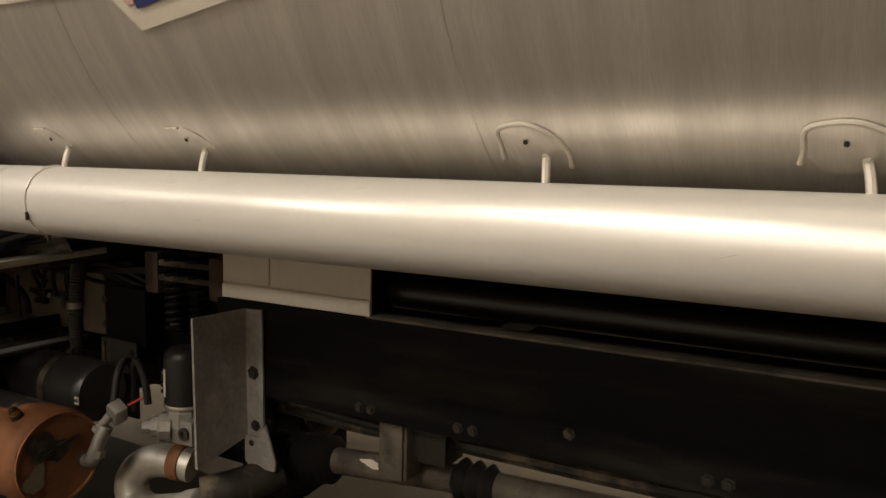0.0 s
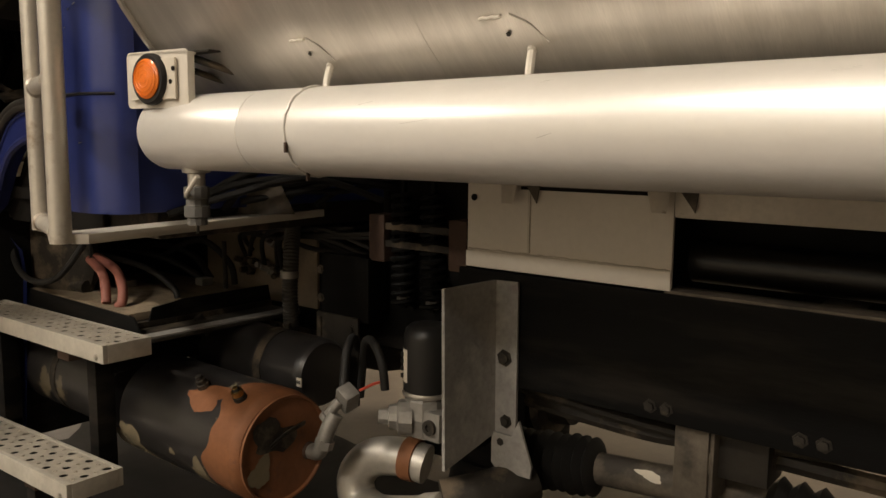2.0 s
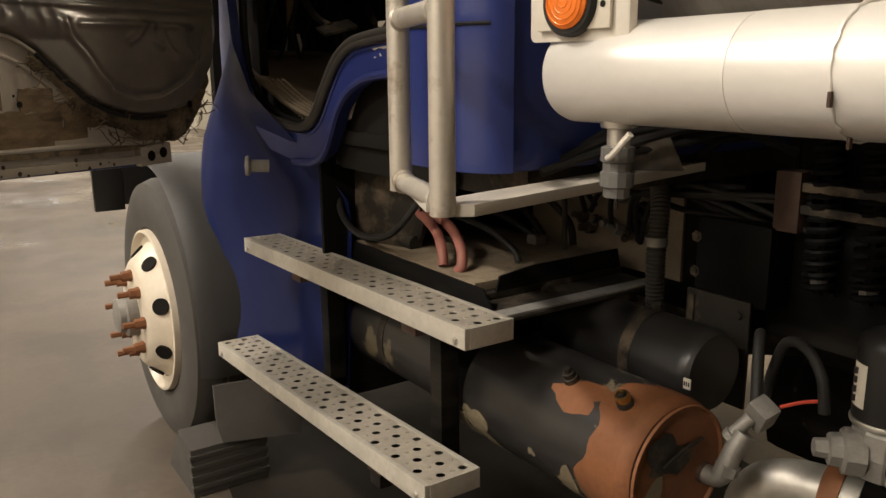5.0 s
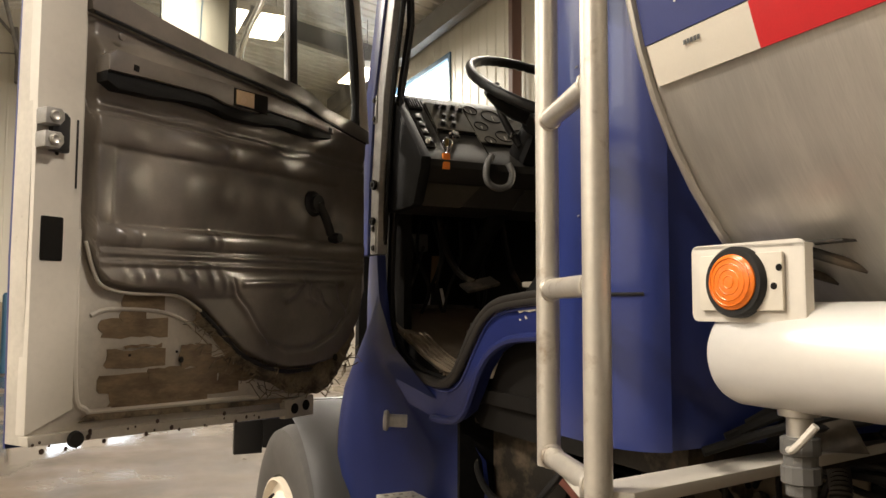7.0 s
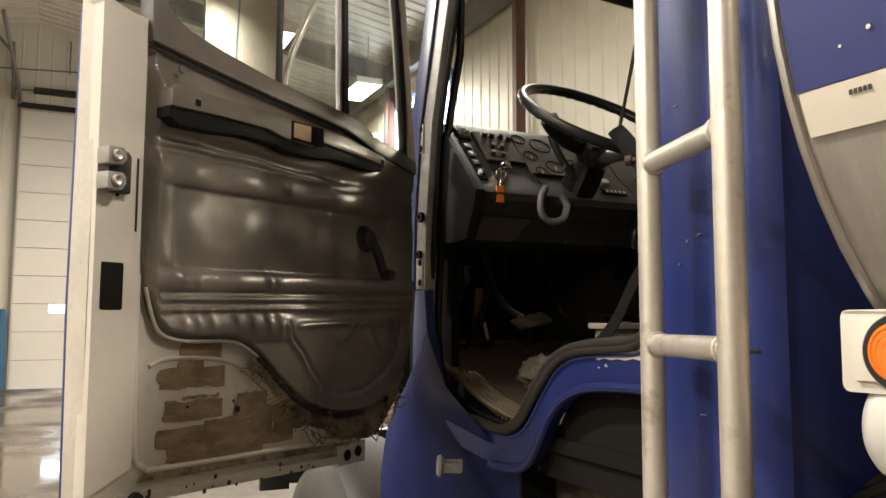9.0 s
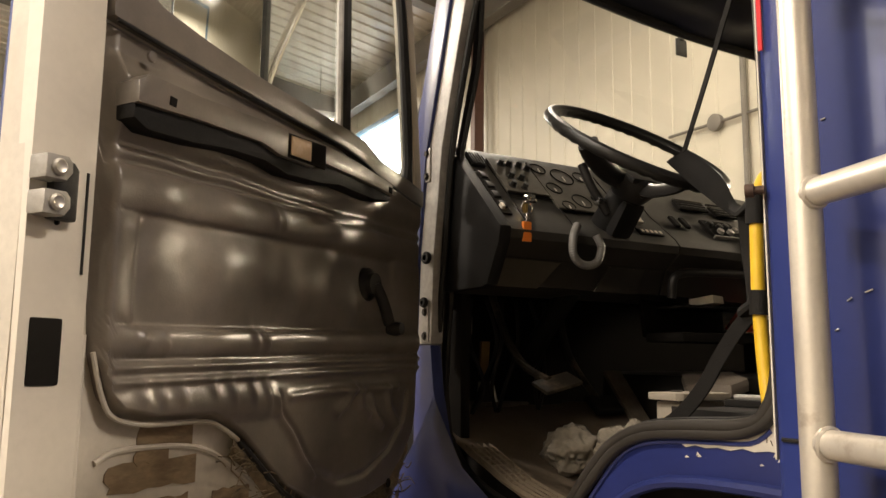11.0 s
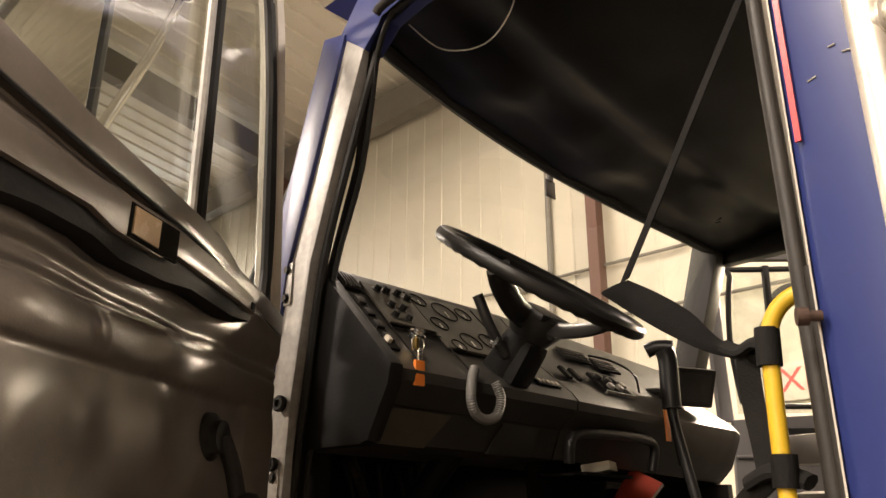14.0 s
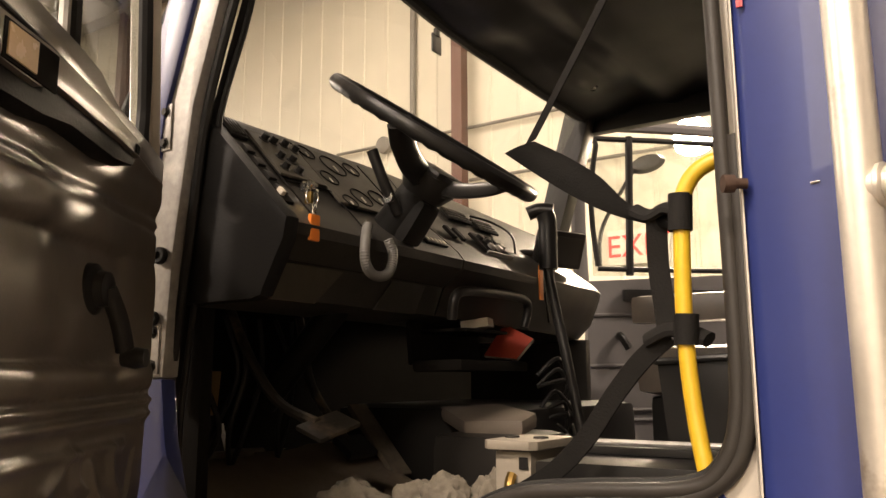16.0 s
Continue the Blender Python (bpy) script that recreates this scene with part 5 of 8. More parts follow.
# window frame, glass, divider
FR = [(0.425, 2.08), (0.43, 2.30), (0.40, 2.58), (0.33, 2.66), (-0.44, 2.66), (-0.52, 2.62), (-0.575, 2.40), (-0.635, 1.95)]
part("window_frame", tube([dp(u, z, -0.03) for u, z in FR], 0.028, 8, 4, flat=0.75), "white", door, "cream window frame")
inn = [(u * 0.93 - 0.005 if u > 0 else u * 0.945, z - (0.035 if z > 2.5 else 0)) for u, z in FR]
part("window_seal", tube([dp(u, z, -0.02) for u, z in inn], 0.011, 8, 4), "rubber", door)
part("divider", tube([dp(-0.305, 2.0, -0.018), dp(-0.285, 2.64, -0.018)], 0.015, 8, 1), "rubber", door, "black quarter-window post")
part("divider", tube([dp(-0.280, 2.0, -0.014), dp(-0.262, 2.64, -0.014)], 0.008, 8, 1), "galv", door)
gl = dslab([(0.39, 2.05), (0.40, 2.55), (0.32, 2.62), (-0.27, 2.62), (-0.29, 2.0)], -0.03, 0.004, "window_glass", "glass_door", "dusty door glass", 0)
gl2 = dslab([(-0.31, 2.0), (-0.29, 2.62), (-0.43, 2.62), (-0.50, 2.58), (-0.545, 2.40), (-0.60, 1.95)], -0.03, 0.004, "quarter_glass", "glass_door", "dusty quarter glass", 0)
gl.visible_shadow = gl2.visible_shadow = False
part("quarter_seal", tube([dp(u, z, -0.02) for u, z in ((-0.325, 2.02), (-0.34, 1.995), (-0.46, 1.972), (-0.56, 1.962), (-0.59, 1.985), (-0.585, 2.15), (-0.545, 2.40), (-0.50, 2.58))], 0.012, 8, 4), "rubber", door)
# pull bar with its cup and reflector
pb = part("pull_bar", slab([dp(u, z, 0.055) for u, z in ((0.318, 1.918), (0.30, 1.932), (0.20, 1.930), (0.05, 1.934), (-0.12, 1.940), (-0.25, 1.932), (-0.395, 1.913), (-0.402, 1.888), (-0.33, 1.893), (-0.14, 1.900), (-0.10, 1.884), (0.0, 1.884), (0.05, 1.894), (0.20, 1.891), (0.318, 1.884))], -DN * 0.05, 0.008), "vinyl", door, "grey-brown moulded armrest pull")
# underside of the pull; near-black colour also stands for the shadow below the bar
part("grip", slab([dp(u, z, 0.046) for u, z in ((0.316, 1.900), (-0.398, 1.905), (-0.40, 1.876), (-0.33, 1.868), (-0.20, 1.872), (-0.13, 1.862), (-0.03, 1.858), (0.03, 1.868), (0.12, 1.866), (0.20, 1.856), (0.29, 1.852), (0.316, 1.864))], -DN * 0.04, 0.008), "capdark", pb, "near-black underside of the pull, its shadow put into the colour")
for u in (0.255, -0.382):
    part("screw_hole", lathe([(0, 0.009), (0.0015, 0.009), (0.0015, 0)], dp(u, 1.903 if u > 0 else 1.897, 0.0555), DN, 4), "bulkhead", door)
cup = dslab([(-0.135, 1.888), (-0.02, 1.886), (-0.02, 1.930), (-0.135, 1.934)], 0.0565, 0.004, "pull_cup", "bulkhead", "black pull cup", 0.002)
dslab([(-0.085, 1.892), (-0.026, 1.891), (-0.026, 1.926), (-0.085, 1.929)], 0.0585, 0.003, "reflector", "amber", "pale amber reflector", 0.001)
# window crank
part("window_crank", lathe([(0, 0.038), (0.012, 0.036), (0.018, 0.026), (0.030, 0.024), (0.032, 0)], dp(-0.362, 1.690, 0.006), DN, 24), "trim", door, "black window crank")
part("crank_arm", tube([dp(-0.362, 1.690, 0.034), dp(-0.380, 1.650, 0.045), dp(-0.398, 1.605, 0.050)], 0.013, 10, flat=0.55), "trim", door)
part("crank_knob", lathe([(0, 0.012), (0.02, 0.016), (0.034, 0.013), (0.036, 0)], dp(-0.402, 1.596, 0.045), DN, 16), "trim", door)
part("upholstery_button", lathe([(0, 0.009), (0.004, 0.008), (0.006, 0)], dp(0.265, 1.975, 0.016), DN, 12), "vinyl", door)

# ---- fold-out steps, ladder ----


def tread(z, x0, x1, y0, y1, label, cols):
    t = thing("cab_step", label, "step", "cab steps", ((x0 + x1) / 2, (y0 + y1) / 2, z - 0.045))
    bm = bmesh.new()
    rows_n = 4
    px, py = (x1 - x0) / cols, (y1 - y0 - 0.02) / rows_n
    seg = 10
    for i in range(cols):
        for j in range(rows_n):
            cx, cy = x0 + px * (i + 0.5), y0 + 0.01 + py * (j + 0.5)
            sq = [(1, 0), (1, 1), (0, 1), (-1, 1), (-1, 0), (-1, -1), (0, -1), (1, -1)]
            ov = [bm.verts.new((cx + sx * px / 2, cy + sy * py / 2, z)) for sx, sy in sq]
            big = (i + j) % 2 == 0
            r = min(px, py) * (0.37 if big else 0.17)
            rim = [bm.verts.new((cx + r * 1.06 * math.cos(math.pi * k / 4), cy + r * 1.06 * math.sin(math.pi * k / 4), z)) for k in range(8)]
            lip = [bm.verts.new((cx + r * math.cos(math.pi * k / 4), cy + r * math.sin(math.pi * k / 4), z + (-0.0012 if big else 0.0025))) for k in range(8)]
            for k in range(8):
                k2 = (k + 1) % 8
                bm.faces.new((ov[k], ov[k2], rim[k2], rim[k]))
                bm.faces.new((rim[k], rim[k2], lip[k2], lip[k]))
            if not big:
                bm.faces.new(lip)
    bmesh.ops.remove_doubles(bm, verts=bm.verts, dist=0.0003)
    part("tread_plate", bm, "tread_dull", t, "punched aluminium tread with round holes")
    # black plate added below the tread; stands for the shade seen through its holes
    part("drip_pan", box((x0 + 0.004, y0 + 0.012, z - 0.030), (x1 - 0.004, y1 - 0.012, z - 0.026), 0), "black", t)
    bm = bmesh.new()
    for lo, hi in (((x0 - 0.002, y0 - 0.002, z - 0.042), (x1 + 0.002, y0 + 0.010, z + 0.001)), ((x0 - 0.002, y1 - 0.010, z - 0.042), (x1 + 0.002, y1 + 0.002, z + 0.001)),
                   ((x0 - 0.003, y0 + 0.010, z - 0.042), (x0 + 0.001, y1 - 0.010, z + 0.0005)), ((x1 - 0.001, y0 + 0.010, z - 0.042), (x1 + 0.003, y1 - 0.010, z + 0.0005))):
        box(lo, hi, 0.0015, bm)
    part("frame", bm, "tread", t, "bright aluminium edge frame")
    for x in (x0 + 0.03, x1 - 0.03):
        bolt(t, (x, y0 - 0.002, z - 0.03), (0, -1, 0), 0.006, 0.004, "alu", "rivet")
    for x in (x0 + 0.33, x1 - 0.24):
        part("mount_lug", box((x - 0.03, y0 + 0.02, z - 0.075), (x + 0.03, y1 + 0.04, z - 0.043), 0.006), "rust_dark", t, "rusty mounting lug")
    return t


for step_ob, drop in ((tread(0.873, -2.795, -1.632, 0.708, 0.822, "upper perforated aluminium cab step", 28), 0.024), (tread(0.582, -2.82, -1.628, 0.611, 0.737, "lower perforated aluminium cab step", 28), 0.058)):
    for piece in step_ob.children:
        for v in piece.data.vertices:
            v.co.z += drop * (v.co.x + 1.63) / 1.16
sf = thing("step_frame", "black steel hanger that carries the cab steps", "bracket", at=(-2.2, 0.8, 0.5))
for x in (-1.86, -2.42):
    part("upright", box((x - 0.022, 0.79, 0.47), (x + 0.022, 0.84, 0.80), 0.004), "black", sf)
    part("foot", box((x - 0.022, 0.63, 0.47), (x + 0.022, 0.84, 0.50), 0.004), "black", sf)
    part("reach", box((x - 0.02, 0.84, 0.74), (x + 0.02, 1.334, 0.79), 0.004), "black", sf)

ld = thing("ladder", "aluminium tube ladder beside the cab's rear corner", "ladder", at=(-1.61, 0.6, 1.12))
LR, LL = Vector((-1.484, 0.560, 0)), Vector((-1.732, 0.635, 0))
for p, zb in ((LR, 1.129), (LL, 1.132)):
    part("rail", lathe([(0, 0.0), (0, 0.0205), (2.1, 0.0205), (2.1, 0)], (p.x, p.y, zb), (0, 0, 1), 24), "ladder", ld)
for z in (1.150, 1.437, 1.737, 2.040, 2.345, 2.65):
    part("rung", tube([(LL.x, LL.y, z), (LR.x, LR.y, z)], 0.0175, 16, 1), "ladder", ld)
    for p, s in ((LL, 1), (LR, -1)):
        d = (LR - LL).normalized() * s
        q = p + d * 0.021 + Vector((0, 0, z))
        o = d.cross(Vector((0, 0, 1)))
        part("weld", tube([q + 0.018 * (math.cos(a) * o + math.sin(a) * Vector((0, 0, 1))) for a in [2 * math.pi * k / 12 for k in range(13)]], 0.0042, 6, 1, closed=True), "ladder", ld)
# bars from the ladder's foot to the tank
part("foot_bar", slab([(-1.475, 0.575, 1.126), (-1.455, 0.60, 1.126), (-1.60, 1.34, 1.126), (-1.675, 1.34, 1.126), (-1.535, 0.60, 1.126)], (0, 0, 0.020), 0.003), "white", ld, "cream flat bar to the tank frame")
part("foot_bar", slab([(-1.745, 0.650, 1.128), (-1.715, 0.650, 1.128), (-1.515, 0.585, 1.128), (-1.525, 0.555, 1.128)], (0, 0, 0.018), 0.003), "white", ld)
part("foot_gusset", slab([(-1.62, 1.06, 1.147), (-1.59, 1.09, 1.225), (-1.575, 1.105, 1.238), (-1.55, 1.13, 1.238), (-1.52, 1.16, 1.147)], (0.004, 0.006, 0), 0.001), "dusty", ld, "dull gusset plate")

# ---- front wheel ----
WC = Vector((-3.42, 0.56, 0.487))
wh = thing("front_wheel", "truck front wheel with a white disc and rusty studs", "wheel", at=(WC.x, WC.y + 0.14, 0))
tr = 0.487
prof = [(0.03, 0.298), (0.012, 0.312), (0.004, 0.35), (0.0, 0.40), (0.006, 0.44), (0.018, 0.470), (0.04, tr - 0.008), (0.06, tr), (0.10, tr), (0.105, tr - 0.012), (0.115, tr - 0.012), (0.12, tr), (0.165, tr), (0.17, tr - 0.012), (0.18, tr - 0.012), (0.185, tr), (0.225, tr), (0.245, tr - 0.008), (0.27, 0.44), (0.28, 0.38), (0.26, 0.30)]
part("tyre", lathe(prof, WC, (0, 1, 0), 72), "tyre", wh, "dusty black tyre")
rimp = [(0.016, 0.302), (-0.006, 0.300), (-0.008, 0.292), (0.002, 0.284), (0.022, 0.274), (0.026, 0.262), (0.010, 0.245), (-0.022, 0.222), (-0.050, 0.196), (-0.062, 0.175), (-0.064, 0.085), (-0.06, 0.08)]
rim = part("disc", lathe(rimp, WC, (0, 1, 0), 64), "wheel", wh, "cream painted wheel disc")
for k in range(8):
    a = 2 * math.pi * (k + 0.4) / 8
    q = WC + Vector((0.222 * math.cos(a), -0.020, 0.222 * math.sin(a)))
    part("hand_hole", lathe([(0.006, 0), (0.006, 0.030), (-0.002, 0.030), (-0.002, 0.0)], q, (0.74 * math.cos(a), -0.66, 0.74 * math.sin(a)), 18), "bulkhead", rim)
    a = 2 * math.pi * k / 8
    q = WC + Vector((0.143 * math.cos(a), -0.062, 0.143 * math.sin(a)))
    part("stud", lathe([(0, 0.022), (0.012, 0.022), (0.012, 0.019), (0.036, 0.019), (0.036, 0.011), (0.075, 0.011), (0.075, 0)], q, (0, -1, 0), 6), "rust", rim, "rusty wheel stud and nut", smooth=False)
part("hub", lathe([(-0.05, 0.083), (-0.10, 0.08), (-0.105, 0.066), (-0.125, 0.062), (-0.13, 0.05), (-0.13, 0)], WC, (0, 1, 0), 32), "castalu", rim, "dusty hub cap")
# fender flare
fl = thing("wheel_arch_flare", "grey plastic wheel arch flare with a rubber flap", "fender", at=(-3.2, 0.62, 0.4))
bm = bmesh.new()
rows2 = []
for k in range(25):
    a = radians(-14 + 118 * k / 24)
    r1, r2 = 0.505, 0.53
    rows2.append([bm.verts.new((WC.x + r * math.cos(a), y, WC.z + 0.02 + r * 1.02 * math.sin(a))) for r, y in ((r1, 0.60), (r1 + 0.003, 0.580), (r1 + 0.012, 0.574), (r2, 0.59), (r2 + 0.012, 0.64), (r2 + 0.012, 0.80))])
for a, b in zip(rows2, rows2[1:]):
    for k in range(5):
        bm.faces.new((a[k], a[k + 1], b[k + 1], b[k]))
bmesh.ops.solidify(bm, geom=list(bm.faces), thickness=0.008)
part("flare", bm, "flare", fl)
part("flap", slab([(-2.89, 0.60, 0.36), (-2.84, 0.86, 0.36), (-2.80, 0.86, 0.16), (-2.86, 0.61, 0.17), (-2.88, 0.60, 0.22)], (0.012, 0, 0), 0.002), "tyre", fl, "torn rubber splash flap")
ch = thing("wheel_chock", "grey ribbed rubber wheel chock on the floor", "wheel chock", at=(-2.95, 0.63, 0))
bm = slab([(-3.14, 0.505, 0), (-2.855, 0.505, 0), (-2.862, 0.505, 0.165), (-2.99, 0.505, 0.19)], (0, 0.255, 0), 0.008)
part("block", bm, "tyre", ch)
for k in range(4):
    part("ridge", box((-2.88 - 0.002 * k, 0.502, 0.02 + 0.035 * k), (-2.852 - 0.002 * k, 0.763, 0.04 + 0.035 * k), 0.004), "tyre", ch)
mb = thing("bumper_end", "black bumper end with a pale cap ahead of the wheel", "bumper", at=(-3.95, 0.55, 0.78))
part("beam", box((-4.06, 0.62, 0.80), (-3.99, 2.2, 1.0), 0.01), "trim", mb)
part("plate", box((-4.02, 0.50, 0.78), (-3.99, 0.62, 1.06), 0.004), "trim", mb)
part("cap", box((-4.03, 0.48, 1.06), (-3.92, 0.62, 1.09), 0.006), "white", mb)

# ---- inside the cab ----
DY0, DY1 = 0.765, 2.20
dash = thing("dashboard", "grey plastic truck dashboard with gauges, switches and vents", "dashboard", at=(-2.8, 1.76, 1.7))


def dash_line(y):
    """Section of the dash at y: (x, z) from the rear of the top, over the face, to the foot."""
    k = 0.0 if y < 1.38 else min(1.0, (y - 1.38) / 0.8)
    drop = -0.035 * k
    back = -0.022 * max(0.0, (y - 2.12) / 0.08)
    return [(-3.08, 2.055 + drop * 0.6), (-2.90, 2.085 + drop), (-2.858, 2.086 + drop), (-2.835, 2.070 + drop), (-2.72 + back, 1.935 + drop * 0.3), (-2.625 + back, 1.856), (-2.608 + back, 1.835), (-2.612 + back, 1.815), (-2.665 + 0.02 * k + back, 1.775 - 0.04 * k), (-2.69 + back, 1.712 - 0.02 * k), (-2.85, 1.700 - 0.02 * k)]


def loft(ys, fn, name, mat, parent, label="", cap=True):
    bm = bmesh.new()
    rows_ = [[bm.verts.new((x, y, z)) for x, z in fn(y)] for y in ys]
    for a, b in zip(rows_, rows_[1:]):
        for k in range(len(a) - 1):
            bm.faces.new((a[k], a[k + 1], b[k + 1], b[k]))
    if cap:
        bm.faces.new(rows_[0]), bm.faces.new(rows_[-1][::-1])
    return part(name, bm, mat, parent, label, angle=25)


loft([DY0 + 0.028, 0.95, 1.1, 1.25, 1.338], dash_line, "driver_face", "dash", dash, "gauge side of the dash")
loft([1.344, 1.5, 1.7, 1.95, 2.12, 2.17, DY1], dash_line, "passenger_face", "dash", dash, "rounded passenger side of the dash")
# dark panel added here to block the bright wall below the dash
part("kick_panel", box((-3.10, 2.165, 1.212), (-2.67, 2.195, 1.69), 0.006), "vinyl_dark", dash, "dark panel under the passenger end of the dash, added to block the bright wall")
endc = [(-3.06, 2.05), (-2.88, 2.085), (-2.845, 2.075), (-2.80, 2.045), (-2.63, 1.875), (-2.592, 1.838), (-2.60, 1.80), (-2.650, 1.705), (-2.67, 1.700), (-2.95, 1.700), (-3.06, 1.75)]
part("end_cap", slab([(x, DY0 - 0.008, z) for x, z in endc], (0, 0.036, 0), 0.014), "capdark", dash, "dark rounded end cap of the dash")


def face(y, s, out=0.0):
    """A point on the sloping gauge face; s runs from its top to its fold."""
    p = dash_line(y)
    a, b = Vector((p[3][0], y, p[3][1])), Vector((p[5][0], y, p[5][1]))
    n = Vector((-(b.z - a.z), 0, b.x - a.x)).normalized()
    n = n if n.x > 0 else -n
    return a.lerp(b, s) + n * out, n, (b - a).normalized()


def on_face(y, s, wy, ws_, h, name, mat, label="", w=0.003, parent=None):
    p, n, d = face(y, s)
    m = Matrix((Vector((0, 1, 0)), d, n)).transposed().to_4x4()
    return part(name, box((-wy / 2, -ws_ / 2, -0.004), (wy / 2, ws_ / 2, h), w, turn=Matrix.Translation(p) @ m), mat, parent or dash, label)


def dial(y, s, r, name="gauge", label="round recessed gauge"):
    p, n, d = face(y, s)
    g_ = part(name, lathe([(0.0, r), (0.005, r), (0.0055, r * 0.96), (0.001, r * 0.90), (0.001, 0)], p, n, 24), "bulkhead", dash, label)
    part("needle", tube([p + n * 0.004, p + n * 0.004 + d * r * 0.6], 0.0012, 4, 1), "paper", g_)
    return g_


p = on_face(0.824, 0.11, 0.044, 0.060, 0.004, "vent", "trim", "black slatted vent")
for k in range(5):
    on_face(0.807 + 0.0085 * k, 0.11, 0.0035, 0.052, 0.009, "vent_slat", "dash", parent=p, w=0.001)
p = on_face(0.812, 0.60, 0.030, 0.185, 0.003, "switch_strip", "bulkhead", "recessed strip of black rocker switches")
for k in range(4):
    on_face(0.812, 0.38 + 0.14 * k, 0.020, 0.024, 0.009, "rocker", "trim", parent=p)
on_face(0.806, 0.83, 0.010, 0.016, 0.012, "light_knob", "paper", "small white knob")
p = on_face(0.930, 0.30, 0.130, 0.150, 0.003, "switch_panel", "dash_light", "worn brown-grey switch panel", 0.006)
for y, s in ((0.900, 0.13), (0.925, 0.13), (0.958, 0.12), (0.980, 0.16), (0.905, 0.33), (0.935, 0.34), (0.890, 0.47), (0.925, 0.48)):
    q, n, d = face(y, s)
    part("knob", lathe([(0, 0.012), (0.004, 0.012), (0.005, 0.008), (0.016, 0.0075), (0.017, 0)], q, n, 12), "trim", p)
on_face(1.105, 0.38, 0.215, 0.205, 0.003, "gauge_panel", "dash_light", "gauge panel of brown-grey plastic", 0.012)
for y, s, r in ((1.022, 0.12, 0.024), (1.030, 0.42, 0.024), (1.092, 0.20, 0.036), (1.162, 0.16, 0.024), (1.095, 0.58, 0.030), (1.170, 0.52, 0.030), (1.035, 0.68, 0.020)):
    dial(y, s, r)
# thin grooves that part the panels of the face
for y, s0, s1 in ((0.856, 0.02, 0.96), (1.000, 0.02, 0.98), (1.222, 0.02, 0.98)):
    part("panel_gap", tube([face(y, s0, 0.0006)[0], face(y, s1, 0.0006)[0]], 0.0016, 5, 1), "bulkhead", dash)
part("panel_gap", tube([face(0.86, 0.62, 0.0006)[0], face(0.998, 0.60, 0.0006)[0]], 0.0016, 5, 1), "bulkhead", dash)
part("fold_gap", tube([(-2.664, 0.80, 1.778), (-2.664, 1.33, 1.778)], 0.0022, 5, 1), "bulkhead", dash)
p, n, d = face(0.905, 0.70)
part("ignition", lathe([(0, 0.020), (0.012, 0.018), (0.014, 0.012), (0.022, 0.011), (0.022, 0)], p, n, 20), "chrome", dash, "ignition lock")
on_face(1.255, 0.76, 0.026, 0.024, 0.006, "sticker", "paper", "small white sticker")
on_face(1.265, 0.94, 0.085, 0.022, 0.005, "label_plate", "trim")
for k in range(5):
    on_face(1.233 + 0.016 * k, 0.94, 0.008, 0.010, 0.0065, "label_bar", "paper", w=0)
for y0, s0, wy, ws2 in ((1.553, 0.34, 0.120, 0.046), (1.690, 0.365, 0.105, 0.046)):
    v = on_face(y0, s0, wy, ws2, 0.003, "vent", "bulkhead", "black dash vent")
    on_face(y0, s0 - ws2 / 0.6, wy, 0.005, 0.006, "vent_rim", "dash_light", parent=v, w=0.001)
    for k in range(3):
        on_face(y0, s0 + (k - 1) * 0.045, wy * 0.94, 0.003, 0.006, "vent_slat", "dash", parent=v, w=0.001)
for k in range(2):
    on_face(1.405 + 0.040 * k, 0.70, 0.018, 0.045, 0.005, "slot", "bulkhead", "dark slot with a ribbed edge")
rp = on_face(1.585, 0.73, 0.125, 0.075, 0.005, "control_panel", "bulkhead", "black heater control panel")
on_face(1.585, 0.88, 0.13, 0.004, 0.008, "panel_lip", "galv", parent=rp, w=0.001)
for y, s in ((1.545, 0.68), (1.575, 0.72), (1.605, 0.70), (1.632, 0.75), (1.56, 0.80), (1.60, 0.80)):
    q, n, d = face(y, s)
    part("control_knob", lathe([(0.005, 0.011), (0.014, 0.010), (0.016, 0)], q, n, 12), "castalu" if s > 0.73 else "trim", rp)

# lower panels
part("knee_panel", slab([(-2.668, 0.81, 1.772), (-2.668, 0.985, 1.772), (-2.688, 0.925, 1.706), (-2.688, 0.80, 1.706)], (0.008, 0, 0), 0.003), "dash_light", dash, "lighter knee panel")
part("knee_panel", slab([(-2.668, 1.142, 1.772), (-2.668, 1.265, 1.772), (-2.688, 1.25, 1.708), (-2.688, 1.106, 1.708)], (0.006, 0, 0), 0.003), "dash", dash)
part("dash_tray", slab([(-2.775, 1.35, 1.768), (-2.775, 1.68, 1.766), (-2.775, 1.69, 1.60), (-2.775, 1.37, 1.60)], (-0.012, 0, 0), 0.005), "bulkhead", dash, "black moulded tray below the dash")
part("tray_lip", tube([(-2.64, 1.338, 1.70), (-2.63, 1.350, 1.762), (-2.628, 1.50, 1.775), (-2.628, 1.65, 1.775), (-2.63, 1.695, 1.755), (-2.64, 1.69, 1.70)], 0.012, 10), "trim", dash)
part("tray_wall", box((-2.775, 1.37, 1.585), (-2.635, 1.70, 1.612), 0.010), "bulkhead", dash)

# key ring with tag
kt = thing("key_ring", "orange plastic key tag hanging from the ignition", "key ring", at=(-2.62, 0.86, 1.85))
q = Vector((-2.638, 0.862, 1.893))
part("ring", tube([q + Vector((0.004, 0.016 * math.cos(a), 0.016 * math.sin(a))) for a in [2 * math.pi * k / 16 for k in range(17)]], 0.0016, 6, 1, closed=True), "chrome", kt)
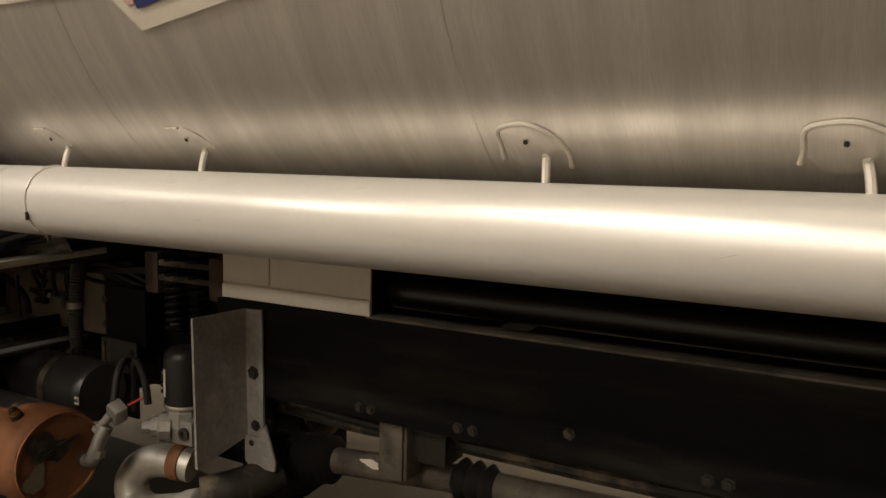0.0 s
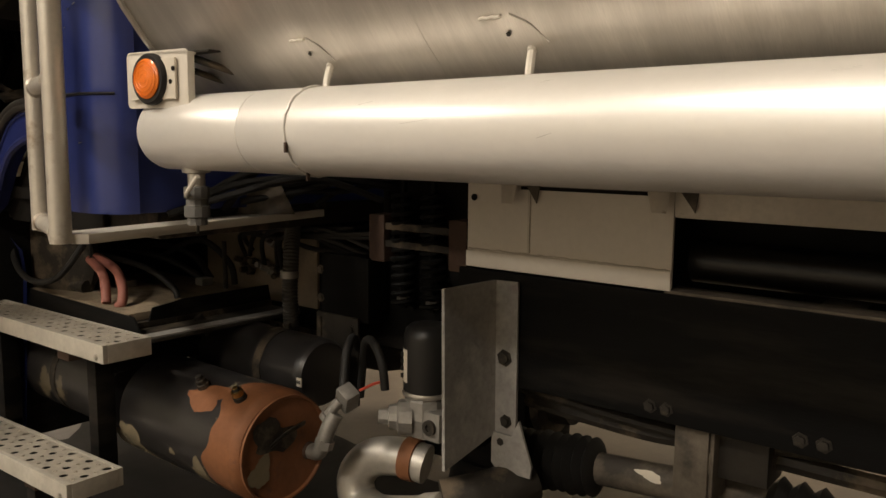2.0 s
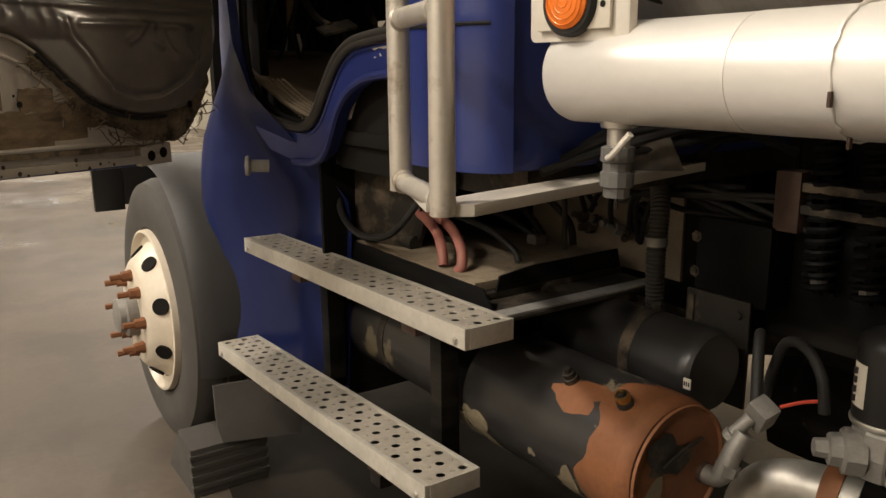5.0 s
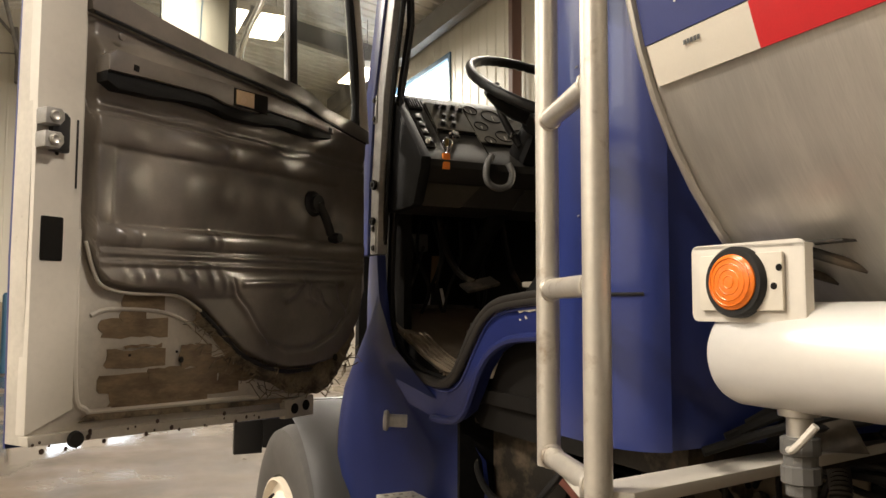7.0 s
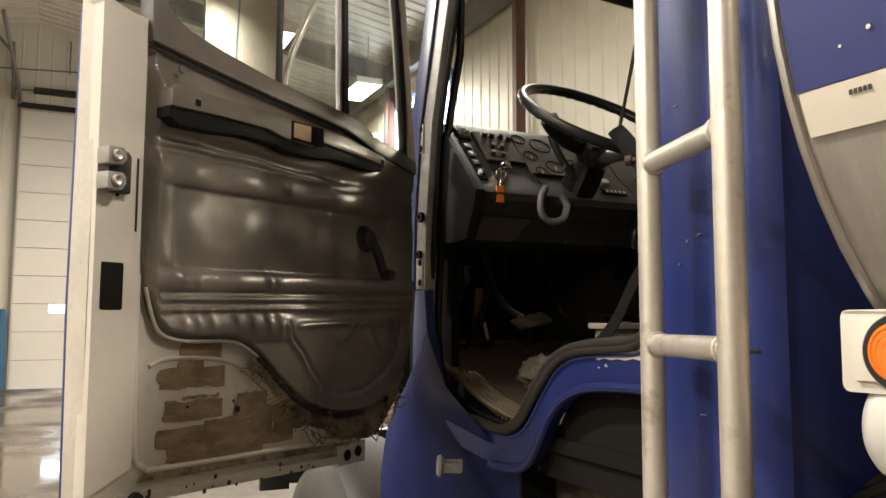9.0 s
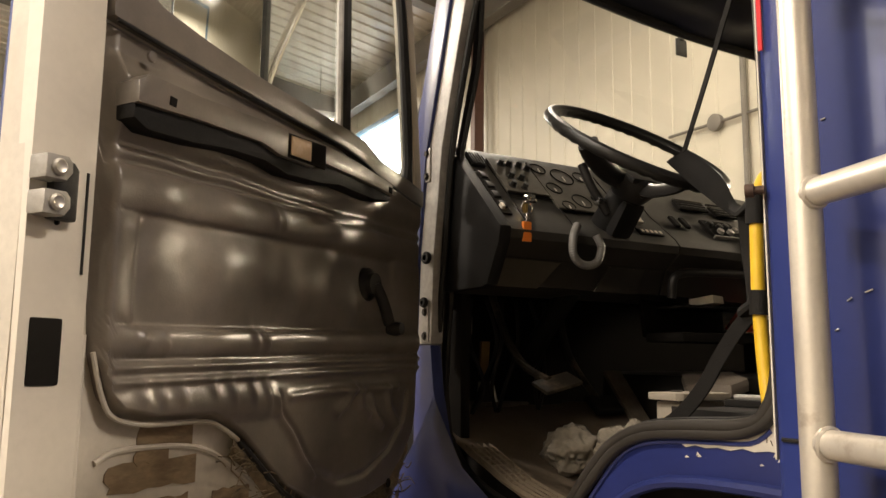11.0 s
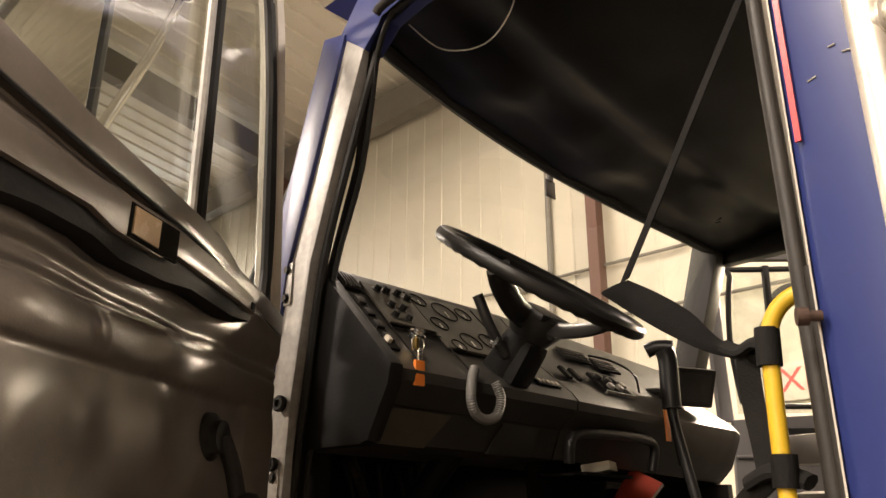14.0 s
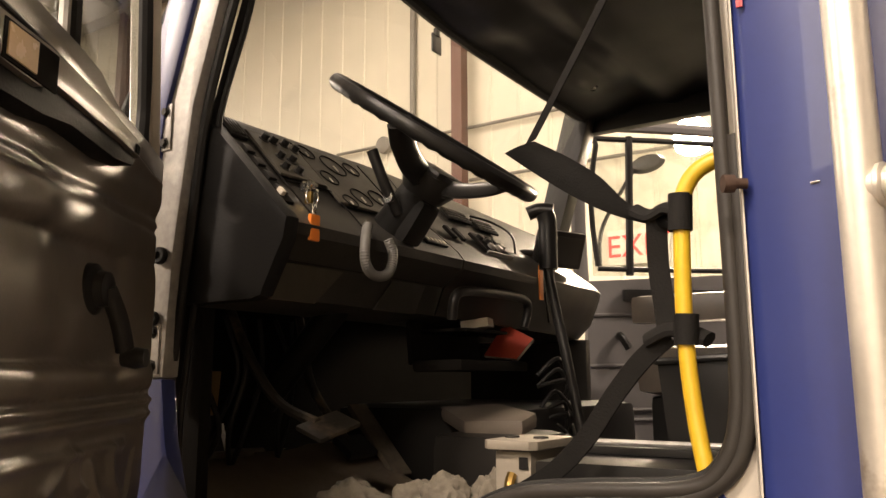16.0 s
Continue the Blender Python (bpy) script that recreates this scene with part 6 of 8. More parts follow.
for k in range(3):
    c0 = q + Vector((0.010 + 0.004 * k, -0.004 * k, -0.018 - 0.010 * k))
    part("link", tube([c0 + Vector((0, 0.005 * math.cos(a), 0.008 * math.sin(a))) for a in [2 * math.pi * j / 10 for j in range(11)]], 0.0013, 5, 1, closed=True), "chrome", kt)
part("key", box((q.x - 0.012, q.y - 0.003, q.z - 0.01), (q.x + 0.004, q.y + 0.003, q.z + 0.012), 0.002), "brass", kt)
part("tag", box((-2.617, 0.834, 1.808), (-2.609, 0.858, 1.856), 0.003), "orange_tag", kt, "orange tag")

# steering wheel and column
sw = thing("steering_wheel", "black steering wheel with finger grips on a bare column", "steering wheel", at=(-2.55, 1.18, 2.0))
SC, SN = Vector((-2.555, 1.143, 2.065)), Vector((0.71, 0.08, 1.0)).normalized()
SB = Vector((-0.08, 1, 0)).normalized()
SA = SB.cross(SN).normalized()
SR = 0.232
bm = bmesh.new()
path = [SC + SR * (math.cos(a) * SA + math.sin(a) * SB) for a in [2 * math.pi * k / 96 for k in range(97)]]
tube(path, 0.0165, 12, 1, bm, closed=True)
for v in bm.verts:
    d = v.co - SC
    a = math.atan2(d.dot(SB), d.dot(SA))
    inner = (SC + SR * (math.cos(a) * SA + math.sin(a) * SB)) - v.co
    if d.dot(SN) < 0.004:
        v.co += inner.normalized() * 0.0035 * (0.5 + 0.5 * math.sin(a * 40))
part("rim", bm, "trim", sw, "ridged black rim")
HUB = SC - SN * 0.088 + SA * 0.045
roots = []
for a0, wide in ((286, 0.026), (350, 0.022)):
    a = radians(a0)
    e_ = SC + (SR - 0.004) * (math.cos(a) * SA + math.sin(a) * SB)
    bend = e_.lerp(HUB, 0.5) - SN * 0.016
    part("spoke", tube([e_, e_.lerp(bend, 0.35) - SN * 0.006, bend, bend.lerp(HUB, 0.55), HUB], wide, 12, flat=0.55, n=5), "trim", sw, "flat moulded spoke")
    roots.append(bend)
part("web", slab([HUB - SN * 0.012, roots[0].lerp(HUB, 0.25) - SN * 0.004, roots[0].lerp(roots[1], 0.5).lerp(HUB, 0.45), roots[1].lerp(HUB, 0.25) - SN * 0.004], -SN * 0.022, 0.006), "trim", sw, "moulded web between the spokes")
part("hub", lathe([(-0.03, 0.045), (0.0, 0.062), (0.025, 0.066), (0.034, 0.058), (0.036, 0)], HUB, SN, 28), "trim", sw)
part("horn_pad", box((-0.05, -0.06, 0.022), (0.05, 0.06, 0.038), 0.016, turn=Matrix.Translation(HUB) @ Matrix((SA, SB, SN)).transposed().to_4x4()), "trim", sw)
part("column", lathe([(0.02, 0.045), (0.16, 0.05), (0.18, 0.038), (0.42, 0.03), (0.62, 0.03)], HUB, -SN - Vector((0.18, 0, 0)), 20), "capdark", sw, "black column shroud")
part("shroud", box((-0.042, -0.036, -0.13), (0.042, 0.036, -0.03), 0.018, turn=Matrix.Translation(HUB) @ Matrix((SA, SB, SN)).transposed().to_4x4()), "capdark", sw)
part("stalk", tube([HUB - SN * 0.08 - SB * 0.04, HUB - SN * 0.04 - SB * 0.08 - SA * 0.04, HUB + SN * 0.005 - SB * 0.105 - SA * 0.09], 0.012, 10), "trim", sw, "turn signal stalk")
part("stalk_collar", lathe([(0, 0.012), (0.02, 0.012), (0.02, 0)], HUB - SN * 0.06 - SB * 0.055 - SA * 0.02, -SB, 12), "chrome", sw)
part("cord_loop", tube([(-2.615, 1.0, 1.862), (-2.60, 0.975, 1.83), (-2.598, 0.972, 1.79), (-2.60, 0.99, 1.768), (-2.60, 1.02, 1.762), (-2.60, 1.05, 1.775), (-2.60, 1.062, 1.81), (-2.605, 1.05, 1.84)], 0.0095, 10, 14, ribs=0.12), "pvc", sw, "grey coiled cord")

# gear lever, tray clutter, screen
gs = thing("gear_lever", "black gear lever with a tall grip", "gear lever", at=(-2.46, 1.62, 1.4))
part("stem", tube([(-2.40, 1.60, 1.22), (-2.455, 1.62, 1.45), (-2.49, 1.62, 1.63), (-2.525, 1.62, 1.80), (-2.53, 1.62, 1.86)], 0.013, 10), "trim", gs)
part("grip", tube([(-2.53, 1.62, 1.84), (-2.53, 1.62, 1.90), (-2.53, 1.62, 1.96), (-2.535, 1.615, 1.985)], 0.024, 14), "trim", gs)
part("grip_cap", tube([(-2.575, 1.60, 1.985), (-2.55, 1.61, 1.994), (-2.515, 1.625, 1.990)], 0.018, 12), "trim", gs)
part("boot", lathe([(0, 0.10), (0.03, 0.085), (0.05, 0.06), (0.09, 0.035), (0.11, 0.018)], (-2.41, 1.60, 1.21), (-0.2, 0, 1), 20), "rubber", gs)
scn = thing("dash_screen", "small black screen on a dash bracket", "screen", at=(-2.65, 2.0, 1.9))
part("case", box((-0.012, -0.085, -0.055), (0.012, 0.085, 0.055), 0.008, turn=pose(-2.645, 1.93, 1.945, 0, 20, -25)), "trim", scn)
part("display", box((0.0125, -0.07, -0.04), (0.014, 0.07, 0.04), 0.001, turn=pose(-2.645, 1.93, 1.945, 0, 20, -25)), "vinyl_dark", scn)
part("bracket", tube([(-2.66, 1.93, 1.93), (-2.72, 1.86, 1.93), (-2.76, 1.80, 1.915)], 0.012, 8), "trim", scn)
part("cable", tube([(-2.70, 1.76, 1.915), (-2.69, 1.72, 1.96), (-2.72, 1.66, 1.99), (-2.75, 1.60, 2.0)], 0.003, 6), "trim", scn)
part("cable", tube([(-2.66, 1.90, 1.90), (-2.64, 1.80, 1.87), (-2.62, 1.78, 1.80), (-2.62, 1.80, 1.72)], 0.003, 6), "trim", scn)
part("red_tag", box((-2.607, 1.715, 1.775), (-2.603, 1.737, 1.868), 0.001), "orange_tag", scn, "red warning tag")
bk = thing("red_book", "red-covered booklet leaning in the dash tray", "book", at=(-2.62, 1.68, 1.645))
leaf = [Vector(p) for p in ((-2.705, 1.70, 1.714), (-2.619, 1.70, 1.672), (-2.648, 1.66, 1.618), (-2.747, 1.66, 1.629))]
ln_ = (leaf[1] - leaf[0]).cross(leaf[3] - leaf[0]).normalized()
ln_ = ln_ if ln_.y < 0 else -ln_
part("cover", slab(leaf, -ln_ * 0.002, 0.0005), "red_paper", bk, "red cover")
part("pages", slab([p - ln_ * 0.0022 - Vector((0, 0, 0.001)) for p in leaf], -ln_ * 0.010, 0), "paper", bk)
part("cover", slab([p - ln_ * 0.0125 for p in leaf], -ln_ * 0.002, 0.0005), "red_paper", bk, "red cover")
part("packet_shelf", box((-2.772, 1.40, 1.678), (-2.64, 1.60, 1.686), 0.003), "bulkhead", dash)
solo("paper_pack", box((-0.035, -0.03, -0.011), (0.035, 0.045, 0.011), 0.003, turn=pose(-2.672, 1.50, 1.700, 0, -8, 20)), "paper", "small cream paper packet in the dash tray", "packet")

# pedals and foot well
pd = thing("clutch_pedal", "black pedal with a ribbed rubber pad", "pedal", "pedals", (-2.72, 1.01, 1.45))
part("pad", box((-0.035, -0.05, -0.010), (0.035, 0.05, 0.010), 0.006, turn=pose(-2.715, 1.01, 1.476, 15, 20, 0) @ Matrix.Diagonal((1.0, 1.1, 0.5, 1.0))), "grime", pd, "dusty ribbed pad")
part("arm", tube([(-2.735, 1.00, 1.482), (-2.83, 0.99, 1.52), (-2.90, 0.98, 1.60), (-3.0, 1.0, 1.72)], 0.011, 8), "grime", pd)
pd = thing("brake_pedal", "black pedal with a ribbed rubber pad", "pedal", "pedals", (-2.92, 1.38, 1.4))
part("pad", box((-0.035, -0.05, -0.010), (0.035, 0.05, 0.010), 0.006, turn=pose(-2.93, 1.35, 1.405, 0, 35, 0)), "rubber", pd)
part("arm", tube([(-2.95, 1.34, 1.42), (-3.03, 1.30, 1.55), (-3.06, 1.28, 1.72)], 0.011, 8), "grime", pd)
pd = thing("accelerator_pedal", "long worn accelerator pedal", "pedal", "pedals", (-2.88, 1.48, 1.24))
part("pad", box((-0.12, -0.03, -0.008), (0.12, 0.03, 0.008), 0.005, turn=pose(-2.937, 1.45, 1.415, 0, 44, -8)), "dusty", pd)
br = thing("brush", "snow brush with a pale wooden handle standing in the foot well", "brush", at=(-3.03, 0.99, 1.41))
part("handle", slab([(-3.061, 0.998, 1.585), (-3.061, 1.028, 1.585), (-3.066, 1.024, 1.49), (-3.066, 0.996, 1.49)], (0.012, 0, 0), 0.003), "oak", br, "pale wooden handle")
part("neck", slab([(-3.062, 0.994, 1.49), (-3.062, 1.026, 1.49), (-3.04, 1.030, 1.412), (-3.04, 0.985, 1.412)], (0.010, 0, 0), 0.002), "trim", br, "black plastic neck")
part("strut", tube([(-3.050, 0.992, 1.47), (-3.034, 0.976, 1.408)], 0.0045, 8, 1), "alu", br)
part("strut", tube([(-3.050, 1.030, 1.47), (-3.034, 1.036, 1.408)], 0.008, 8, 1), "alu", br)
part("head", box((-3.05, 0.915, 1.400), (-3.015, 1.10, 1.414), 0.005), "dusty", br)
wr = thing("wiring_bundle", "loose dark wires in the foot well", "wires", at=(-2.95, 0.9, 1.4))
rng = random.Random(12)
for k in range(7):
    y = 0.87 + 0.05 * k
    part("wire", tube([(-2.98, y, 1.70), (-2.95 + rng.uniform(-0.03, 0.03), y + rng.uniform(-0.04, 0.04), 1.58), (-2.97 + rng.uniform(-0.03, 0.03), y + rng.uniform(-0.06, 0.06), 1.46), (-3.02, y + rng.uniform(-0.05, 0.05), 1.36)], 0.006, 6), "rubber", wr)
part("connector", box((-3.155, 0.935, 1.605), (-3.125, 1.015, 1.668), 0.008), "castalu", wr, "pale connector block")
part("lead", tube([(-3.11, 0.99, 1.62), (-3.06, 0.94, 1.53), (-3.04, 0.90, 1.45), (-3.05, 0.87, 1.40)], 0.006, 8), "dusty", wr, "dusty grey lead")
dg = thing("engine_cover", "black engine cover with a padded grey lid", "engine cover", at=(-2.7, 1.8, 1.21))
part("hump", box((-3.15, 1.52, 1.205), (-2.56, 2.30, 1.50), 0.05), "trim", dg)
part("lid", slab([(-2.82, 1.55, 1.500), (-2.64, 1.56, 1.508), (-2.47, 1.42, 1.494), (-2.475, 1.36, 1.478), (-2.62, 1.355, 1.474)], (0, 0, -0.035), 0.014), "vinyl", dg, "padded grey-brown lid")
part("cheek", box((-2.69, 1.32, 1.212), (-2.46, 1.58, 1.448), 0.04), "vinyl_dark", dg)
hs = thing("cable_cluster", "tangle of black cables beside the engine cover", "wires", at=(-2.6, 1.9, 1.4))
for k in range(9):
    z = 1.36 + 0.028 * k
    d = 0.02 * math.sin(2.3 * k)
    part("cable", tube([(-2.59, 1.66, z + d), (-2.545 + d, 1.71, z + 0.035), (-2.555 - d, 1.77, z - 0.02), (-2.58, 1.82, z + 0.03 - d), (-2.60, 1.85, z)], 0.0055, 8), "trim", hs)

# yellow grab bar with belt wraps
yb = thing("grab_rail", "yellow painted grab rail wrapped with black tape", "grab rail", at=(-1.95, 0.82, 1.47))
part("bar", tube([(-1.88, 0.83, 1.842), (-1.912, 0.828, 1.838), (-1.938, 0.826, 1.822), (-1.953, 0.825, 1.79), (-1.956, 0.826, 1.74), (-1.958, 0.826, 1.62), (-1.950, 0.822, 1.52), (-1.938, 0.815, 1.452)], 0.0108, 16), "yellow", yb)
for a, b in ((1.752, 1.800), (1.606, 1.645)):
    part("tape_wrap", tube([(-1.957, 0.8255, a), (-1.956, 0.8255, (a + b) / 2), (-1.955, 0.8255, b)], 0.0155, 14, 2), "belt", yb, "black tape wrap")
sb = thing("seat_belt", "black seat belt strap wound on the yellow grab rail", "seat belt", at=(-2.0, 0.9, 1.5))
part("strap", strip([(-1.93, 0.84, 2.30), (-2.037, 0.888, 2.188), (-2.143, 0.937, 2.075), (-2.25, 0.985, 1.963)], (0.021, -0.006, 0.004), (0.001, 0.002, 0)), "belt", sb)
bm = bmesh.new()
upper = smooth_path([(-2.243, 0.985, 1.963), (-2.176, 0.96, 1.921), (-2.107, 0.93, 1.870), (-2.04, 0.885, 1.806), (-1.965, 0.842, 1.774)], 5)
under = smooth_path([(-2.301, 0.985, 1.951), (-2.227, 0.96, 1.896), (-2.145, 0.93, 1.840), (-2.061, 0.885, 1.793), (-1.968, 0.842, 1.757)], 5)
rows_ = [[bm.verts.new(a.lerp(b, s) + Vector((0, -0.006 * math.sin(math.pi * s), 0))) for s in (0, 0.25, 0.5, 0.75, 1)] for a, b in zip(upper, under)]
for a, b in zip(rows_, rows_[1:]):
    for k in range(4):
        bm.faces.new((a[k], a[k + 1], b[k + 1], b[k]))
bmesh.ops.solidify(bm, geom=list(bm.faces), thickness=0.0022)
part("strap", bm, "belt", sb, "slack flat belt strap")
part("knot", tube([(-2.03, 0.862, 1.795), (-2.005, 0.85, 1.782), (-1.98, 0.842, 1.788), (-1.955, 0.835, 1.776)], 0.011, 8, flat=0.7), "belt", sb)
part("strap", strip([(-1.995, 0.850, 1.785), (-2.0, 0.862, 1.72), (-1.995, 0.864, 1.66), (-1.99, 0.86, 1.62)], (0.026, 0.010, 0), (0, 0.002, 0)), "belt", sb)
part("knot", tube([(-2.02, 0.86, 1.615), (-1.985, 0.85, 1.628), (-1.955, 0.842, 1.622), (-1.93, 0.83, 1.612)], 0.012, 8, flat=0.7), "belt", sb)
part("strap", strip([(-1.99, 0.86, 1.620), (-2.030, 0.862, 1.588), (-2.071, 0.862, 1.540), (-2.11, 0.86, 1.486), (-2.158, 0.855, 1.438), (-2.221, 0.85, 1.400)], (0.019, 0.004, -0.017), (0.001, 0.003, 0)), "belt", sb)

# tool box, bin, rags, seat edge
tb = thing("tool_box", "dull aluminium tool box with latches beside the driver's seat", "tool box", at=(-2.2, 1.1, 1.21))
part("body", box((-2.300, 0.935, 1.223), (-2.236, 1.062, 1.455), 0.008), "case", tb)
part("lid", slab([(-2.318, 0.935, 1.457), (-2.305, 0.920, 1.457), (-2.232, 0.920, 1.457), (-2.222, 0.932, 1.457), (-2.222, 1.060, 1.457), (-2.232, 1.072, 1.457), (-2.306, 1.072, 1.457), (-2.318, 1.060, 1.457)], (0, 0, 0.014), 0.003), "case", tb, "dull lid with cut corners")
for x in (-2.298, -2.246):
    part("latch_cap", lathe([(0, 0.013), (0.003, 0.012), (0.003, 0.006), (0.001, 0.005), (0.001, 0)], (x, 0.99, 1.4712), (0, 0, 1), 12), "grime", tb)
part("clasp", tube([(-2.268, 0.932, 1.42), (-2.268, 0.922, 1.405), (-2.265, 0.922, 1.388)], 0.008, 8), "brass", tb, "small brass clasp")
part("label_plate", box((-2.256, 0.9325, 1.428), (-2.241, 0.9345, 1.446), 0), "trim", tb)
tr = thing("storage_tray", "long black tray with a bright metal rim", "tray", at=(-2.05, 1.0, 1.21))
part("shell", box((-2.215, 0.905, 1.202), (-1.91, 1.065, 1.446), 0.008), "trim", tr)
part("rim", box((-2.215, 1.035, 1.447), (-1.905, 1.072, 1.460), 0.003), "trim", tr)
part("rail", tube([(-2.215, 1.066, 1.464), (-1.905, 1.066, 1.464)], 0.005, 8, 1), "galv", tr)
bn = thing("plastic_bin", "black tapered plastic bin behind the tool box", "bin", at=(-2.08, 1.25, 1.21))
bm = slab([(-2.13, 1.22, 1.595), (-1.93, 1.22, 1.605), (-1.955, 1.22, 1.21), (-2.09, 1.22, 1.21)], (0, 0.16, 0), 0.01)
part("shell", bm, "trim", bn)
part("lip", tube([(-2.13, 1.215, 1.595), (-1.93, 1.215, 1.605), (-1.93, 1.385, 1.605), (-2.13, 1.385, 1.595), (-2.13, 1.215, 1.595)], 0.006, 8, 1), "trim", bn)
solo("paper_sheet", box((-0.022, -0.002, -0.04), (0.022, 0.002, 0.04), 0, turn=pose(-1.925, 1.0, 1.51, 0, 0, 20)), "paper", "cream printed sheet stuck beside the seat", "paper")


def rag(name, cx, cy, cz, rx, ry, rz, seed, label):
    bm = bmesh.new()
    bmesh.ops.create_icosphere(bm, subdivisions=5, radius=1)
    for v in bm.verts:
        p = v.co.copy()
        f = 1 + 0.30 * noise.noise(p * 1.5 + Vector((seed, 0, 0))) + 0.30 * (0.30 - abs(noise.noise(p * 2.1 + Vector((0, seed, 0))))) + 0.18 * (0.20 - abs(noise.noise(Vector((p.x * 2.5, p.y * 5, p.z * 4)) + Vector((0, 0, seed))))) + 0.10 * (0.2 - abs(noise.noise(p * 7 + Vector((seed, 0, 0)))))
        v.co = Vector((cx + rx * p.x * f, cy + ry * p.y * f, max(cz + rz * p.z * f, mat_z(cx + rx * p.x * f) - 0.004)))
    return tagged(part(name, bm, "cloth", None, label, angle=180), label, "rag", "rags")


rag("rag", -2.645, 1.0, 1.320, 0.075, 0.055, 0.055, 19.0, "crumpled cream rag on the dirty floor mat")
rag("rag", -2.525, 1.03, 1.335, 0.048, 0.045, 0.045, 3.0, "crumpled cream rag on the cab floor")
rag("rag", -2.455, 1.03, 1.345, 0.045, 0.040, 0.050, 7.5, "crumpled cream rag on the cab floor")
rag("rag", -2.375, 1.06, 1.340, 0.042, 0.040, 0.062, 11.0, "crumpled cream rag against the tool box")

# far side: opened passenger door
PD0, PDD = Vector((-2.93, 2.93, 0)), Vector((0.82, 0.57, 0)).normalized()
PDN = Vector((PDD.y, -PDD.x, 0))


def qp(u, z, off=0.0):
    return PD0 + PDD * u + PDN * off + Vector((0, 0, z))


pdr = part("door", slab([qp(u, z) for u, z in ((-0.08, 1.25), (1.0, 1.25), (1.0, 2.02), (-0.05, 1.975))], -PDN * 0.06, 0.012), "door_grey", cab, "open passenger door with grey quilted trim")
for z in (1.40, 1.44, 1.62, 1.83):
    part("pleat", tube([qp(-0.05, z, 0.002), qp(0.4, z + 0.004, 0.004), qp(0.95, z, 0.002)], 0.008, 8, 4), "door_grey", pdr)
part("pull", slab([qp(u, z, 0.05) for u, z in ((0.09, 1.935), (0.70, 1.93), (0.70, 1.885), (0.09, 1.885))], -PDN * 0.045, 0.012), "trim", pdr)
part("crank", tube([qp(0.07, 1.74, 0.01), qp(0.07, 1.74, 0.05), qp(0.10, 1.69, 0.055)], 0.016, 8), "trim", pdr)
FRP = [(-0.07, 1.97), (-0.075, 2.30), (-0.06, 2.62), (0.0, 2.665), (0.80, 2.60), (0.92, 2.4), (0.96, 2.02)]
part("window_frame", tube([qp(u, z, -0.03) for u, z in FRP], 0.034, 8, 4, flat=0.7), "door_grey", pdr, "grey window frame")
part("window_seal", tube([qp(u, z, -0.02) for u, z in ((0.0, 2.04), (-0.02, 2.3), (0.01, 2.57), (0.06, 2.60), (0.75, 2.55), (0.86, 2.4), (0.88, 2.05), (0.0, 2.03))], 0.012, 8, 3), "rubber", pdr)
part("divider", tube([qp(0.135, 2.0, -0.02), qp(0.155, 2.61, -0.02)], 0.017, 8, 1), "rubber", pdr)
g3 = part("window_glass", slab([qp(u, z, -0.03) for u, z in ((-0.02, 2.0), (-0.02, 2.58), (0.04, 2.61), (0.76, 2.56), (0.88, 2.4), (0.9, 2.0))], -PDN * 0.004), "glass_door", pdr, "dusty glass")
g3.visible_shadow = False
# passenger mirror and arm outside it
pm = thing("passenger_mirror", "black oval mirror on a thin arm outside the passenger door", "mirror", at=(-2.6, 3.4, 2.5))
bm = lathe([(0, 0), (0.0, 0.06), (0.015, 0.075), (0.04, 0.058), (0.05, 0)], (0, 0, 0), (0, -1, 0), 24)
bm.transform(Matrix.Translation((-2.85, 3.37, 2.565)) @ pose(0, 0, 0, -10, -12, 15) @ Matrix.Diagonal((1.15, 1, 0.62, 1)))
part("head", bm, "trim", pm)
part("arm", tube([qp(0.02, 2.05, -0.07), (-2.98, 3.12, 2.25), (-2.90, 3.34, 2.55)], 0.010, 8), "trim", pm)
ps = thing("bench_chair", "worn grey-brown vinyl truck seat on a black base", "seat", at=(-2.2, 2.35, 1.21))
part("base", box((-2.45, 2.10, 1.212), (-1.75, 2.62, 1.52), 0.03), "trim", ps)
part("cushion", box((-2.48, 2.06, 1.52), (-1.72, 2.66, 1.66), 0.05), "vinyl", ps)
part("backrest", box((-1.86, 2.06, 1.64), (-1.70, 2.66, 2.30), 0.05), "vinyl", ps)
part("armrest", box((-2.46, 2.00, 1.72), (-1.95, 2.055, 1.80), 0.02), "vinyl", ps)

# headliner details
hl = thing("sun_sensor", "small dark tag hanging at the windscreen top", "tag", at=(-2.94, 1.75, 2.60))
part("tag", box((-2.955, 1.715, 2.565), (-2.950, 1.765, 2.625), 0.002), "trim", hl)
part("clip", box((-2.957, 1.73, 2.62), (-2.945, 1.75, 2.645), 0.002), "trim", hl)
part("fall_wire", tube([(-2.60, 0.79, 2.56), (-2.55, 0.84, 2.50), (-2.45, 0.86, 2.475), (-2.38, 0.86, 2.52), (-2.36, 0.86, 2.60)], 0.0018, 6), "alu", hl, "thin loose wire loop")

# driver's mirror on the opened door
MIRROR_TURN = 70
dm = thing("door_mirror", "tall rectangular mirror on a bracket outside the driver's door", "mirror", at=tuple(dp(0.15, 2.0, -0.35)))
mc = dp(-0.205, 2.28, -0.30)
mt = Matrix.Translation(mc) @ Matrix((Vector((DD.x, DD.y, 0)), Vector((0, 0, 1)), DN)).transposed().to_4x4() @ pose(0, 0, 0, 0, MIRROR_TURN, 0)
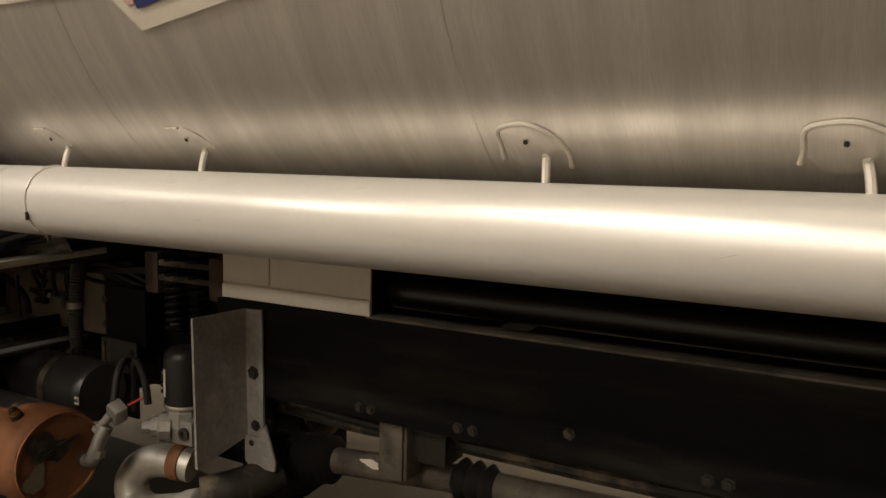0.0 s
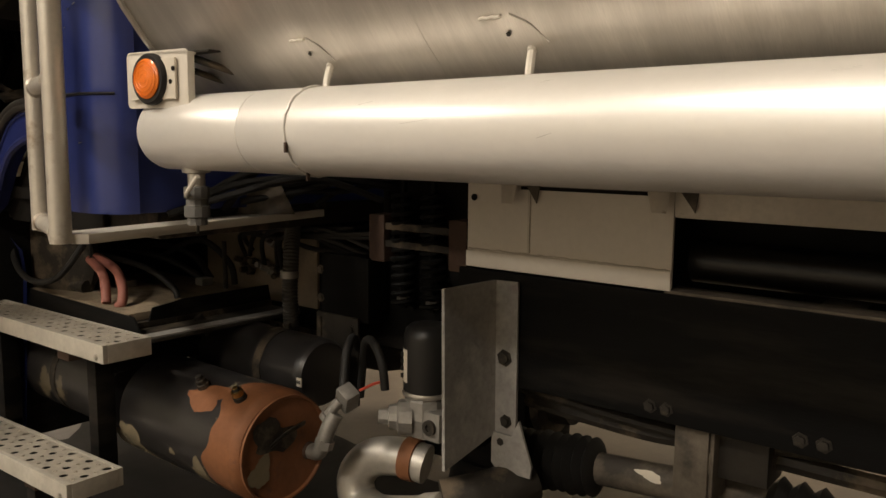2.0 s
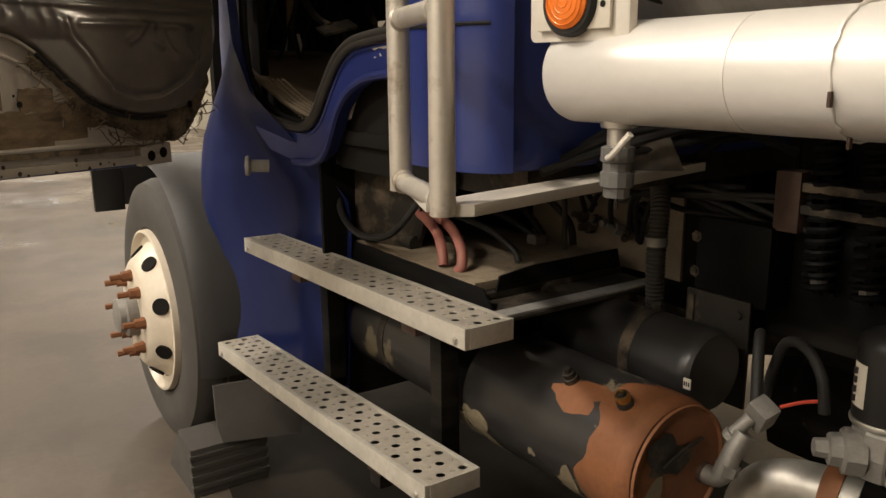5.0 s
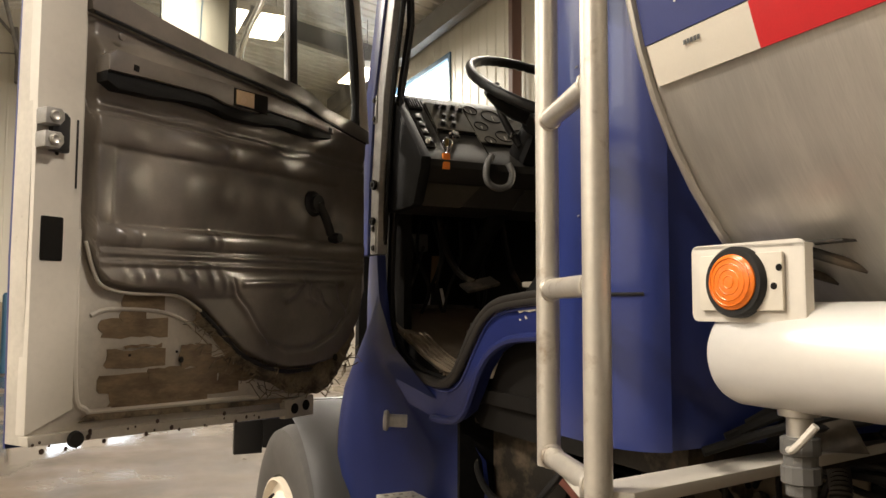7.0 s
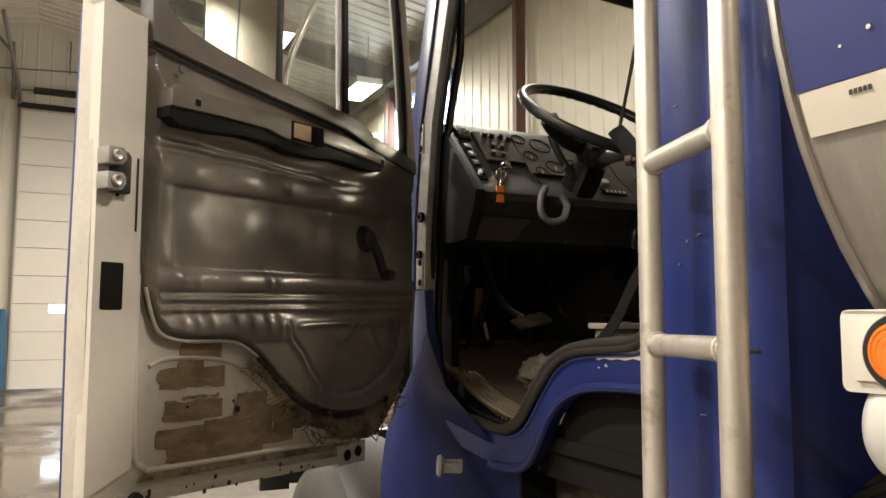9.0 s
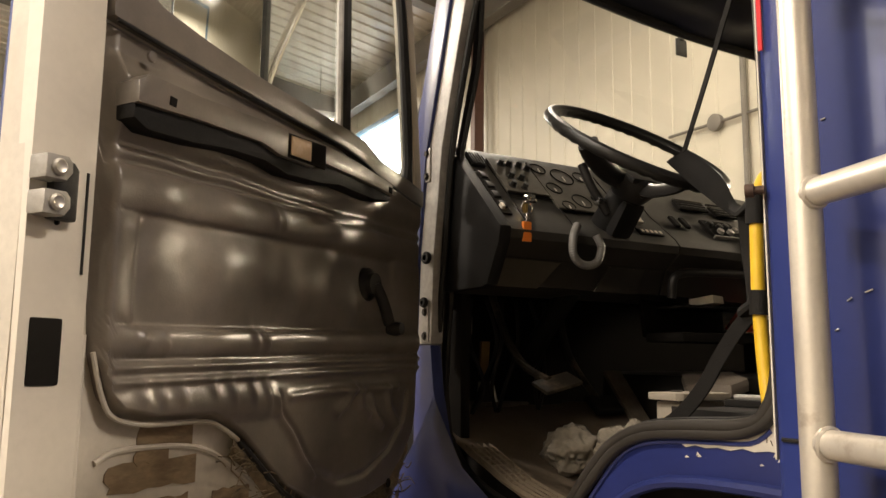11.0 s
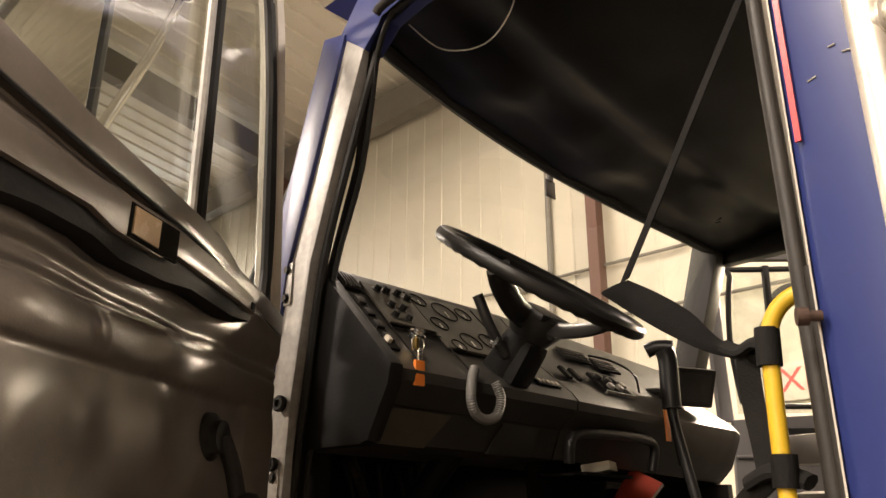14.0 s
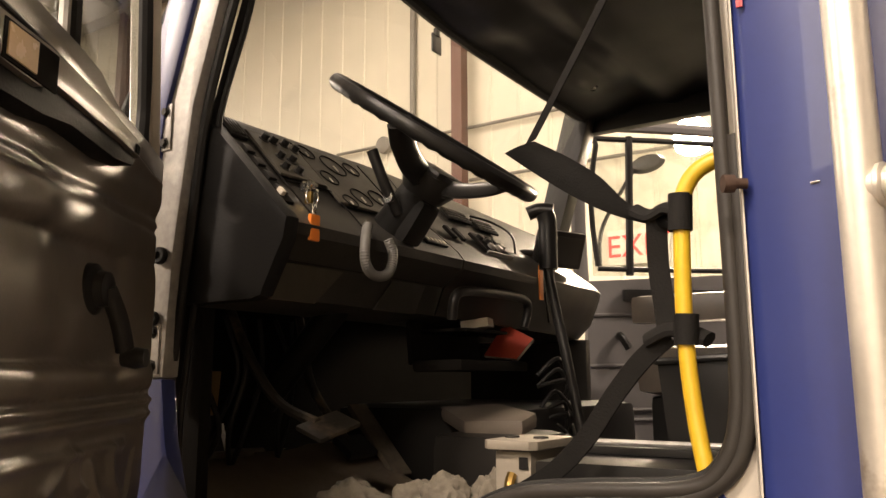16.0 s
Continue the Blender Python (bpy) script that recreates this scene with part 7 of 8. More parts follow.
part("shell", box((-0.115, -0.36, -0.03), (0.115, 0.40, 0.0), 0.012, turn=mt), "trim", dm, "black mirror shell")
part("mirror_face", box((-0.105, -0.35, 0.0005), (0.105, 0.39, 0.003), 0.001, turn=mt), "mirror", dm, "mirror glass")
part("arm", tube([dp(-0.30, 1.98, -0.08), dp(-0.33, 2.08, -0.22), dp(-0.386, 2.20, -0.30), dp(-0.53, 2.50, -0.30), dp(-0.62, 2.72, -0.30)], 0.011, 10, 4), "chrome", dm, "bright diagonal brace")
part("arm", tube([dp(-0.45, 2.70, -0.06), dp(-0.62, 2.72, -0.28), dp(-0.45, 2.73, -0.33), dp(-0.205, 2.73, -0.33), dp(-0.205, 2.6, -0.33)], 0.011, 10, 4), "chrome", dm)

# ---- under the cab: air tanks, batteries, dryer, exhaust ----


def blotch(name, parent, mat, place, n, u, r, seed, squash=1.0, lift=0.0015, surf=None, label=""):
    """An uneven thin patch on a surface; surf maps flat offsets (a, b) to a place when the surface is curved."""
    bm = bmesh.new()
    rg = random.Random(seed)
    n, u = Vector(n).normalized(), Vector(u).normalized()
    v = n.cross(u)
    k = 22
    ph = [rg.uniform(0, 6.28) for _ in range(4)]
    inner, outer_ = [], []
    for i in range(k):
        a = 2 * math.pi * i / k
        rr = r * (1 + 0.22 * math.sin(2 * a + ph[0]) + 0.16 * math.sin(3 * a + ph[1]) + 0.10 * math.sin(5 * a + ph[2]) + 0.05 * math.sin(9 * a + ph[3]))
        for lst, s in ((inner, 0.5), (outer_, 1.0)):
            A, B = s * rr * math.cos(a), s * rr * squash * math.sin(a)
            lst.append(bm.verts.new(surf(A, B) if surf else Vector(place) + u * A + v * B + n * lift))
    c = bm.verts.new(surf(0, 0) if surf else Vector(place) + n * lift)
    for i in range(k):
        j = (i + 1) % k
        bm.faces.new((c, inner[i], inner[j])), bm.faces.new((inner[i], outer_[i], outer_[j], inner[j]))
    return part(name, bm, mat, parent, label)


def air_tank(x0, x1, y, z, r, name, label, mat="airtank"):
    t = thing(name, label, "air tank", "air tanks", ((x0 + x1) / 2, y, z - r))
    L_ = x1 - x0
    part("shell", lathe([(0, 0), (0, r * 0.55), (0.012, r * 0.85), (0.03, r * 0.98), (0.045, r), (L_ - 0.03, r), (L_ - 0.012, r * 0.985), (L_ - 0.006, r * 0.94), (L_, r * 0.90), (L_ + 0.004, r * 0.5), (L_ + 0.006, 0)], (x0, y, z), (1, 0, 0), 48), mat, t, angle=30)
    return t


AY, AZ, AR = 0.975, 0.632, 0.131
at = air_tank(-1.865, -1.345, AY, AZ, AR, "air_tank", "black air tank with peeling paint and orange rust")


def on_air(x, ang, out=0.0012):
    a = radians(ang)
    return Vector((x, AY + (AR + out) * math.cos(a), AZ + (AR + out) * math.sin(a)))


def air_patch(x, ang, r, seed, mat, squash=1.0, label=""):
    return blotch("rust_patch", at, mat, (0, 0, 0), (0, 0, 1), (1, 0, 0), r, seed, squash, surf=lambda A, B: on_air(min(x + A, -1.372), ang + math.degrees(B / AR)), label=label)


air_patch(-1.515, 128, 0.066, 5, "rust", 0.52, "orange primer patch")
# rust wrapped round the front end
bm = bmesh.new()
rows_ = []
for k in range(40):
    ang = 40 + 250 * k / 39
    e0 = -1.455 + 0.016 * math.sin(k * 0.45) + 0.006 * math.sin(k * 1.3) + (0.05 * max(0, (k - 26) / 13)) + 0.035 * max(0, (14 - k) / 14)
    rows_.append([bm.verts.new(on_air(e0 + (-1.372 - e0) * s, ang)) for s in (0, 0.5, 1)])
for a, b in zip(rows_, rows_[1:]):
    for k in range(2):
        bm.faces.new((a[k], a[k + 1], b[k + 1], b[k]))
part("rust_band", bm, "rust", at, "orange rust round the end")
part("rust_end", lathe([(0, AR * 0.95), (0.006, AR * 0.945), (0.006, AR * 0.91), (-0.001, AR * 0.885), (0.002, AR * 0.5), (0.003, 0)], (-1.3385, AY, AZ), (1, 0, 0), 48), "rust", at, "orange rust over the recessed end", angle=20)
part("shoulder", lathe([(0, AR + 0.001), (0.014, AR * 0.992), (0.022, AR * 0.955), (0.027, AR * 0.92)], (-1.3725, AY, AZ), (1, 0, 0), 48), "rust", at, "rusty shoulder of the end")
blotch("grease", at, "grime", (-1.3345, AY - 0.035, AZ + 0.038), (1, 0, 0), (0, 1, 0), 0.056, 9, 0.75, 0.0012, label="smear of black grease")
blotch("grease", at, "tanbare", (-1.3345, AY - 0.072, AZ - 0.035), (1, 0, 0), (0, 1, 0), 0.026, 14, 1.5, 0.0008, label="bare scraped metal")
for x, a, r, s in ((-1.79, 200, 0.035, 3), (-1.755, 225, 0.03, 4), (-1.60, 196, 0.009, 8), (-1.50, 215, 0.034, 6), (-1.845, 215, 0.03, 2), (-1.66, 240, 0.03, 12)):
    air_patch(x, a, r, s, "tanbare", 1.3, "bare tan metal patch")
for x, hd in ((-1.557, "grime"), (-1.414, "brass")):
    q = on_air(x, 118)
    n = (q - Vector((x, AY, AZ))).normalized()
    part("port", lathe([(-0.004, 0.016), (0.010, 0.016), (0.011, 0.013), (0.022, 0.013), (0.023, 0.009), (0.032, 0.008), (0.032, 0)], q, n, 12), "grime", at, smooth=False)
    if hd == "brass":
        part("port_cap", lathe([(0.012, 0.014), (0.024, 0.014), (0.025, 0.008), (0.034, 0.006), (0.034, 0)], q, n, 10), "brass", at, "brass plug", smooth=False)
part("end_mark", tube([(-1.336, AY + 0.055, AZ + 0.045), (-1.334, AY, AZ + 0.035), (-1.336, AY - 0.045, AZ + 0.015)], 0.012, 8, flat=0.4), "grime", at, "smear of black grease")
part("bung", lathe([(-0.004, 0.022), (0.012, 0.020), (0.014, 0)], (-1.340, AY + 0.07, AZ - 0.025), (1, 0, 0), 16), "rust_dark", at)
elb = thing("air_fitting", "dusty cast elbow fitting on the air tank's end", "fitting", at=(-1.32, 1.04, 0.6))
part("elbow", tube([(-1.335, AY + 0.07, AZ - 0.025), (-1.305, AY + 0.072, AZ - 0.022), (-1.292, AY + 0.075, AZ), (-1.285, AY + 0.085, AZ + 0.035), (-1.275, AY + 0.10, AZ + 0.07)], 0.019, 12, 4), "castalu", elb)
part("nut", lathe([(0, 0.023), (0.02, 0.023), (0.02, 0.0)], (-1.292, AY + 0.075, AZ - 0.01), (0.15, 0.25, 1), 6), "castalu", elb, smooth=False)
part("valve_body", box((-0.022, -0.02, -0.028), (0.022, 0.02, 0.028), 0.008, turn=pose(-1.262, AY + 0.125, AZ + 0.105, 20, 30, 0)), "castalu", elb)
part("valve_stub", lathe([(0, 0.013), (0.045, 0.012), (0.047, 0.016), (0.06, 0.015), (0.06, 0)], (-1.27, AY + 0.11, AZ + 0.10), (-0.4, -0.3, -0.6), 10), "castalu", elb)
part("hose", tube([(-1.27, AY + 0.12, AZ + 0.12), (-1.30, AY + 0.16, AZ + 0.20), (-1.335, 1.19, AZ + 0.22), (-1.37, 1.24, AZ + 0.18)], 0.011, 10), "rubber", elb, "black air hose")
part("hose", tube([(-1.155, 1.115, 0.775), (-1.165, 1.115, 0.835), (-1.205, 1.13, 0.872), (-1.26, 1.16, 0.862), (-1.30, 1.19, 0.80), (-1.33, 1.21, 0.70)], 0.010, 10), "rubber", elb, "black air hose loop")
part("red_line", tube([(-1.235, AY + 0.14, AZ + 0.125), (-1.20, 1.12, AZ + 0.145), (-1.165, 1.12, AZ + 0.16)], 0.0035, 6), "red_paper", elb, "thin red air line")
at_ = air_tank(-2.62, -1.935, AY + 0.01, AZ + 0.01, AR - 0.006, "air_tank", "dull black second air tank", "airtank")
part("strap", lathe([(0, AR - 0.004), (0.03, AR - 0.004)], (-2.25, AY + 0.01, AZ + 0.01), (1, 0, 0), 36), "grime", at_)
st_ = air_tank(-1.93, -1.42, 1.175, 0.748, 0.088, "air_tank", "small dusty black air tank behind the first", "airtank")
part("sticker", box((-1.425, 1.085, 0.735), (-1.408, 1.089, 0.757), 0.001, turn=pose(0, 0, 0)), "paper", st_, "small white sticker")
for k in range(3):
    part("sticker_bar", box((-1.423 + 0.005 * k, 1.0842, 0.742), (-1.420 + 0.005 * k, 1.0849, 0.751), 0), "trim", st_)
part("strap", lathe([(0, 0.090), (0.03, 0.090)], (-1.60, 1.175, 0.748), (1, 0, 0), 36), "grime", st_)
part("stub", lathe([(0, 0.018), (0.04, 0.016), (0.055, 0.018), (0.06, 0)], (-1.80, 1.10, 0.81), (-0.3, -0.5, 0.7), 12), "grime", st_)

# battery tray
bt = thing("battery_tray", "dusty steel battery tray with cables and a dirty lid", "battery tray", at=(-2.2, 1.15, 0.8))
part("shelf", box((-2.70, 0.88, 0.845), (-1.83, 1.335, 0.862), 0.003), "grime", bt)
part("lid", box((-2.62, 0.89, 0.863), (-1.85, 1.33, 0.885), 0.006), "dust", bt, "lid thick with tan dust")
part("end_angle", slab([(-1.830, 0.93, 0.845), (-1.830, 1.335, 0.845), (-1.845, 1.335, 0.905), (-1.840, 1.05, 0.905), (-1.834, 0.95, 0.895)], (-0.006, 0, 0.0), 0.001), "black", bt)
part("ledge", box((-1.835, 0.87, 0.838), (-1.70, 1.335, 0.846), 0.002), "grime", bt, "black lower ledge")
part("ledge_strip", box((-1.745, 0.86, 0.847), (-1.705, 1.335, 0.852), 0.001), "galv", bt)
part("front_lip", slab([(-2.70, 0.88, 0.80), (-1.75, 0.86, 0.80), (-1.72, 0.86, 0.82), (-1.80, 0.875, 0.885), (-2.70, 0.885, 0.885)], (0, 0.006, 0), 0.001), "black", bt)
part("hold_down", tube([(-2.60, 0.95, 0.90), (-2.35, 0.96, 0.905), (-2.22, 0.97, 0.90)], 0.022, 10, 3), "grime", bt)
for pts, r, m in (([(-2.20, 0.99, 0.99), (-2.15, 0.985, 0.985), (-2.06, 0.975, 0.965), (-1.985, 0.95, 0.93), (-1.955, 0.93, 0.895), (-1.965, 0.925, 0.885)], 0.013, "hose_red"),
                  ([(-2.20, 0.97, 0.985), (-2.16, 0.965, 0.975), (-2.09, 0.95, 0.955), (-2.03, 0.925, 0.925), (-2.01, 0.915, 0.89)], 0.013, "hose_red"),
                  ([(-2.18, 0.965, 1.06), (-2.185, 0.965, 0.99)], 0.004, "rubber"),
                  ([(-2.40, 1.0, 0.89), (-2.38, 1.0, 0.95), (-2.25, 1.03, 0.985), (-2.05, 1.06, 0.965), (-1.95, 1.08, 0.92), (-1.93, 1.083, 0.89)], 0.009, "rubber"),
                  ([(-2.62, 1.05, 0.88), (-2.60, 1.08, 0.95), (-2.48, 1.15, 0.985), (-2.25, 1.22, 0.965), (-2.12, 1.26, 0.92), (-2.08, 1.27, 0.89)], 0.010, "rubber"),
                  ([(-2.55, 1.20, 0.90), (-2.40, 1.26, 0.985), (-2.20, 1.30, 0.97), (-2.10, 1.31, 0.90)], 0.010, "rubber"),
                  ([(-2.30, 1.25, 0.95), (-2.15, 1.30, 1.02), (-2.02, 1.32, 0.96), (-1.99, 1.32, 0.89)], 0.010, "rubber")):
    part("cable", tube(pts, r, 10), m, bt)
part("terminal", box((-2.10, 1.25, 0.885), (-2.06, 1.29, 0.91), 0.006), "castalu", bt)
part("terminal", box((-2.26, 1.08, 0.885), (-2.21, 1.12, 0.905), 0.006), "castalu", bt)
part("rod", tube([(-1.98, 1.28, 0.86), (-1.985, 1.28, 1.03)], 0.007, 8, 1), "grime", bt)
vb = thing("valve_block", "greasy valve block with small fittings on the chassis", "valve", at=(-1.93, 1.36, 0.9))
part("backplate", box((-2.25, 1.40, 0.84), (-1.70, 1.41, 1.12), 0.002), "mat", vb, "dusty tan chassis plate")
rng = random.Random(5)
for k in range(12):
    x, z = rng.uniform(-2.02, -1.80), rng.uniform(0.92, 1.06)
    part("fitting", lathe([(0, 0.016), (0.02, 0.016), (0.022, 0.010), (0.045, 0.009), (0.045, 0)], (x, 1.39, z), (rng.uniform(-0.5, 0.5), -1, rng.uniform(-0.5, 0.5)), 8), "castalu" if k % 3 == 0 else "grime", vb, smooth=False)
for k in range(8):
    x = rng.uniform(-2.0, -1.80)
    part("line", tube([(x, 1.37, rng.uniform(0.92, 1.0)), (x + rng.uniform(0, 0.1), 1.33, 1.05), (x + 0.2, 1.34, rng.uniform(1.03, 1.10)), (x + 0.45, 1.37, rng.uniform(1.02, 1.1))], 0.007, 8), "rubber", vb)

# corrugated hose, transmission side box, isolator springs
cd = thing("corrugated_hose", "ribbed grey flexible hose standing by the air tanks", "hose", at=(-1.62, 1.23, 0.7))
part("hose", tube([(-1.655, 1.27, 0.68), (-1.66, 1.268, 0.80), (-1.665, 1.268, 0.92), (-1.67, 1.28, 1.04), (-1.72, 1.33, 1.10)], 0.020, 14, 26, ribs=0.15), "tyre", cd)
part("clamp", lathe([(0, 0.026), (0.02, 0.026)], (-1.666, 1.268, 0.955), (0, 0, 1), 20), "castalu", cd)
for k in range(3):
    bolt(cd, (-1.69 + 0.05 * k, 1.20, 0.80 + 0.01 * k), (0, -0.3, 1), 0.012, 0.03, "grime", "plug")
bb = thing("control_box", "black moulded control box on the chassis", "control box", at=(-1.45, 1.36, 0.84))
part("case", box((-1.605, 1.325, 0.845), (-1.415, 1.42, 1.030), 0.024), "black", bb)
part("plate", box((-1.61, 1.315, 0.62), (-1.445, 1.324, 0.862), 0.004), "grime", bb)
part("rib", box((-1.60, 1.308, 0.64), (-1.585, 1.316, 0.85), 0.003), "grime", bb)
for x, z in ((-1.60, 0.90), (-1.60, 0.98), (-1.59, 0.78), (-1.47, 0.83), (-1.585, 0.70)):
    bolt(bb, (x, 1.325 if z > 0.86 else 1.315, z), (0, -1, 0), 0.009, 0.006)
iso = thing("isolator_springs", "rusty spring mount between chassis and tank frame", "spring mount", at=(-1.27, 1.38, 0.92))
for x in (-1.335, -1.235):
    h = [(x + 0.028 * math.cos(a), 1.375 + 0.028 * math.sin(a), 0.90 + 0.30 * a / (2 * math.pi * 13)) for a in [2 * math.pi * 13 * k / 156 for k in range(157)]]
    part("coil", tube(h, 0.007, 6, 1), "black", iso)
    part("bolt_rod", tube([(x, 1.375, 0.90), (x, 1.375, 1.24)], 0.010, 8, 1), "black", iso)
    part("nut", lathe([(0, 0.018), (0.02, 0.018), (0.02, 0)], (x, 1.375, 0.91), (0, 0, 1), 6), "castalu", iso, smooth=False)
for x in (-1.40, -1.13):
    part("pad", box((x - 0.028, 1.34, 1.02), (x + 0.028, 1.40, 1.145), 0.006), "rust_dark", iso, "rusty flange")
# near-black sheet added behind the springs to darken the gaps between them
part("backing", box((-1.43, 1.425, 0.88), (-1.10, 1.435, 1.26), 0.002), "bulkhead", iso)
for z in (1.07, 1.115):
    part("bar", box((-1.38, 1.345, z - 0.009), (-1.15, 1.375, z + 0.009), 0.003), "grime", iso)

# filter/dryer and its guard plate
dr = thing("air_dryer", "black canister air dryer on a dusty cast body", "air dryer", at=(-1.08, 1.18, 0.66))
DRX, DRY = -1.082, 1.178
part("canister", lathe([(0, 0.050), (0.004, 0.055), (0.125, 0.055), (0.142, 0.051), (0.152, 0.040), (0.156, 0.02), (0.157, 0)], (DRX, DRY, 0.775), (0, 0, 1), 36), "trim", dr, "glossy black canister")
part("ring", lathe([(0, 0.0565), (0.006, 0.058), (0.010, 0.0565)], (DRX, DRY, 0.768), (0, 0, 1), 36), "alu", dr)
part("body", lathe([(0, 0.030), (0.01, 0.048), (0.05, 0.056), (0.09, 0.052), (0.10, 0.046)], (DRX, DRY, 0.668), (0, 0, 1), 10), "castalu", dr, smooth=False)
part("nozzle", lathe([(0, 0.042), (0.03, 0.040), (0.034, 0.030), (0.052, 0.028), (0.054, 0.018), (0.075, 0.016), (0.077, 0.010), (0.077, 0)], (DRX - 0.02, DRY - 0.03, 0.715), (-0.72, -0.62, 0.02), 10), "castalu", dr, smooth=False)
part("ear", box((DRX + 0.03, DRY - 0.05, 0.68), (DRX + 0.075, DRY + 0.02, 0.745), 0.006), "castalu", dr)
part("port", lathe([(0, 0.017), (0.008, 0.017), (0.008, 0.008), (0.003, 0.008), (0.003, 0)], (DRX + 0.05, DRY - 0.05, 0.712), (0, -1, 0), 12), "grime", dr)
bm = bmesh.new()
ra, rb = [], []
for k in range(9):
    a = radians(218 + 4.6 * k)
    for lst, z in ((ra, 0.80), (rb, 0.875)):
        lst.append(bm.verts.new((DRX + 0.0558 * math.cos(a), DRY + 0.0558 * math.sin(a), z)))
for k in range(8):
    bm.faces.new((ra[k], ra[k + 1], rb[k + 1], rb[k]))
lb = part("sticker", bm, "paper", dr, "white sticker on the canister")
for k in range(4):
    a = radians(232)
    part("sticker_bar", box((DRX + 0.0566 * math.cos(a) - 0.004, DRY + 0.0566 * math.sin(a) - 0.004, 0.808 + 0.016 * k), (DRX + 0.0566 * math.cos(a) + 0.001, DRY + 0.0566 * math.sin(a) + 0.001, 0.818 + 0.016 * k), 0), "trim", lb)
gd = thing("guard_plate", "dull aluminium angle plate bolted to the chassis", "guard plate", at=(-1.0, 1.3, 0.6))
bm = slab([(-1.008, 1.133, 1.022), (-1.008, 1.328, 1.018), (-1.004, 1.328, 0.655), (-1.002, 1.133, 0.620)], (0.008, 0, 0), 0.001)
slab([(-1.0, 1.322, 1.018), (-0.941, 1.322, 1.020), (-0.938, 1.322, 0.64), (-1.0, 1.322, 0.655)], (0, 0.008, 0), 0.001, bm)
part("angle", bm, "galv", gd, smooth=False)
part("foot", slab([(-1.0, 1.314, 0.66), (-0.945, 1.314, 0.66), (-0.925, 1.314, 0.70), (-0.888, 1.314, 0.60), (-0.892, 1.314, 0.572), (-0.985, 1.314, 0.572), (-1.0, 1.314, 0.585)], (0, 0.007, 0), 0.001), "galv", gd, "flat foot plate")
for y, z, r in ((1.168, 0.752, 0.013), (1.272, 0.748, 0.013), (1.226, 0.672, 0.014), (1.30, 0.70, 0.009)):
    bolt(gd, (-1.009, y, z), (-1, 0, 0), r, 0.006, "grime")
for x, z, r in ((-0.972, 0.84, 0.016), (-0.965, 0.69, 0.013), (-0.975, 0.64, 0.012)):
    bolt(gd, (x, 1.321, z), (0, -1, 0), r * 0.85, 0.008, "grime")
part("label_bar", box((-1.0095, 1.30, 0.93), (-1.0085, 1.322, 1.0), 0), "grime", gd)

# exhaust elbow, boot and shaft
ex_ = thing("exhaust_elbow", "aluminised exhaust elbow with a rusty clamp", "exhaust", at=(-1.25, 1.2, 0.4))
part("elbow", tube([(-1.16, 1.27, 0.548), (-1.23, 1.245, 0.558), (-1.30, 1.22, 0.543), (-1.335, 1.20, 0.493), (-1.315, 1.19, 0.441), (-1.25, 1.185, 0.425), (-1.17, 1.19, 0.441), (-1.06, 1.20, 0.473)], 0.048, 20, 5), "exhaust", ex_)
part("clamp", lathe([(0, 0.052), (0.035, 0.052)], (-1.215, 1.252, 0.556), (1, 0.25, -0.05), 24), "rust", ex_, "rusty clamp band")
part("joint", lathe([(0, 0.054), (0.05, 0.056), (0.055, 0.048)], (-1.10, 1.196, 0.460), (1, 0.1, 0.28), 24), "exhaust", ex_)
part("muffler", tube([(-1.06, 1.21, 0.50), (-0.98, 1.30, 0.52), (-0.93, 1.38, 0.545)], 0.055, 18, 4), "grime", ex_)
bo = thing("drive_shaft", "dusty shaft with a black rubber boot under the chassis", "shaft", at=(-0.5, 1.5, 0.5))
pr_ = []
for k in range(9):
    pr_ += [(0.026 * k, 0.050), (0.026 * k + 0.013, 0.074 - 0.002 * (k % 3))]
part("boot", lathe(pr_ + [(0.235, 0.045)], (-1.035, 1.47, 0.545), (1, 0.05, 0.11), 28), "rubber", bo, "black bellows boot")
part("shaft", tube([(-0.82, 1.48, 0.568), (-0.40, 1.50, 0.595), (0.5, 1.54, 0.60), (3.0, 1.6, 0.62)], 0.038, 16, 1), "dusty", bo, "scuffed brown shaft")
blotch("scuff", bo, "paper", (-0.665, 1.455, 0.598), (0, -1, 0.4), (1, 0, 0), 0.030, 17, 0.35, 0.004, label="pale scuffed paint")
part("boot", lathe([(0, 0.040), (0.02, 0.060), (0.04, 0.042), (0.06, 0.060), (0.08, 0.042), (0.10, 0.058), (0.12, 0.040)], (-0.42, 1.50, 0.594), (1, 0, 0.01), 24), "rubber", bo)
hg = thing("shaft_hanger", "dull steel hanger bracket below the chassis rail", "bracket", at=(-0.55, 1.4, 0.62))
part("plate", box((-0.575, 1.36, 0.615), (-0.505, 1.37, 0.771), 0.003), "dusty", hg)
part("edge", box((-0.505, 1.37, 0.615), (-0.497, 1.45, 0.771), 0.002), "dusty", hg)
part("block", box((-0.505, 1.40, 0.66), (-0.40, 1.50, 0.775), 0.008), "grime", hg)
ln = thing("brake_lines", "dirty brake lines clipped along the chassis rail", "pipes", at=(0, 1.45, 0.72))
for k in range(3):
    part("line", tube([(-1.0, 1.44 + 0.02 * k, 0.735 - 0.012 * k), (-0.6, 1.44 + 0.02 * k, 0.715), (-0.2, 1.45 + 0.02 * k, 0.742), (0.6, 1.45 + 0.02 * k, 0.72), (1.6, 1.45, 0.73)], 0.012, 8), "grime", ln)
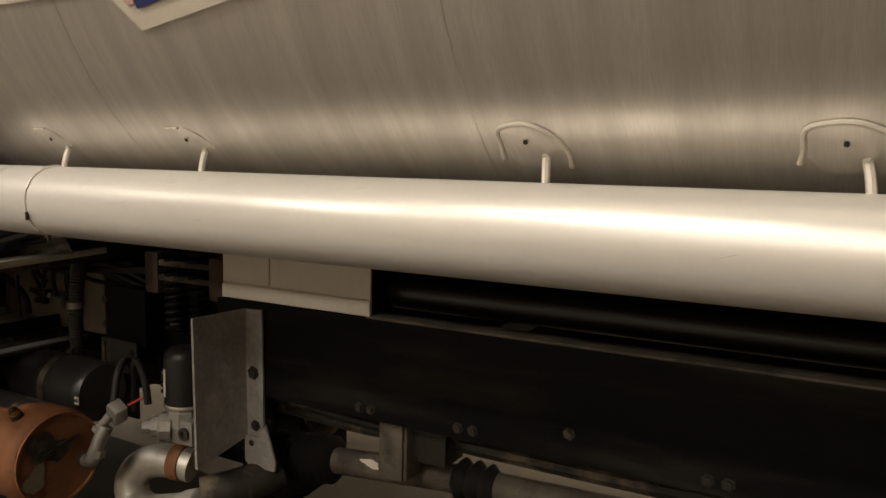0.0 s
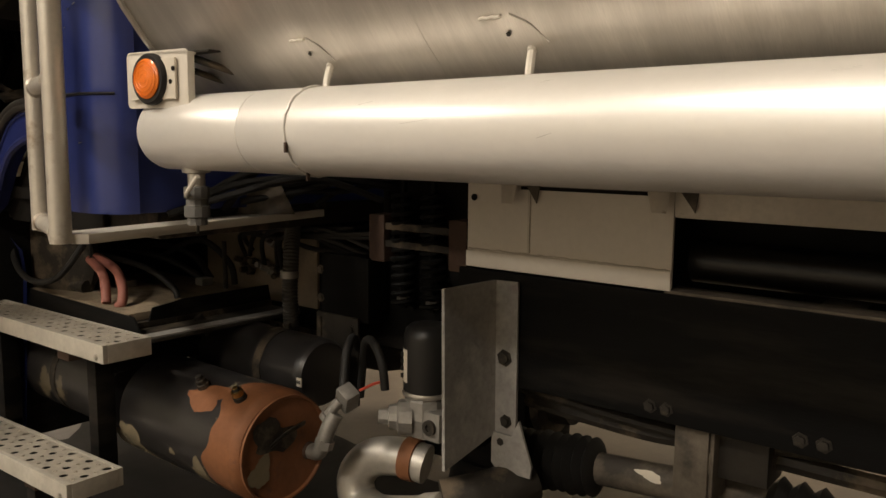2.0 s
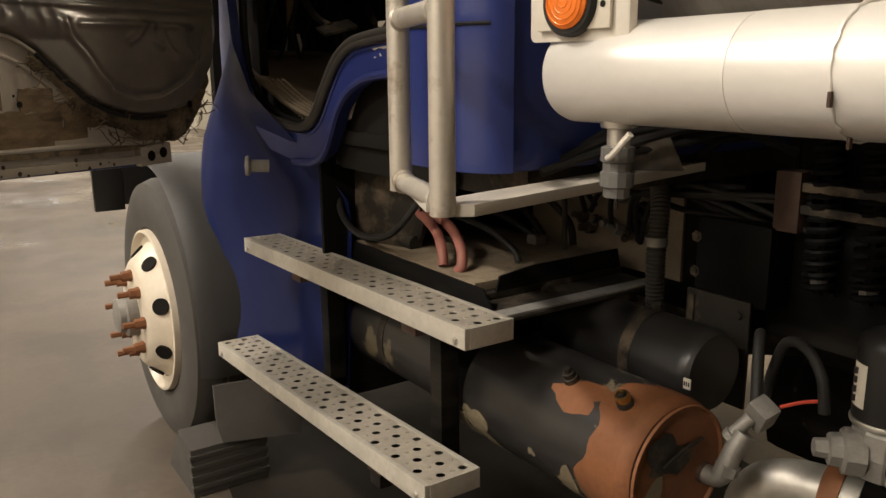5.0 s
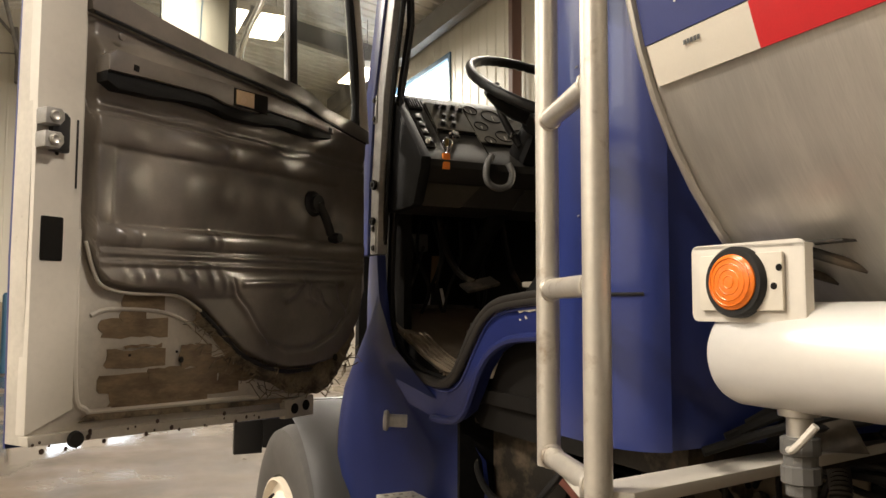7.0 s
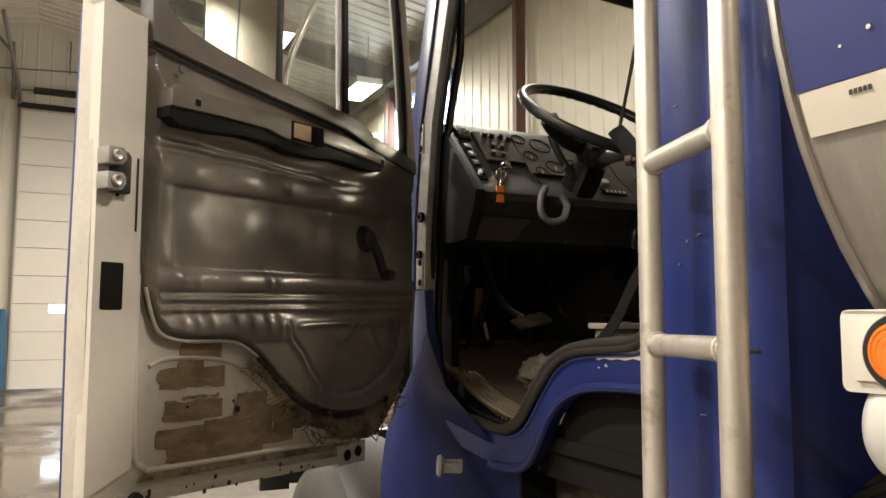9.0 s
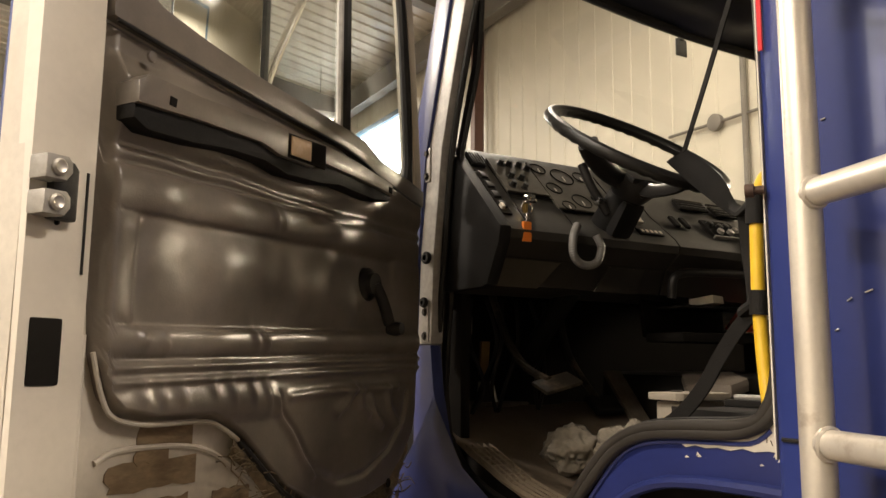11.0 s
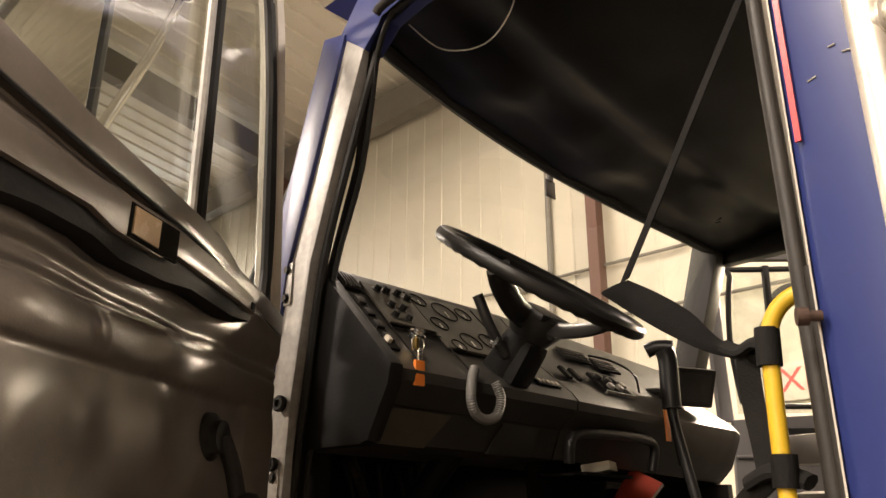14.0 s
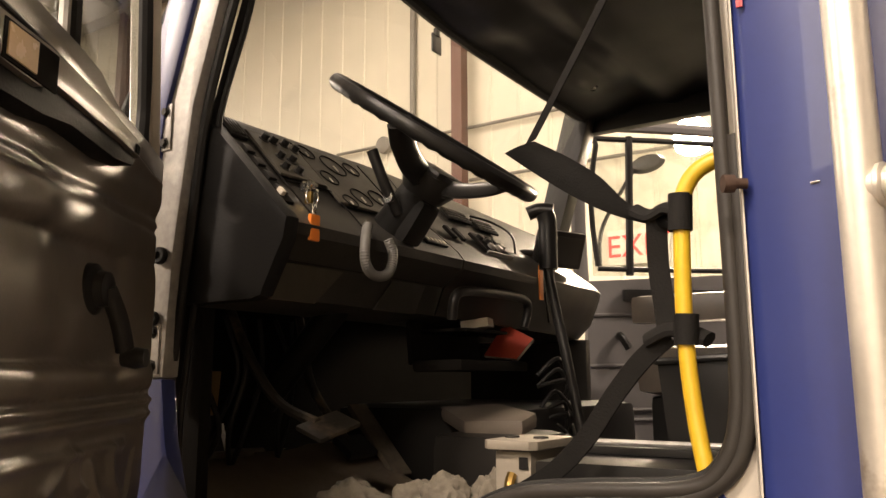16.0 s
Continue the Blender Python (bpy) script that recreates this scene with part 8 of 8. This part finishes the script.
part("dirt_strip", tube([(-1.0, 1.47, 0.70), (-0.7, 1.47, 0.69), (-0.5, 1.47, 0.70), (0.0, 1.48, 0.695), (0.5, 1.48, 0.70)], 0.020, 8), "grime", ln)
# gearbox and engine: unseen dark masses added to keep the background dark behind the tanks
gb = thing("gearbox", "unseen dark gearbox mass added to darken the view under the cab", "gearbox", at=(-2.2, 1.76, 0.5))
part("case", box((-2.75, 1.50, 0.52), (-1.95, 2.05, 1.05), 0.06), "grime", gb)
part("tail", lathe([(0, 0.24), (0.25, 0.20), (0.4, 0.14), (0.6, 0.12), (0.62, 0.06), (0.9, 0.05)], (-1.95, 1.76, 0.80), (1, 0, -0.12), 24), "grime", gb)
part("engine", box((-3.3, 1.40, 0.55), (-2.76, 2.12, 1.14), 0.06), "grime", gb)
tcase = thing("transfer_case", "oily black transfer case below the chassis rails", "transfer case", at=(-1.5, 2.0, 0.15))
part("housing", box((-1.74, 1.86, 0.26), (-1.26, 2.16, 0.70), 0.05), "black", tcase)
part("sump", lathe([(0, 0.10), (0.02, 0.15), (0.12, 0.17), (0.16, 0.12)], (-1.46, 2.0, 0.30), (0, 0, -1), 24), "black", tcase)
part("flange", lathe([(0, 0.12), (0.03, 0.12), (0.035, 0.08), (0.10, 0.07), (0.10, 0)], (-1.26, 2.0, 0.52), (1, 0, 0), 24), "grime", tcase)
part("cover", lathe([(0, 0.15), (0.03, 0.14), (0.05, 0.09), (0.05, 0)], (-1.50, 1.86, 0.48), (0, -1, 0), 28), "black", tcase)
for k in range(8):
    a = 2 * math.pi * k / 8
    bolt(tcase, (-1.50 + 0.125 * math.cos(a), 1.832, 0.48 + 0.125 * math.sin(a)), (0, -1, 0), 0.009, 0.008)
part("hose", tube([(-1.62, 1.86, 0.62), (-1.66, 1.70, 0.66), (-1.60, 1.55, 0.74), (-1.52, 1.48, 0.80)], 0.016, 8), "rubber", tcase)
# unseen black tank, added to darken the far side
ft = thing("fuel_tank", "unseen black tank added to keep the far side dark", "fuel tank", at=(-2.0, 2.5, 0.45))
part("shell", lathe([(0, 0.0), (0, 0.26), (0.02, 0.28), (1.1, 0.28), (1.12, 0.26), (1.12, 0)], (-2.75, 2.52, 0.74), (1, 0, 0), 36), "black", ft)
for x in (-2.5, -1.9):
    part("strap", lathe([(0, 0.284), (0.05, 0.284)], (x, 2.52, 0.74), (1, 0, 0), 36), "alu", ft)
uc = thing("cab_underside", "dark ribbed underside of the cab with added black closing panels", "cab floor pan", at=(-2.4, 1.5, 1.1))
part("pan", box((-3.25, SY + 0.065, 1.10), (-1.62, CR - 0.05, 1.163), 0.01), "grime", uc)
# near-black sheet added to keep the gap below the sill dark
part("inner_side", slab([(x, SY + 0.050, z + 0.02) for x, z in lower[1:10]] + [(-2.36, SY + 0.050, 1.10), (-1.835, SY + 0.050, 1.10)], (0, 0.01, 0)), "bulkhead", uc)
part("hose", tube([(-2.45, 0.86, 1.10), (-2.42, 0.85, 0.98), (-2.30, 0.84, 0.93), (-2.15, 0.85, 0.95), (-2.05, 0.88, 1.05)], 0.009, 8), "rubber", uc)
part("round_cover", lathe([(0, 0.15), (0.02, 0.15), (0.035, 0.13), (0.035, 0)], (-2.35, 0.96, 0.98), (0.3, -1, 0), 32), "grime", uc)
# black panels added to block the bright far wall
part("splash_panel", box((-2.44, 0.80, 0.42), (-2.425, 1.42, 1.12), 0.004), "black", uc)
part("inner_skirt", box((-3.2, 1.30, 0.50), (-2.42, 1.31, 1.12), 0.004), "black", uc)
part("rear_hoses", tube([(-1.66, 1.0, 1.25), (-1.56, 1.3, 1.22), (-1.50, 1.6, 1.30)], 0.014, 8), "rubber", uc)
for k in range(10):
    y = 0.86 + 0.05 * k
    part("hose", tube([(-1.60, y, 1.16 + 0.02 * (k % 3)), (-1.54, y + 0.12, 1.20 + 0.03 * (k % 4)), (-1.45, y + 0.3, 1.24), (-1.40, y + 0.5, 1.18 + 0.03 * (k % 3))], 0.009, 8), "rubber", uc)
# added near-black sheets that keep the gap under the tank's front dark
bk2 = thing("tank_bulkhead", "near-black sheets added to close the gap under the tank's front", "bulkhead", at=(-1.4, 1.8, 1.1))
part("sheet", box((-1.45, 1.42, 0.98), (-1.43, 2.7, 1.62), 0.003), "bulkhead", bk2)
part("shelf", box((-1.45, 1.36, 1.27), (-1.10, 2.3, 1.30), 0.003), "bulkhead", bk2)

# ---- worn lower part of the driver's door ----
rng = random.Random(21)


def tape_piece(u0, u1, z0, z1, seed, off):
    rg = random.Random(seed)
    n_ = 7
    top_ = [(u0 + (u1 - u0) * k / n_, z1 + rg.uniform(-0.003, 0.003)) for k in range(n_ + 1)]
    bot_ = [(u1 + (u0 - u1) * k / n_, z0 + rg.uniform(-0.003, 0.003)) for k in range(n_ + 1)]
    lf = [(u0 + rg.uniform(-0.008, 0.008), z0 + (z1 - z0) * k / 4) for k in range(1, 4)]
    return part("tape_remnant", slab([dp(u, z, off) for u, z in top_ + bot_ + lf], DN * 0.0012), "cardboard", door, "brown remnant of old tape", smooth=False)


for i, (u0, u1, z0, z1) in enumerate(((0.215, 0.11, 1.395, 1.430), (0.27, 0.10, 1.338, 1.378), (0.255, 0.105, 1.272, 1.312), (0.21, 0.115, 1.315, 1.322), (0.27, -0.05, 1.222, 1.262),
                                      (0.25, -0.12, 1.195, 1.228), (0.235, -0.02, 1.178, 1.20), (0.06, -0.03, 1.265, 1.318), (0.02, -0.10, 1.245, 1.285), (-0.05, -0.18, 1.222, 1.262), (0.15, 0.05, 1.245, 1.268), (0.22, 0.16, 1.375, 1.40))):
    tape_piece(u0, u1, z0, z1, i, -0.0115 + 0.0005 * (i % 4))
# pressed outline of the shell
part("pressing", tube([dp(u, z, -0.0115) for u, z in ((0.295, 1.385), (0.25, 1.398), (0.13, 1.394), (0.06, 1.375), (0.01, 1.345), (-0.03, 1.318))], 0.005, 8, 4), "white_dirty", door)
part("pressing", tube([dp(u, z, -0.0115) for u, z in ((0.33, 1.56), (0.326, 1.25), (0.30, 1.195), (0.25, 1.187), (-0.10, 1.178), (-0.36, 1.168))], 0.007, 8, 4), "white", door)
part("flange_gap", slab([dp(u, z, -0.004) for u, z in ((0.30, 1.186), (-0.365, 1.162), (-0.37, 1.150), (0.32, 1.172))], DN * 0.001), "insul", door)
# torn insulation under the vinyl's lower edge
bm = bmesh.new()
gr = []
for i in range(61):
    u = 0.03 - 0.60 * i / 60
    zt = along(LOW, u) + 0.004
    wd = 0.036 + 0.045 * bump_at(u, -0.42, 0.17) + 0.012 * noise.noise((u * 20, 0, 0))
    row = []
    for j in range(7):
        z = zt - wd * j / 6
        row.append(bm.verts.new(dp(u, z, -0.008 + 0.012 * math.sin(math.pi * j / 6) + 0.008 * noise.noise((u * 45, z * 45, 1)))))
    gr.append(row)
for i in range(60):
    for j in range(6):
        bm.faces.new((gr[i][j], gr[i + 1][j], gr[i + 1][j + 1], gr[i][j + 1]))
part("torn_insulation", bm, "insul", door, "torn fibrous insulation")
for k in range(180):
    u = rng.uniform(-0.57, 0.05)
    z = along(LOW, u) - rng.uniform(0.0, 0.075)
    a = rng.uniform(0, 6.28)
    ln_ = rng.uniform(0.02, 0.075)
    p0 = dp(u, z, rng.uniform(-0.004, 0.012))
    p2 = dp(u + ln_ * math.cos(a), z + ln_ * 0.6 * math.sin(a), rng.uniform(-0.004, 0.012))
    part("fibre", tube([p0, (p0 + p2) / 2 + Vector((0, 0, rng.uniform(-0.01, 0.01))), p2], rng.uniform(0.0008, 0.0018), 4, 3), "insul", door)
for u, z, r in ((0.062, 1.283, 0.007), (0.075, 1.302, 0.003), (-0.305, 1.135, 0.014), (-0.35, 1.140, 0.014), (0.39, 1.705, 0.004), (0.20, 1.30, 0.003), (-0.47, 1.262, 0.010)):
    part("hole", lathe([(0.0, 0), (0.0, r), (0.0012, r), (0.0012, 0)], dp(u, z, 0.0105 if z < 1.16 else (0.0 if u > 0.3 else (-0.0085 if u > -0.1 else 0.012))), DN, 16), "bulkhead", door)
part("hinge_tab", slab([dp(u, z, 0.008) for u, z in ((-0.27, 1.16), (-0.385, 1.165), (-0.385, 1.11), (-0.27, 1.11))], -DN * 0.02, 0.004), "white_dirty", door)
# scratches, grime specks on the cream shell
for k in range(26):
    u, z = rng.uniform(0.30, 0.43), rng.uniform(1.15, 1.25)
    part("rust_speck", lathe([(0, 0), (0, 0.0025 + 0.004 * rng.random()), (0.0008, 0.002), (0.0008, 0)], dp(u - 0.5 * rng.random() ** 2, 1.125 + 0.03 * rng.random(), 0.0112), DN, 6), "rust_dark", door, smooth=False)
part("edge_marks", slab([dp(u, z, 0.0005) for u, z in ((0.345, 1.78), (0.349, 1.78), (0.349, 1.64), (0.345, 1.64))], DN * 0.001), "trim", door)

# flat dark sheet: the truck's shade plus oily dirt, put into the floor's colour
M["shade_and_oil"] = material("shaded_oily_floor", (0.022, 0.018, 0.014), 0.8, 0, 0.6, 3, 0.6, 40, 0.05, spec=0.1)
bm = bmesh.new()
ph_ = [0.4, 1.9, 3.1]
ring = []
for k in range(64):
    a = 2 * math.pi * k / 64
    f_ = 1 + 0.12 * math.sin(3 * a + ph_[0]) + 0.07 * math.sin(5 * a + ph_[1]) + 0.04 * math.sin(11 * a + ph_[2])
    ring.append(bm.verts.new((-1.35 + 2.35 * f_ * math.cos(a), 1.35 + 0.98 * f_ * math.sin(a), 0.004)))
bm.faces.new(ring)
solo("oil_stain", bm, "shade_and_oil", "dark floor patch under the truck, shade and oily dirt in its colour", "stain", kind="structure", smooth=False)
